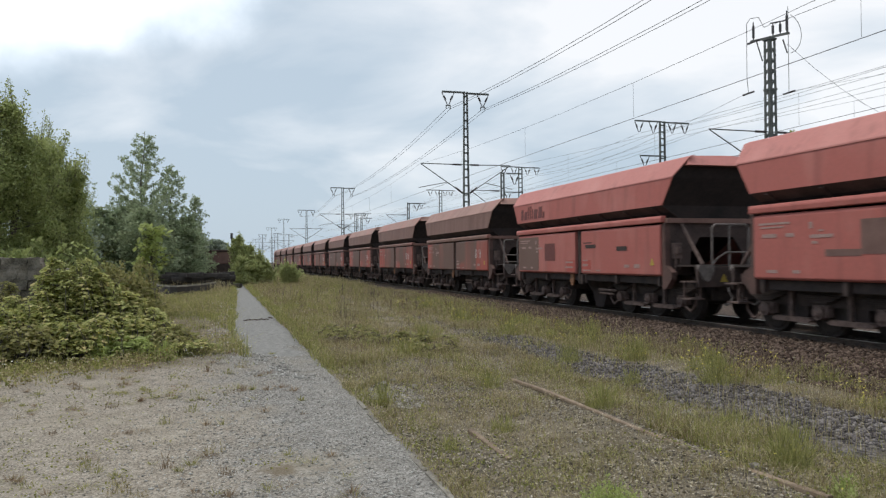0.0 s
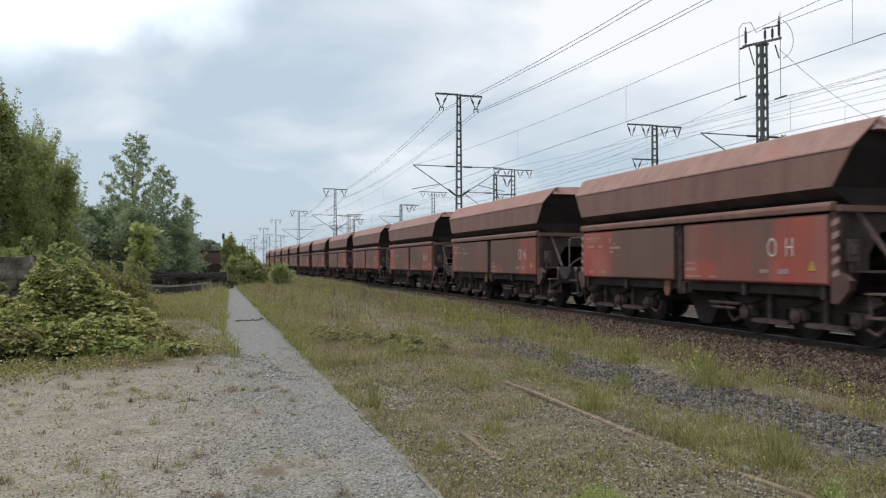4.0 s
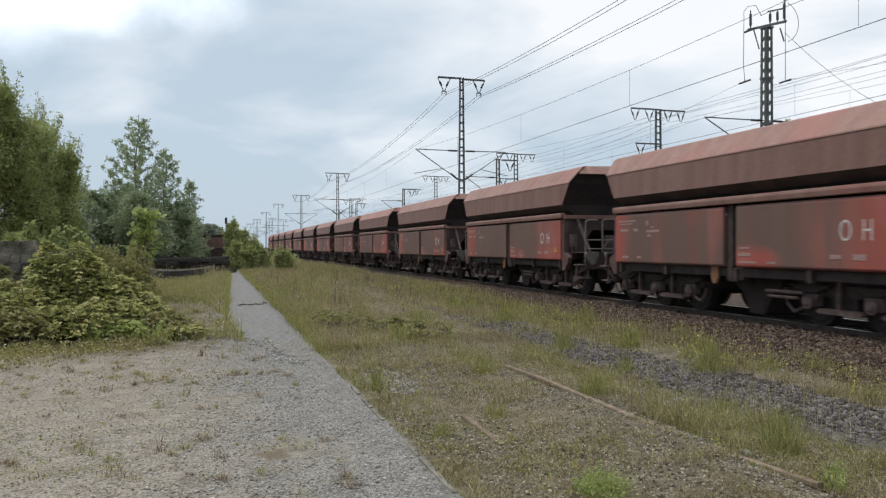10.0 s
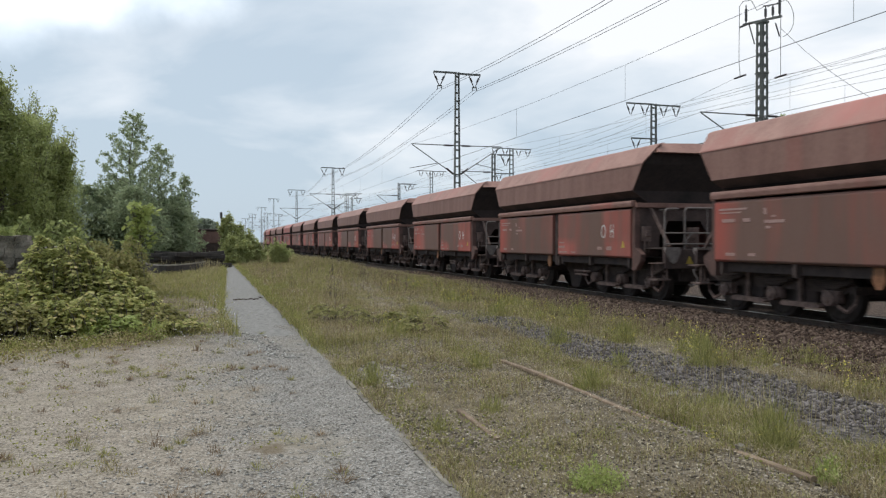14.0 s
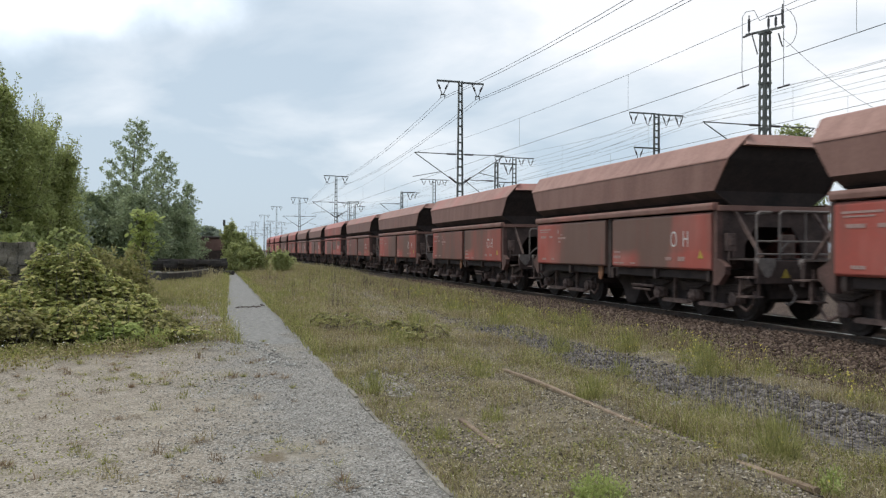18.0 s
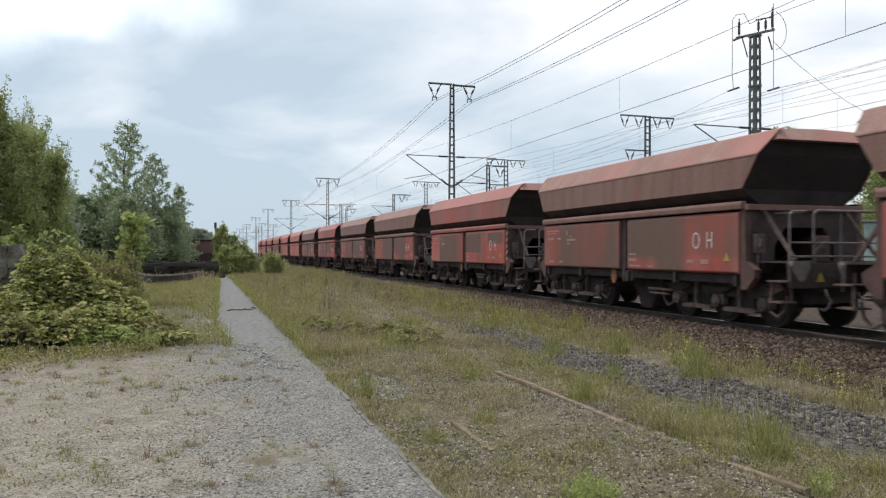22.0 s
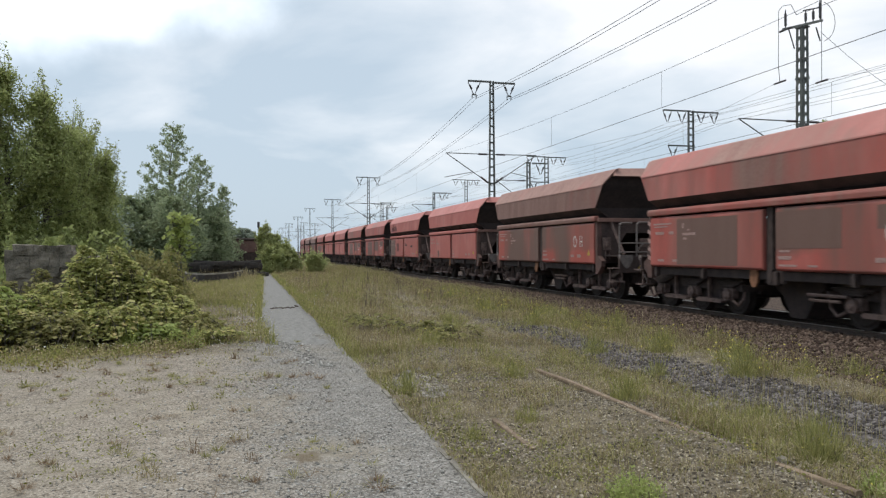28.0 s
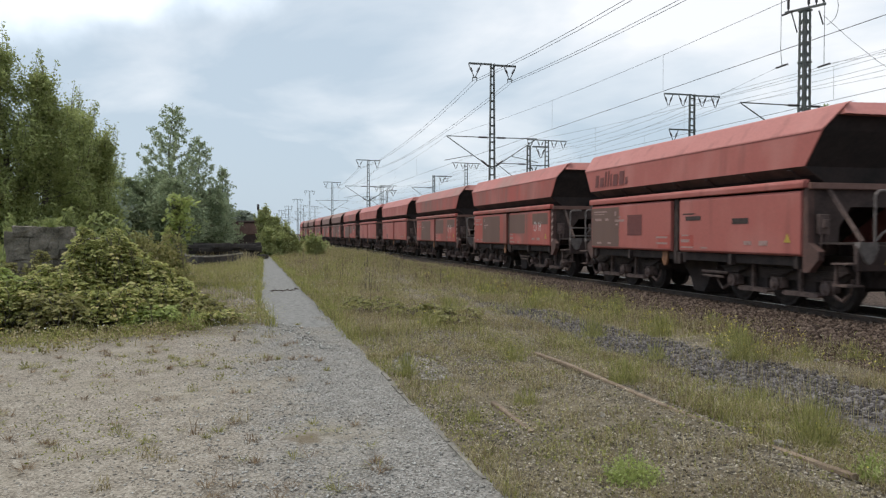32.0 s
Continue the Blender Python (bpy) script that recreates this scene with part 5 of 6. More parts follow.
def build_tree(x, y, h, spread, leaves, size, mat, seed, label, airy=0.5, low=0.12, name="tree", category="tree", lean=0.0, point=0.8, rise=0.5, whips=0):
    """A tapered trunk, limbs that rise outwards, twigs and leaves set along the twigs."""
    r = np.random.RandomState(seed)
    t = new(name)
    z0 = float(ground_height(x, y)) - 0.05
    t.location = (x, y, z0)
    bm = bmesh.new()
    trunk = [Vector((lean * h * (k / 8) ** 2 + 0.03 * h * math.sin(k * 1.3 + seed) * (k / 8), 0.02 * h * math.cos(k + seed) * (k / 8), h * k / 8 * 0.97)) for k in range(9)]
    rad = lambda k: 0.02 * h * (1 - k / 8.6) + 0.006
    for k in range(8):
        tube(bm, trunk[k], trunk[k + 1], rad(k), 7, rad(k + 1))
    part("trunk", bm, BARK, t)
    bm = bmesh.new()
    spots = []
    nl = int(16 + 6 * h)
    for k in range(nl):
        f = low + (0.97 - low) * (k + r.uniform(0, 1)) / nl
        i = min(7, int(f * 8))
        p = trunk[i].lerp(trunk[i + 1], f * 8 - i)
        an = k * 2.4 + r.uniform(-0.5, 0.5)
        # outline: widest low down, narrowing to a ragged top
        reach = spread * (1 - f ** 1.6 * point) * (0.6 + 0.4 * min(1, f / 0.22)) * r.uniform(0.45, 1.15)
        d = Vector((math.cos(an), math.sin(an), r.uniform(0.05, 0.6) + rise * f)).normalized()
        q = p + d * reach
        q.z = min(q.z, h * 1.0)
        tube(bm, p, q, 0.006 * h * (1 - 0.7 * f), 4, 0.004)
        m = max(4, int(reach * 7))
        for j in range(m):
            u = 0.4 + 0.62 * (j + r.uniform(0, 1)) / m
            s = p.lerp(q, u)
            e = s + Vector(r.normal(size=3) * (0.1 + 0.22 * reach)) * (0.7 if airy > 0.6 else 0.8)
            tube(bm, s, e, 0.008, 3, 0.003)
            spots.append((np.array(s), np.array(e), 0.06 + 0.09 * reach))
    top = trunk[-1]
    spots.append((np.array(top) - (0, 0, 0.5), np.array(top) + (0, 0, 0.15), 0.07))
    # upright shoots that feather the outline
    fresh = []
    tops = [e for _, e, _ in spots if e[2] > 0.3 * h]
    for k in range(whips):
        p = tops[r.randint(0, len(tops))]
        out = Vector((p[0], p[1], 0)).normalized()
        q = Vector(p) + Vector((out.x * 0.22 + r.normal() * 0.1, out.y * 0.22 + r.normal() * 0.1, 1.0)) * r.uniform(0.35, 0.95) * (0.4 + 0.09 * h)
        tube(bm, p, q, 0.007, 3, 0.003)
        m = int(14 + 26 * (q - Vector(p)).length)
        fresh.append(np.array(p) + (np.array(q) - np.array(p)) * r.uniform(0, 1.03, (m, 1)) + r.normal(size=(m, 3)) * 0.045)
    part("branchwork", bm, BARK, t)
    k = r.randint(0, len(spots), leaves)
    u = r.uniform(0, 1, (leaves, 1))
    s = np.array([a for a, _, _ in spots])[k]
    e = np.array([b for _, b, _ in spots])[k]
    g = np.array([c for _, _, c in spots])[k][:, None]
    c = s + (e - s) * u ** 0.6 + r.normal(size=(leaves, 3)) * g * (1.2 - airy * 0.5)
    c[:, 2] = np.clip(c[:, 2], 0.05, h * 1.02)
    if fresh:
        c = np.concatenate([c] + fresh)
    soup("crown", leaf_quads(r, c, size, 0.5), 4, mat, t)
    return tagged(t, label, category, "trees and bushes by the lot")


def build_bush(x, y, rx, ry, h, leaves, size, mat, seed, label, name="bush", lumps=9, up=0.2, canes=None):
    """Arching stems from the ground and lumps of leaves round their ends."""
    r = np.random.RandomState(seed)
    b = new(name)
    b.location = (x, y, float(ground_height(x, y)))
    bm = bmesh.new()
    cs, rs = [], []
    for k in range(lumps):
        an, d = r.uniform(0, 6.28), r.uniform(0, 1) ** 0.6
        p = Vector((rx * d * math.cos(an), ry * d * math.sin(an), h * (1 - 0.75 * d * d) * r.uniform(0.45, 0.95)))
        foot = Vector((p.x * 0.6, p.y * 0.6, 0))
        for j in range(3):
            e = p + Vector(r.normal(size=3)) * min(0.3 * h, 0.4)
            e.z = max(0.1, e.z)
            tube(bm, foot, p.lerp(foot, 0.3) + Vector((0, 0, 0.1 * h)), 0.012, 4)
            tube(bm, p.lerp(foot, 0.3) + Vector((0, 0, 0.1 * h)), e, 0.01, 4, 0.004)
        cs.append(p); rs.append((rx + ry + h) / 3 * r.uniform(0.14, 0.34))
    # loose canes that arch out of the mass
    extra = []
    for k in range(lumps if canes is None else canes):
        an = r.uniform(0, 6.28)
        d = Vector((rx * math.cos(an), ry * math.sin(an), 0))
        z1 = h * r.uniform(0.6, 1.12)
        pts = [d * (0.2 + 1.05 * q * r.uniform(0.8, 1.1)) + Vector((0, 0, max(0.05, z1 * 4 * q * (1 - q) * 0.9 + 0.25 * h * q))) for q in (0, 0.25, 0.5, 0.75, 1)]
        for p, q in zip(pts, pts[1:]):
            tube(bm, p, q, 0.008, 4, 0.005)
            extra += [np.array(p.lerp(q, v)) + r.normal(size=3) * 0.05 for v in r.uniform(0, 1, max(8, leaves // (lumps * 24)))]
    part("stalk", bm, BARK, b)
    k = r.randint(0, lumps, leaves)
    v = r.normal(size=(leaves, 3))
    v /= np.linalg.norm(v, axis=1, keepdims=True)
    c = np.array(cs)[k] + v * (np.array(rs)[k] * r.uniform(0.3, 1.25, leaves) ** 0.6)[:, None]
    c = np.concatenate([c, np.array(extra).reshape(-1, 3)])
    c[:, 2] = np.abs(c[:, 2]) + 0.03
    soup("foliage", leaf_quads(r, c, size, up), 4, mat, b)
    return tagged(b, label, "bush", "trees and bushes by the lot")


def build_poplar(x, y, h, spread, seed):
    """A straight leader with limbs that rise in a cone, and leaves in bunches at the twig ends."""
    r = np.random.RandomState(seed)
    t = new("tree")
    t.location = (x, y, float(ground_height(x, y)) - 0.05)
    bm = bmesh.new()
    line = [Vector((0.012 * h * math.sin(1.1 * k + seed), 0.01 * h * math.cos(k + seed), h * k / 10)) for k in range(11)]
    for k in range(10):
        tube(bm, line[k], line[k + 1], 0.012 * h * (1 - k / 10.4) + 0.006, 6, 0.012 * h * (1 - (k + 1) / 10.4) + 0.006)
    part("trunk", bm, BARK, t)
    bm = bmesh.new()
    bunch = [np.array(line[-1])]
    n = int(7.5 * h)
    for k in range(n):
        f = 0.10 + 0.86 * (k + r.uniform(0, 1)) / n
        i = min(9, int(f * 10))
        p = line[i].lerp(line[i + 1], f * 10 - i)
        reach = spread * 1.3 * (1 - f) ** 0.92 * r.uniform(0.65, 1.12) + 0.05
        an = k * 2.4 + r.uniform(-0.4, 0.4)
        d = Vector((math.cos(an), math.sin(an), 0.35 + 0.3 * f))
        bend = p + d * reach * 0.55
        q = bend + Vector((d.x, d.y, d.z + 0.5)) * reach * 0.45
        tube(bm, p, bend, 0.02 * (1 - 0.6 * f), 4, 0.012)
        tube(bm, bend, q, 0.012, 4, 0.004)
        m = max(3, int(reach * 4.8))
        for j in range(m):
            u = 0.22 + 0.78 * (j + r.uniform(0, 1)) / m
            a = p.lerp(bend, u / 0.55) if u < 0.55 else bend.lerp(q, (u - 0.55) / 0.45)
            e = a + Vector((r.normal() * 0.17 + d.x * 0.12, r.normal() * 0.17 + d.y * 0.12, r.uniform(0.05, 0.30) * (1.1 - f)))
            tube(bm, a, e, 0.006, 3, 0.003)
            bunch += [np.array(e), np.array(a.lerp(e, 0.55))]
        bunch.append(np.array(q))
    part("branchwork", bm, BARK, t)
    c = np.repeat(np.array(bunch), 10, axis=0)
    c = c + r.normal(size=c.shape) * 0.075
    soup("crown", leaf_quads(r, c, 0.074, 0.25), 4, LEAFPOPLAR, t)
    return tagged(t, "airy poplar tree with spire top, haze in its grey-green", "tree", "trees and bushes by the lot")


def build_bramble(x, y, rx, ry, h, canes, mat, seed, label):
    """Canes that arch up and out from the root, with leaves of three leaflets in flat tiers."""
    r = np.random.RandomState(seed)
    b = new("bramble_bush")
    b.location = (x, y, float(ground_height(x, y)))
    bm = bmesh.new()
    C, A = [], []
    for k in range(int(canes * 1.35)):
        an, d = r.uniform(0, 6.28), 0.55 * r.uniform(0, 1) ** 0.6
        foot = np.array((rx * d * math.cos(an), ry * d * math.sin(an), 0.0))
        an += r.normal() * 0.7
        way = np.array((math.cos(an) * rx, math.sin(an) * ry, 0)) * r.uniform(0.5, 1.0)
        top = h * r.uniform(0.5, 1.08) * (1 - 0.45 * d)
        q = np.linspace(0, 1, 8)[:, None]
        pts = foot + way * q ** 1.2 + np.array((0, 0, 1)) * top * np.sin(np.pi * (0.04 + 0.80 * q ** 0.75)) + r.normal(size=(8, 3)) * 0.02
        pts[:, 2] = np.maximum(pts[:, 2], 0.02)
        for p, e in zip(pts, pts[1:]):
            tube(bm, p, e, 0.007, 3, 0.006)
        long = np.linalg.norm(np.diff(pts, axis=0), axis=1).sum()
        m = max(6, int(long / 0.055))
        u = np.sort(r.uniform(0.12, 1.0, m)) * 7
        i = np.minimum(6, u.astype(int))
        node = pts[i] + (pts[i + 1] - pts[i]) * (u - i)[:, None]
        side = an + np.where(np.arange(m) % 2, 1.0, -1.0) * r.uniform(0.5, 1.5, m)
        for turn in (-0.95, 0.0, 0.95):
            g = side + turn
            axis = np.stack([np.cos(g), np.sin(g), r.uniform(-0.55, 0.05, m)], -1)
            C.append(node + np.stack([np.cos(side), np.sin(side), 0 * side + 0.15], -1) * 0.05 + axis * 0.05)
            A.append(axis)
    tagged(part("stalk", bm, BARK, b), kind="stuff")
    c, a = np.concatenate(C), np.concatenate(A)
    c[:, 2] = np.abs(c[:, 2]) + 0.02
    a /= np.linalg.norm(a, axis=1, keepdims=True)
    up = np.array((0, 0, 1.0)) + r.normal(size=c.shape) * 0.45
    w = np.cross(up, a)
    w /= np.linalg.norm(w, axis=1, keepdims=True)
    z = (0.044 * r.uniform(0.65, 1.3, len(c)))[:, None]
    soup("foliage", np.stack([c - a * z, c + w * z * 0.62, c + a * z, c - w * z * 0.62], 1).reshape(-1, 3), 4, mat, b)
    return tagged(b, label, "bush", "trees and bushes by the lot")


TREES = "dense green birch tree by the gravel lot"
for k, (x, y, h, sp, n, low) in enumerate(((-5.2, 22.6, 5.9, 1.3, 22000, 0.06), (-6.1, 22.0, 6.5, 1.7, 24000, 0.06), (-7.9, 22.5, 6.2, 2.0, 22000, 0.06), (-4.2, 24.5, 4.5, 0.85, 11000, 0.06),
                                           (-5.3, 26.5, 5.6, 1.9, 16000, 0.05), (-9.6, 21.5, 6.4, 2.0, 16000, 0.05), (-4.75, 24.0, 5.1, 1.0, 14000, 0.05))):
    build_tree(x, y, h, sp, int(n * 1.75), 0.038, LEAFDARK, k + 1, TREES, airy=0.35, low=low, point=0.78, whips=110)
POP = "airy poplar tree with spire top, haze in its grey-green"
for k, (x, y, h, sp, n, point) in enumerate(((-4.1, 45.0, 8.8, 3.3, 15000, 0.97), (-2.75, 46.5, 7.2, 2.4, 10000, 0.95), (-1.5, 48.0, 5.6, 1.2, 6000, 0.9), (-5.9, 44.0, 4.5, 1.6, 14000, 0.7),
                                             (-3.7, 43.0, 4.4, 1.9, 16000, 0.65), (-2.0, 46.0, 4.2, 1.6, 14000, 0.7), (-4.9, 47.0, 5.4, 1.9, 12000, 0.8), (-7.6, 46.0, 5.4, 2.0, 12000, 0.7))):
    # spire tops are open, with leaves in bunches at the twig ends; the low ones are dense
    if point > 0.8:
        build_poplar(x * 1.22, y * 1.22, 1.6 + (h - 1.6) * 1.22, sp * 1.0, k + 10)
    else:
        build_tree(x * 1.22, y * 1.22, 1.6 + (h - 1.6) * 1.22, sp * 1.22, int(n * 1.3), 0.082, LEAFPOPLAR, k + 10, POP, airy=0.5, low=0.03, point=point, rise=0.25, whips=36)
build_tree(-2.06, 25.0, 2.75, 0.85, 380, 0.105, LEAFFRESH, 31, "fresh light green sapling with broad leaves", airy=0.9, low=0.48, point=0.6, name="sapling")
for k, (x, y, h) in enumerate(((-2.6, 66, 3.9), (-3.0, 62, 4.6), (-0.6, 75, 3.7), (0.3, 95, 3.9), (-2.5, 80, 4.5), (0.9, 120, 3.9), (-6, 60, 5), (-9, 50, 5.5), (1.6, 150, 4.2))):
    build_tree(x, y, h, h * 0.4, 7000, 0.13, LEAFFAR, 40 + k, "distant tree with haze put into its leaf colour", airy=0.3, low=0.04, point=0.6)
for k, (x, y, h) in enumerate(((36.0, 33.5, 6.6), (38.5, 35.5, 7.0), (40.5, 37.0, 6.8), (40.0, 32.0, 7.2), (38.5, 30.5, 6.6), (42.0, 39.5, 7.0))):
    build_tree(x, y, h, h * 0.36, 8000, 0.09, LEAFDARK, 160 + k, "low green tree behind the railway line", airy=0.3, low=0.03, point=0.5)
build_tree(31.4, 36.0, 8.7, 1.9, 12000, 0.085, LEAFDARK, 60, "dark green tree behind the railway line", point=0.5)
BR = "sprawling bramble thicket with pale green leaves"
for k, (x, y, rx, ry, h, n, m) in enumerate(((-2.55, 15.5, 0.6, 0.6, 1.75, 80, 0), (-2.0, 15.6, 0.55, 0.7, 1.25, 64, 0), (-3.2, 15.1, 0.7, 0.8, 1.05, 70, 0), (-1.5, 15.2, 0.5, 0.8, 0.85, 56, 0),
                                             (-1.0, 14.8, 0.45, 0.7, 0.5, 44, 2), (-0.55, 14.4, 0.35, 0.5, 0.26, 22, 0), (-3.9, 14.4, 0.65, 0.7, 0.9, 66, 0), (-2.3, 14.2, 0.65, 0.5, 0.75, 60, 0),
                                             (-3.1, 13.9, 0.6, 0.5, 0.6, 54, 2), (-4.6, 14.4, 0.9, 0.9, 1.0, 80, 1), (-5.5, 14.6, 1.0, 1.0, 1.1, 80, 0), (-1.6, 14.1, 0.45, 0.4, 0.42, 36, 1), (-2.5, 17.6, 0.6, 0.7, 0.55, 50, 2), (-4.1, 16.3, 0.6, 0.3, 1.2, 24, 2))):
    build_bramble(x, y, rx, ry, h, n, (LEAFBRAMBLE, LEAFFRESH, LEAFOLIVE)[m], 70 + 3 * k, (BR, "tangle of fresh green brambles and weeds", "olive brown weeds among the brambles")[m])
for k, (x, y, rx, ry, h, n) in enumerate(((2.5, 15.8, 0.55, 0.45, 0.36, 14), (3.15, 15.0, 0.5, 0.4, 0.3, 12), (3.6, 13.3, 0.4, 0.5, 0.28, 12))):
    build_bramble(x, y, rx, ry, h, n, LEAFOLIVE, 150 + k, "low bramble runners arching over the turf")
UG = "dark undergrowth below the trees"
build_bush(-2.85, 22.0, 1.1, 1.4, 1.5, 9000, 0.06, LEAFOLIVE, 81, UG, "undergrowth", 16)
build_bush(-5.0, 20.0, 2.4, 1.4, 1.9, 12000, 0.07, LEAFDARK, 82, UG, "undergrowth", 18)
build_bush(-4.0, 33.0, 1.5, 1.6, 1.5, 7000, 0.06, LEAFOLIVE, 83, "brown-green scrub before the poplars", "scrub", 14)
build_bush(-3.2, 27.5, 0.9, 1.0, 0.7, 5000, 0.05, LEAFOLIVE, 84, "brown-green scrub before the poplars", "scrub", 20)
WB = "light green willow bush at the path's end"
for k, (x, y, sp, h, n) in enumerate(((1.1, 57.0, 0.85, 3.5, 8000), (1.8, 56.5, 0.95, 2.8, 9000), (2.5, 56.0, 0.9, 2.1, 7000), (1.3, 55.5, 0.8, 1.9, 5200), (2.2, 55.0, 0.8, 1.4, 5000), (3.1, 56.0, 0.7, 1.5, 4000), (4.6, 58.0, 0.95, 1.35, 4200), (5.2, 60.0, 0.9, 1.1, 2600))):
    build_tree(x, y, h, sp, int(n * 0.75), 0.066, LEAFWILLOW, 85 + k, WB, airy=0.6, low=0.02, point=0.6, rise=0.6, name="willow_bush", category="bush", whips=44)


def blades(name, label, n, seed, xr, yr, height, width, mat, keep=None, power=1.7, flat=0.5):
    """Loose bent grass blades, thinning with distance."""
    r = np.random.RandomState(seed)
    x = r.uniform(*xr, n)
    y = yr[0] + (yr[1] - yr[0]) * r.uniform(0, 1, n) ** power
    if keep is not None:
        k = keep(x, y, r)
        x, y = x[k], y[k]
    n = len(x)
    z = ground_height(x, y) - 0.01
    h = r.uniform(*height, n) * (0.5 + 0.9 * patch(x, y, 4.0)) * np.where((x > 1.8) & (x < 3.8) & (y < 9.8), 0.62, 1.0) * np.where((x > 3.8) & (x < 5.4) & (y > 7), 0.62, 1.0)
    a = r.uniform(0, 6.28, n)
    w = width * (1 + y / 9) * r.uniform(0.6, 1.4, n)
    bend = r.uniform(0.1, 1.6, n) * h * flat * 1.4
    dx, dy = np.cos(a), np.sin(a)
    base = np.stack([x, y, z], -1)
    side = np.stack([-dy * w, dx * w, 0 * x], -1)
    mid = base + np.stack([dx * bend * 0.35, dy * bend * 0.35, h * 0.65], -1)
    tip = base + np.stack([dx * bend, dy * bend, h], -1)
    V = np.stack([base - side, base + side, mid + side * 0.5, mid - side * 0.5, mid + side * 0.5, tip], 1)
    V = V[:, [0, 1, 2, 3, 4, 5]]
    ob = soup(name, V.reshape(-1, 3), 3, mat)
    return tagged(ob, label, "grass", kind="stuff")


def turf(x, y, r):
    p = np.clip((patch(x, y) - 0.24) * 2.1, 0.16, 1.05)
    p = np.where(y > 11, np.maximum(p, 0.35), p)
    p = np.where((x > 5.05) & (x < 6.25), p * np.clip(0.09 + (y - 11) * 0.05, 0.09, 0.7), p)
    p = np.where((x > 6.4) & (x < 8.0), p * 0.75, p)
    p = np.where((x > 8.0) & (x < 9.3), p * np.where(y > 25, 0.5, 0.12), p)
    p = np.where(x > 9.3, 0.0, p)
    p = np.where((x > 1.9) & (x < 3.7) & (y < 9.5), p * 0.85, p)
    p = np.where((x > 3.42) & (x < 3.82) & (y < 8.3) & ((y > 5.15) | (y < 4.9)), p * 0.05, p)
    p = np.where((x > 2.0) & (x < 2.26) & (y < 6.9) & (y > 5.6), p * 0.2, p)
    p = np.where((x > 3.1) & (x < 3.82) & (y < 7.6) & (y > 5.1), p * 0.4, p)
    p = np.where((x > 3.85) & (x < 5.1) & (y < 9), p * 0.7, p)
    p = np.where(chalk_spot(x, y), p * 0.12, p)
    return p > r.uniform(0, 1.0, len(x))


def green(x, y, r):
    return turf(x, y, r) & (patch(x, y, 2.0) > r.uniform(0.2, 0.9, len(x)))


blades("dry_grass", "dry straw-coloured grass in patches", 330000, 61, (1.5, 9.4), (3.0, 55), (0.03, 0.155), 0.0030, GRASSDRY, turf, 1.9, 0.8)
blades("green_grass", "short green grass and weeds", 190000, 62, (1.5, 9.4), (3.0, 55), (0.03, 0.15), 0.0032, GRASSGREEN, green, 1.9, 0.7)
blades("brown_grass", "short brown withered weeds in the turf", 70000, 78, (1.5, 9.2), (3.0, 50), (0.03, 0.16), 0.0030, BROWNWEED, lambda x, y, r: turf(x, y, r) & (patch(x, y, 17.0) > r.uniform(0.25, 0.9, len(x))), 1.8, 0.7)
blades("tall_grass", "taller straw grass with seed stems", 60000, 65, (1.6, 8.6), (4, 55), (0.10, 0.34), 0.0022, GRASSDRY, lambda x, y, r: turf(x, y, r) & (patch(x, y, 3.0) > 0.45) & ~((x < 3.85) & (y < 9.5) & (r.uniform(0, 1, len(x)) < 0.75)), 1.7, 0.3)
blades("tall_green_grass", "taller yellow-green grass in patches", 50000, 72, (1.6, 8.6), (4, 50), (0.10, 0.30), 0.0024, GRASSGREEN, lambda x, y, r: turf(x, y, r) & (patch(x, y, 8.0) > 0.5) & ~((x < 3.85) & (y < 9.5) & (r.uniform(0, 1, len(x)) < 0.75)), 1.7, 0.35)
blades("verge_grass", "grass on the verge behind the lot", 60000, 63, (-6.0, 0.75), (11.5, 48), (0.04, 0.2), 0.003, GRASSGREEN, lambda x, y, r: (x < np.interp(y, [11, 18, 34, 47], [0.42, 0.28, 0.62, 0.9])) & (patch(x, y, 5.0) + np.where(x > -1.3, (y - 20) * 0.08, (y - 12.5) * 0.35) > r.uniform(0.4, 1.0, len(x))), 1.4)
blades("verge_straw", "dry grass on the verge behind the lot", 40000, 66, (-6.0, 0.75), (11.5, 48), (0.04, 0.22), 0.003, GRASSDRY, lambda x, y, r: (x < np.interp(y, [11, 18, 34, 47], [0.42, 0.28, 0.62, 0.9])) & (patch(x, y, 6.0) + np.where(x > -1.3, (y - 19) * 0.08, (y - 12.5) * 0.3) > r.uniform(0.4, 1.0, len(x))), 1.4)
blades("rank_weeds", "knee-high brown and straw weeds in the far turf", 12000, 73, (1.6, 8.4), (13, 60), (0.18, 0.5), 0.0016, BROWNWEED, lambda x, y, r: (patch(x * 0.7, y * 0.7, 13.0) > r.uniform(0.25, 0.8, len(x))) & ~((x > 3.8) & (x < 6.5) & (y < 22)), 1.5, 0.25)
blades("rank_grass", "knee-high yellow-green grass in the far turf", 9000, 74, (1.6, 8.4), (12, 60), (0.15, 0.4), 0.0018, GRASSGREEN, lambda x, y, r: (patch(x * 0.7, y * 0.7, 15.0) > r.uniform(0.25, 0.8, len(x))) & ~((x > 3.8) & (x < 6.5) & (y < 22)), 1.5, 0.35)
blades("far_grass", "tall grass beside the line far off", 26000, 75, (2.4, 9.4), (48, 150), (0.12, 0.42), 0.0022, GRASSDRY, None, 1.4, 0.35)
blades("far_green_grass", "tall green grass beside the line far off", 12000, 76, (2.4, 9.0), (48, 150), (0.12, 0.4), 0.0022, GRASSGREEN, None, 1.4, 0.35)
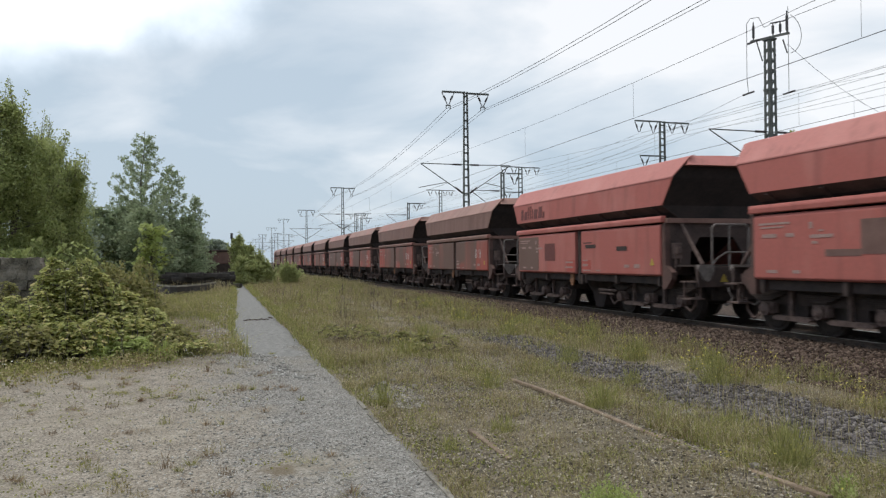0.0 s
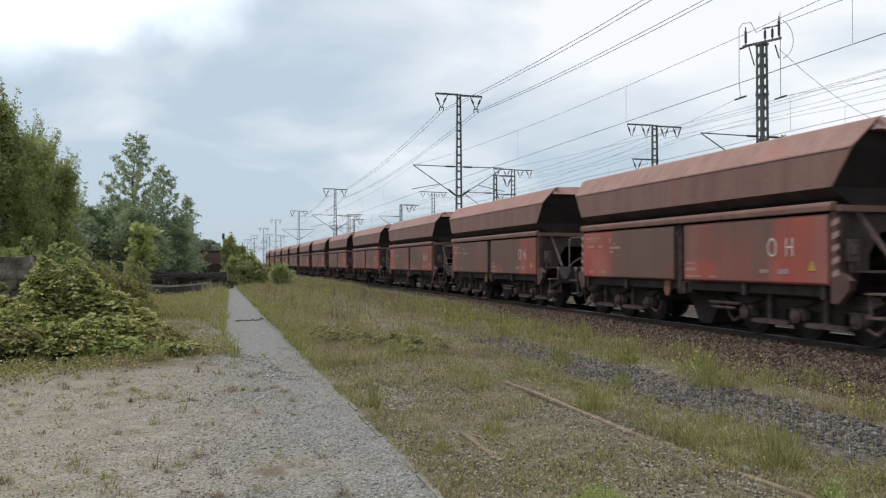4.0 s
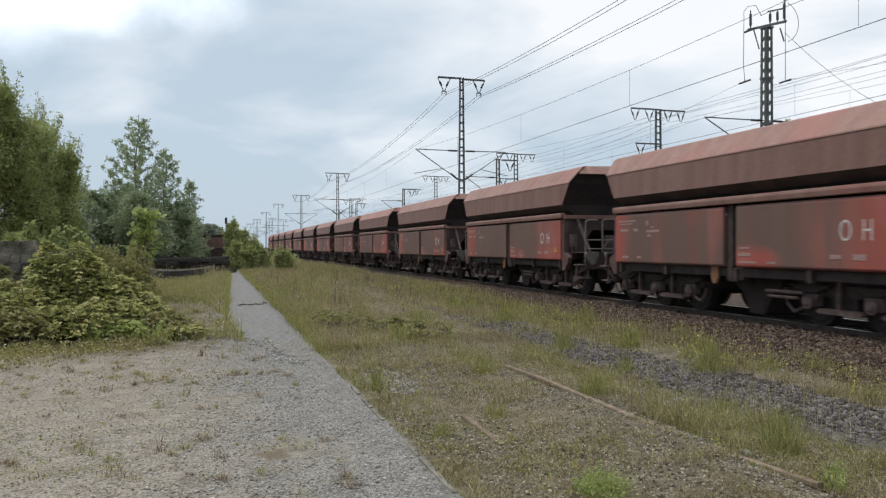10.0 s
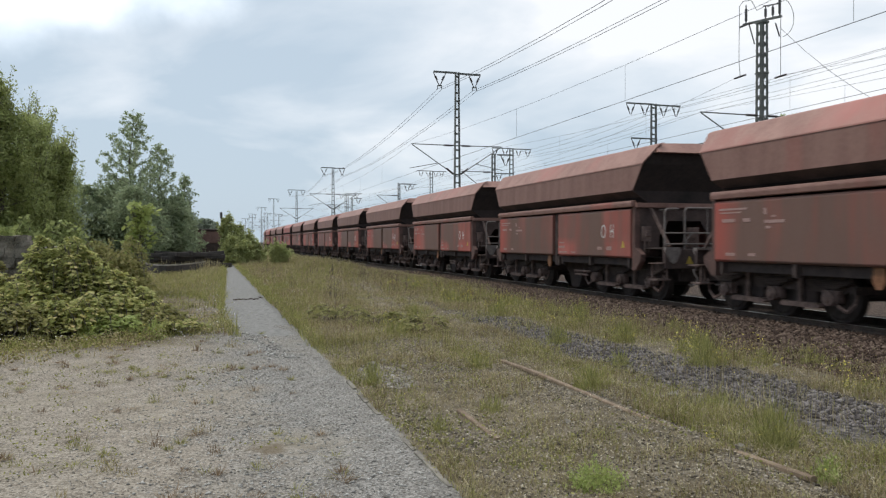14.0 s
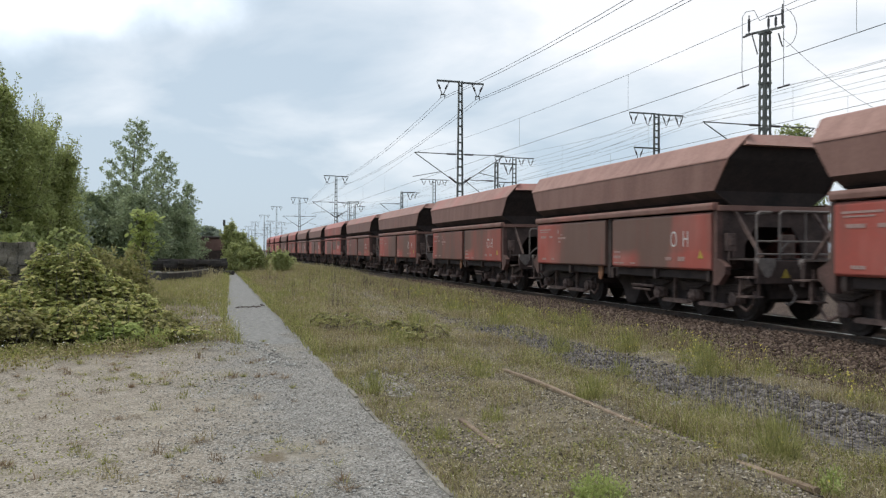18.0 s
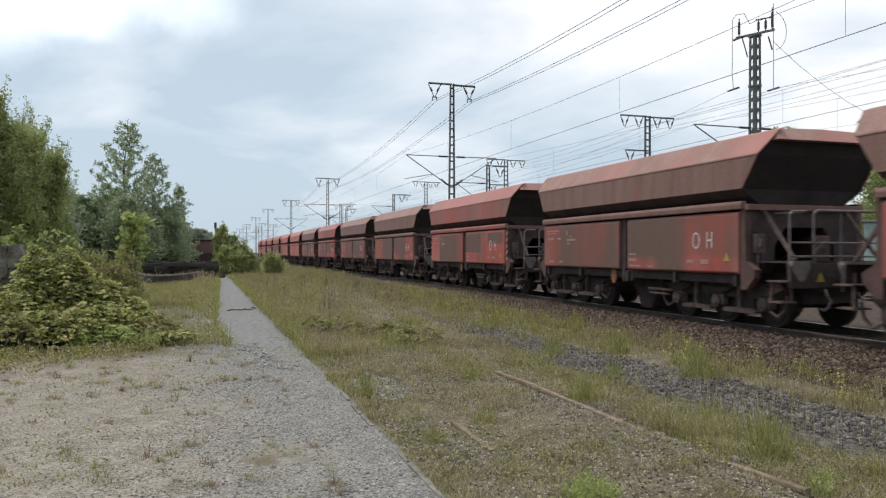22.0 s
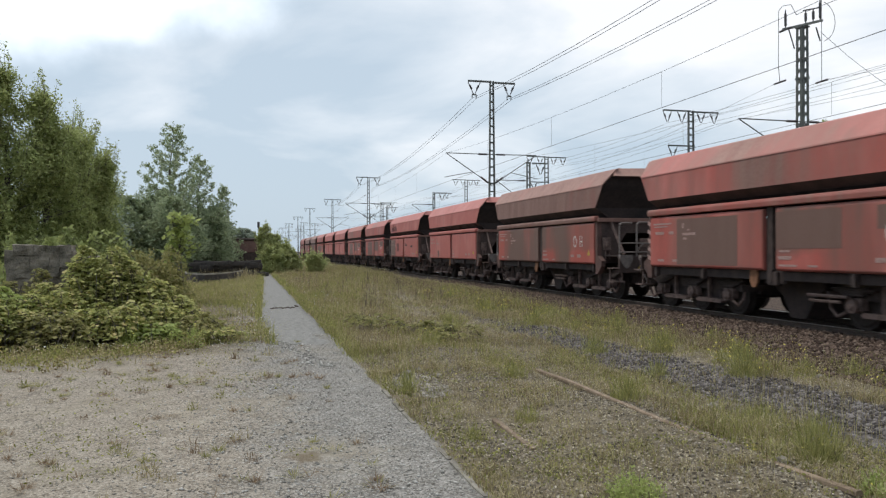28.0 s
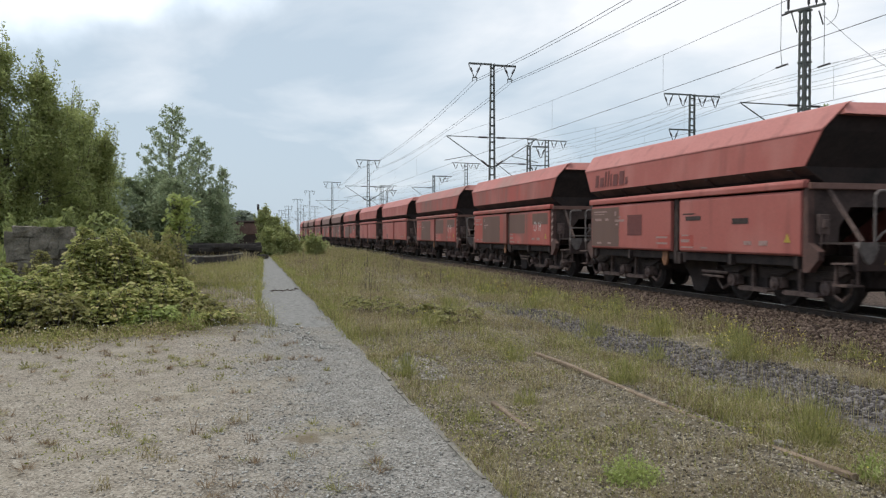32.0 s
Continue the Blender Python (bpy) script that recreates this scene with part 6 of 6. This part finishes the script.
blades("seed_stems", "thin upright seed stems in the turf", 9000, 77, (1.6, 8.2), (4, 20), (0.12, 0.40), 0.0013, GRASSDRY, lambda x, y, r: patch(x, y, 16.0) > r.uniform(0.3, 0.9, len(x)), 1.4, 0.15)
blades("thicket_grass", "ragged grass at the foot of the thicket", 16000, 79, (-6.0, 0.35), (11.6, 16.5), (0.06, 0.26), 0.0026, TUFTGREEN,
       lambda x, y, r: np.abs(y - np.interp(x, [-6, -3, -1.5, -0.4, 0.35], [12.4, 12.7, 13.3, 14.4, 15.2])) < 0.25 + 0.5 * patch(x * 1.5, y * 1.5, 19.0) * r.uniform(0, 1.3, len(x)), 1.0, 0.6)
blades("path_fringe", "green and dry grass hanging over the path edge", 5200, 83, (0.1, 1.0), (13.6, 50), (0.10, 0.34), 0.0024, GRASSGREEN,
       lambda x, y, r: np.abs(x - np.interp(y, [13.6, 14.5, 18, 34, 47, 50], [0.56, 0.36, 0.2, 0.47, 0.72, 0.78]) - 0.1 * np.sin(1.7 * y) * np.sin(0.6 * y)) < 0.13 * r.uniform(0.3, 1, len(x)), 1.1, 0.8)
blades("path_fringe", "green and dry grass hanging over the path edge", 5200, 84, (1.36, 1.75), (11, 50), (0.08, 0.30), 0.0024, GRASSGREEN,
       lambda x, y, r: x - 1.55 - 0.09 * np.sin(1.1 * y) * np.sin(0.37 * y + 1) > -0.1 * r.uniform(0, 1, len(x)), 1.1, 0.8)
blades("edge_grass", "green grass fringing the path", 9000, 81, (1.5, 2.35), (3.2, 13), (0.05, 0.17), 0.0024, GRASSGREEN, lambda x, y, r: (patch(x * 2, y * 2, 23.0) > r.uniform(0.1, 0.9, len(x))) & (r.uniform(1.5, 2.5, len(x)) > x) & ~chalk_spot(x, y), 1.2, 0.6)
blades("edge_straw", "dry grass fringing the path", 8000, 82, (1.5, 2.6), (3.2, 13), (0.04, 0.16), 0.0022, GRASSDRY, lambda x, y, r: (patch(x * 2, y * 2, 25.0) > r.uniform(0.1, 0.9, len(x))) & ~chalk_spot(x, y), 1.2, 0.7)
blades("flat_straw", "flattened dry straw between the old rails", 20000, 83, (2.0, 4.9), (3.2, 10), (0.015, 0.07), 0.0022, GRASSDRY, lambda x, y, r: (patch(x * 1.6, y * 1.6, 27.0) > r.uniform(0.15, 0.85, len(x))) & (np.abs(x - 3.75) > 0.08), 1.3, 1.6)
blades("stack_weeds", "pale dry weeds before the old sleepers", 1500, 80, (-3.8, 0.6), (40.8, 49.6), (0.2, 0.6), 0.0026, GRASSDRY, lambda x, y, r: (patch(x, y, 21.0) > 0.4) & (x < 0.55), 1.0, 0.3)
blades("dry_stalks", "tall brown dead weed stalks", 620, 67, (2.4, 7.2), (17, 44), (0.4, 0.95), 0.003, BARK, lambda x, y, r: patch(x, y, 1.0) > 0.55, 1.0, 0.1)


def ground_weeds():
    """Low broad-leaved weeds, thick in patches."""
    r = np.random.RandomState(68)
    for name, label, n, xr, yr, size, mat, lo in (("low_weeds", "low broad-leaved green weeds in the turf", 60000, (1.5, 8.2), (3.2, 40), 0.011, GRASSGREEN, 0.6),
                                                  ("lot_weeds", "small weeds dotted over the gravel lot", 16000, (-5.5, 0.5), (3.8, 13.5), 0.012, GRASSGREEN, 0.74)):
        x, y = r.uniform(*xr, n), yr[0] + (yr[1] - yr[0]) * r.uniform(0, 1, n) ** 1.7
        p = patch(x * 1.7, y * 1.7, 7.0)
        k = (p > lo) & ~((x > 4.9) & (x < 6.3))
        x, y = x[k], y[k]
        c = np.stack([x, y, ground_height(x, y) + r.uniform(0.005, 0.06, len(x))], -1)
        tagged(soup(name, leaf_quads(r, c, size, 0.3) if name == "lot_weeds" else leaf_quads(r, c, size * 1.2, 0.3), 4, mat), label, "weeds", kind="stuff")
    for name, label, n, xr, yr, mat in (("white_flowers", "tiny white flowers along the verge", 240, (-3.6, -0.3), (12.2, 14.0), FLOWERWHITE), ("white_flowers", "tiny white flowers along the path edge", 520, (1.6, 2.8), (16, 40), FLOWERWHITE), ("white_flowers", "tiny pale flowers in the verge beside the path", 260, (-0.3, 0.55), (13.6, 30), FLOWERWHITE),
                                        ("pale_seed_heads", "pale seed heads standing in the far turf", 2600, (1.7, 8.2), (9, 42), STRAW),
                                        ("yellow_flowers", "small yellow flowers in the weeds by the track", 450, (6.2, 8.4), (6, 34), FLOWERHEAD),
                                        ("yellow_flowers", "small yellow flowers scattered in the turf", 900, (1.7, 8.2), (4, 24), FLOWER)):
        x, y = r.uniform(*xr, n), r.uniform(*yr, n)
        k = patch(x * 2, y * 2, 9.0) > 0.5
        x, y = x[k], y[k]
        c = np.stack([x, y, ground_height(x, y) + r.uniform(0.05, 0.22, len(x))], -1)
        tagged(soup(name, leaf_quads(r, c, 0.008 if mat == FLOWER else 0.015, 0.6), 4, mat), label, "flowers", kind="stuff")


ground_weeds()


def litter():
    """Dead straw and leaf bits lying flat among the turf."""
    r = np.random.RandomState(90)
    n = 80000
    x, y = r.uniform(1.55, 8.4, n), 3.0 + 27 * r.uniform(0, 1, n) ** 1.8
    k = ~((x > 4.9) & (x < 6.2) & (y < 15)) & (np.abs(x - 3.785) > 0.05)
    x, y = x[k], y[k]
    c = np.stack([x, y, ground_height(x, y) + r.uniform(0.008, 0.035, len(x))], -1)
    tagged(soup("straw_litter", leaf_quads(r, c, 0.011, 0.7), 4, STRAW), "dead straw bits lying in the turf", "litter", kind="stuff")


litter()


def lot_tufts():
    """Small dry and green tufts dotted over the lot."""
    r = np.random.RandomState(69)
    V1, V2 = [], []
    for k in range(520):
        x, y = r.uniform(-4.5, 0.9), 4.0 + 10.5 * r.uniform(0, 1) ** 1.3
        if patch(np.array([x * 1.3]), np.array([y * 1.3]), 3.0)[0] < 0.40:
            continue
        n = r.randint(10, 46)
        a, d = r.uniform(0, 6.28, n), r.uniform(0.02, 0.11, n) * r.uniform(0.5, 1.3)
        b = np.stack([x + np.cos(a) * d * 0.6, y + np.sin(a) * d * 0.6, 0 * a - 0.01], -1)
        t = b + np.stack([np.cos(a) * d, np.sin(a) * d, r.uniform(0.01, 0.075, n) * r.uniform(0.4, 1.1)], -1)
        w = np.stack([-np.sin(a), np.cos(a), 0 * a], -1) * (0.0022 * (1 + y / 9))
        (V1 if k % 2 else V2).append(np.stack([b - w, b + w, t], 1).reshape(-1, 3))
    tagged(soup("lot_tufts", np.concatenate(V1), 3, LEAFOLIVE), "small green tufts dotted over the lot", "weeds", kind="stuff")
    tagged(soup("lot_straw", np.concatenate(V2), 3, BROWNWEED), "small brown tufts dotted over the lot", "weeds", kind="stuff")


lot_tufts()


def verge_weeds():
    """Rank weeds where the lot meets the thicket."""
    r = np.random.RandomState(71)
    for name, label, mat, n in (("verge_weeds", "rank green weeds at the foot of the thicket", GRASSGREEN, 80), ("verge_dry_weeds", "dry weeds at the foot of the thicket", GRASSDRY, 200)):
        V = []
        for k in range(n):
            x = r.uniform(-6.0, 0.3)
            y = np.interp(x, [-6, -3, -1.5, 0.3], [12.0, 12.3, 12.9, 14.6]) + r.normal() * 0.55 + (r.uniform(0, 3) if x > -0.9 else 0)
            m = r.randint(10, 40)
            c = np.stack([x + r.normal(size=m) * 0.09, y + r.normal(size=m) * 0.09, r.uniform(0.01, 0.24, m) * r.uniform(0.4, 1.0)], -1)
            V.append(leaf_quads(r, c, 0.021, 0.3))
        tagged(soup(name, np.concatenate(V), 4, mat), label, "weeds", kind="stuff")


verge_weeds()


def build_tuft(x, y, h, rad, n, mat, seed, label, flowers=0, name="grass_tuft"):
    """A bunch of stems that fan out from one root."""
    r = np.random.RandomState(seed)
    t = new(name)
    t.location = (x, y, float(ground_height(x, y)) - 0.01)
    a, d = r.uniform(0, 6.28, n), rad * r.uniform(0, 1, n) ** 0.7
    hh = h * r.uniform(0.25, 1.15, n) * (1 - 0.5 * (d / rad) ** 2)
    base = np.stack([np.cos(a) * d * 0.8, np.sin(a) * d * 0.8, 0 * a], -1)
    tip = base + np.stack([r.normal(size=n) * 0.16 * h, r.normal(size=n) * 0.16 * h, hh], -1)
    mid = (base + tip) / 2 + np.stack([-np.cos(a) * d * 0.1, -np.sin(a) * d * 0.1, hh * 0.08], -1)
    w = r.uniform(0.0012, 0.0028, n)[:, None] * (1 + y / 7)
    b = r.uniform(0, 6.28, n)
    side = np.stack([np.cos(b), np.sin(b), 0 * b], -1) * w
    V = np.stack([base - side, base + side, mid + side, mid - side, mid + side, tip], 1).reshape(-1, 3)
    tagged(soup("stalk", V, 3, mat, t), kind="stuff")
    if mat == LEAFFRESH and name != "lot_tuft":
        u = r.uniform(0.15, 1.0, (n * 4, 1))
        k = r.randint(0, n, n * 4)
        c = base[k] + (tip[k] - base[k]) * u + r.normal(size=(n * 4, 3)) * 0.014
        soup("foliage", leaf_quads(r, c, 0.009 * (1 + y / 14), 0.4), 4, mat, t)
    if flowers:
        k = r.randint(0, n, flowers)
        c = tip[k] + r.normal(size=(flowers, 3)) * 0.02
        soup("blossom", leaf_quads(r, c, 0.0085 * (1 + y / 14), 0.5), 4, FLOWER, t, "small yellow flower heads")
    return tagged(t, label, "plant", "single tufts in the turf")


TG, TF = "green-yellow grass tuft standing in the ballast", "yellow flowering weed tuft beside the track"
for k, (x, y, h, rad, n, f) in enumerate(((4.15, 4.95, 0.42, 0.24, 420, 10), (6.05, 8.5, 0.42, 0.36, 420, 60), (6.4, 11.1, 0.42, 0.3, 300, 80), (3.9, 7.5, 0.3, 0.25, 300, 0), (1.75, 8.6, 0.32, 0.18, 150, 0), (2.45, 4.6, 0.2, 0.24, 200, 0),
                                          (4.1, 15.6, 0.4, 0.5, 300, 0), (6.15, 19.7, 0.5, 0.4, 260, 60), (7.0, 10.0, 0.35, 0.3, 220, 20), (5.3, 11.3, 0.35, 0.3, 240, 0), (2.99, 12.9, 0.35, 0.5, 320, 30), (7.1, 14.0, 0.4, 0.35, 240, 40),
                                          (3.95, 4.2, 0.22, 0.12, 90, 0), (5.1, 9.0, 0.25, 0.2, 180, 0), (3.3, 9.4, 0.25, 0.25, 200, 8), (2.6, 7.0, 0.2, 0.2, 160, 0), (7.6, 8.4, 0.3, 0.3, 180, 25), (5.9, 15.5, 0.4, 0.35, 220, 40), (4.7, 6.4, 0.2, 0.25, 200, 0), (1.85, 6.3, 0.15, 0.15, 120, 0),
                                          (2.1, 25.0, 0.4, 0.4, 220, 0), (7.9, 12.0, 0.3, 0.25, 150, 20), (6.9, 17.5, 0.4, 0.4, 220, 40), (8.1, 16.0, 0.35, 0.3, 160, 30), (3.79, 5.23, 0.1, 0.05, 16, 14))):
    build_tuft(x, y, h, rad, n, LEAFFRESH if k in (5, 12) else TUFTGREEN, 100 + k, TF if f > 15 else TG, f)

# single tufts on the lot
rl = random.Random(31)
for k, (x, y) in enumerate(((-1.51, 8.06), (-0.94, 10.5), (-0.45, 10.7), (0.12, 9.9), (-0.56, 8.3), (-0.06, 6.85), (-0.43, 6.48), (-1.0, 6.7), (-0.54, 5.67), (0.24, 10.1), (-1.38, 6.27), (-2.05, 9.0), (0.03, 6.18), (-0.31, 8.9), (-0.69, 5.85),
                            (-1.8, 10.9), (-2.6, 10.2), (-2.3, 7.6), (-1.2, 9.4), (0.1, 11.7), (0.3, 12.4), (-0.2, 12.0), (-1.75, 5.6), (-0.9, 5.2))):
    build_tuft(x, y, rl.uniform(0.06, 0.15), rl.uniform(0.09, 0.17), rl.randint(30, 60), (BROWNWEED, LEAFOLIVE, GRASSDRY)[k % 3], 300 + k, ("brown dry weed tuft on the gravel lot", "low olive weed tuft on the gravel lot", "straw-coloured grass tuft on the gravel lot")[k % 3], 0, "lot_tuft")

# the row of weeds between the grey strip and the shoulder
rt = random.Random(77)
for k in range(46):
    y = 5.5 + 24 * (k / 46) ** 1.2 + rt.uniform(-0.3, 0.3)
    x = 6.95 + rt.uniform(-0.55, 0.7)
    build_tuft(x, y, rt.uniform(0.14, 0.34), rt.uniform(0.16, 0.42), rt.randint(60, 150), (TUFTGREEN, TUFTGREEN, BROWNWEED)[k % 3], 200 + k, TF if k % 3 else TG, rt.choice((0, 16, 40)) if k % 3 == 0 else rt.randint(16, 50))

GR = "yellow flowering goldenrod at the thicket's edge"
for k, (x, y, h) in enumerate(((-4.15, 13.2, 0.75), (-3.85, 13.0, 0.5), (-4.4, 13.3, 0.6), (-4.0, 12.8, 0.35), (-1.9, 13.7, 0.55), (-0.9, 13.6, 0.4))):
    build_tuft(x, y, h, 0.2, 90, LEAFFRESH, 140 + k, GR, 160 if k < 4 else 30, "goldenrod")

# ---- wall, timber and far things by the lot ----
def build_lot_things():
    w = new("ruined_wall")
    rr = random.Random(3)
    bm = boxes((-4.7, -3.45, 17.08, 17.40, -0.05, 1.62))
    bmesh.ops.subdivide_edges(bm, edges=bm.edges[:], cuts=6, use_grid_fill=True)
    for v in bm.verts:
        v.co += noise.noise_vector(v.co * 5) * 0.05
    part("wall_core", bm, RUIN, w)
    for j in range(8):
        x = -4.6 + rr.uniform(0, 0.1)
        while x < -3.35 + 0.17 * (7 - j) - (0.25 if j == 7 else 0):
            l = rr.uniform(0.18, 0.42)
            if j < 7 or rr.random() < 0.6:
                bm = boxes((x, x + l - 0.012, 17.0 + rr.uniform(0, 0.09), 17.42, -0.05 + 0.225 * j, 0.17 + 0.225 * j + rr.uniform(-0.03, 0.0)))
                bmesh.ops.subdivide_edges(bm, edges=bm.edges[:], cuts=2, use_grid_fill=True)
                for v in bm.verts:
                    v.co += noise.noise_vector(v.co * 6) * 0.04
                part("wall_block", bm, RUIN, w)
            x += l
    tagged(w, "ruined concrete wall stub behind brambles", "wall")
    for k in range(24):
        x, y, z = -2.4 + rr.uniform(0, 2.7) * (1 - 0.09 * (k // 6)), 50.0 + rr.uniform(-0.4, 1.5), 0.10 + 0.245 * (k // 6)
        bm = boxes((-1.3, 1.3, -0.13, 0.13, -0.12, 0.12), bevel=0.02)
        o = part("timber_sleeper", bm, OLDWOOD)
        o.matrix_basis = pose(x, y, z, 0, rr.uniform(-5, 5), rr.uniform(-24, 24))
        tagged(o, "tarred old timber sleeper in a loose stack", "sleeper", "stack of old sleepers")
    bm = bmesh.new()
    pts = [(-3.9 + 0.36 * k, 40.2 + 0.32 * (k - 5) ** 2 * (1.0 if k < 5 else 0.9)) for k in range(11)]
    for (xa, ya), (xb, yb) in zip(pts, pts[1:]):
        v = [bm.verts.new(p) for p in ((xa, ya, -0.05), (xb, yb, -0.05), (xb, yb, 0.42), (xa, ya, 0.42), (xa, ya + 0.25, 0.42), (xb, yb + 0.25, 0.42), (xb, yb + 0.25, -0.05), (xa, ya + 0.25, -0.05))]
        bm.faces.new(v[:4]); bm.faces.new((v[3], v[2], v[5], v[4])); bm.faces.new((v[4], v[5], v[6], v[7]))
    kerb = tagged(part("curved_kerb", bm, OLDWOOD), "low curved dark kerb with a pale top", "kerb")
    bm = bmesh.new()
    for (xa, ya), (xb, yb) in zip(pts, pts[1:]):
        lo = [bm.verts.new(p) for p in ((xa, ya - 0.04, 0.424), (xb, yb - 0.04, 0.424), (xb, yb + 0.3, 0.424), (xa, ya + 0.3, 0.424))]
        hi = [bm.verts.new(v.co + Vector((0, 0, 0.06))) for v in lo]
        bm.faces.new(hi); bm.faces.new(lo[::-1])
        for k in range(4):
            bm.faces.new((lo[k], lo[(k + 1) % 4], hi[(k + 1) % 4], hi[k]))
    part("kerb_top", bm, CONCRETE, kerb, "pale worn concrete top")
    g = new("goods_wagon")
    part("body", boxes((-1.2, 0.9, 62, 70, 1.5, 2.45), bevel=0.05), SOLIDRED, g)
    part("roof", boxes((-1.3, 1.0, 61.9, 70.1, 2.45, 2.6), bevel=0.05), UNDER, g)
    part("underframe", boxes((-1.1, 0.8, 62, 70, 0.6, 1.5)), UNDER, g)
    for y in (63.5, 68.5):
        bm = bmesh.new()
        tube(bm, (-1.0, y, 0.45), (0.7, y, 0.45), 0.45, 16)
        part("wheelset", bm, WHEEL, g)
    tagged(g, "parked rust-red goods wagon far off", "railway wagon")
    s = new("signal_post")
    part("post", tubes([(0.9, 72, 0), (0.9, 72, 3.8)], 0.05), STEELGREY, s)
    part("signal_head", boxes((0.79, 1.01, 71.9, 72.1, 3.72, 4.25), bevel=0.03), INSUL, s)
    tagged(s, "railway signal on a grey post", "signal")
    for x, y, h in ((3.4, 58, 1.25), (3.9, 66, 1.1)):
        p = new("marker_post")
        part("post", tubes([(x, y, -0.05), (x, y, h)], 0.05), STEELGREY, p)
        part("plate", boxes((x - 0.12, x + 0.12, y - 0.08, y - 0.05, h - 0.35, h)), WHITE, p, "white marker plate")
        tagged(p, "white marker post beside the line", "marker post", "marker posts")


build_lot_things()


def build_hut():
    """A boarded hut beyond the tracks, seen through the gaps between the wagons."""
    h = new("trackside_hut")
    h.matrix_basis = pose(30.0, 29.3, float(ground_height(30.0, 29.3)), 0, 0, -45.7)
    part("core", boxes((0.03, 3.17, 0.03, 2.2, 0.0, 3.2)), MINT, h)
    for k in range(11):
        part("board", boxes((0.0, 3.2, 0.0, 0.035, 0.02 + 0.29 * k, 0.295 + 0.29 * k), bevel=0.006), MINT, h)
    for x in (-0.02, 3.06):
        part("corner_trim", boxes((x, x + 0.16, -0.025, 0.02, 0.0, 3.21)), MINT, h)
    part("roof", boxes((-0.15, 3.35, -0.18, 2.4, 3.215, 3.30), bevel=0.01), STEELGREY, h)
    tagged(h, "pale mint-green boarded hut beyond the tracks", "hut")


build_hut()

# ---- movement ----
# seconds and metres that the train has rolled towards the viewer
ROLLED = ((0, 0.02), (2, 21.6), (4, 43.2), (6, 64.7), (8, 86.2), (10, 107.6), (12, 128.8), (14, 149.6), (16, 170.2), (18, 190.4), (20, 210.1), (22, 229.2), (24, 247.7), (26, 265.6), (28, 283.3), (30, 300.4), (32, 317.4))


def motions():
    times = [k / FPS for k in range(0, 961, 2)]
    rolled = np.interp(times, *zip(*ROLLED))
    spots = list(range(0, 33))
    for i, o in WAGONS:
        rows = []
        for t, d in zip(spots, np.interp(spots, *zip(*ROLLED))):
            x, y, turn = on_line(16.43 + HALF_DOOR + WAGON_PITCH * i - float(d))
            rows.append((t, pose(x, y, BODY_Z, 0, 0, turn)))
        walk(o, rows)
        for b in o.children:
            for w in b.children:
                if w.name.startswith("wheelset"):
                    y = w.location.y
                    walk(w, [(t, pose(0, y, 0.46, math.degrees(r / 0.46) % 360)) for t, r in zip(times, rolled)])


motions()
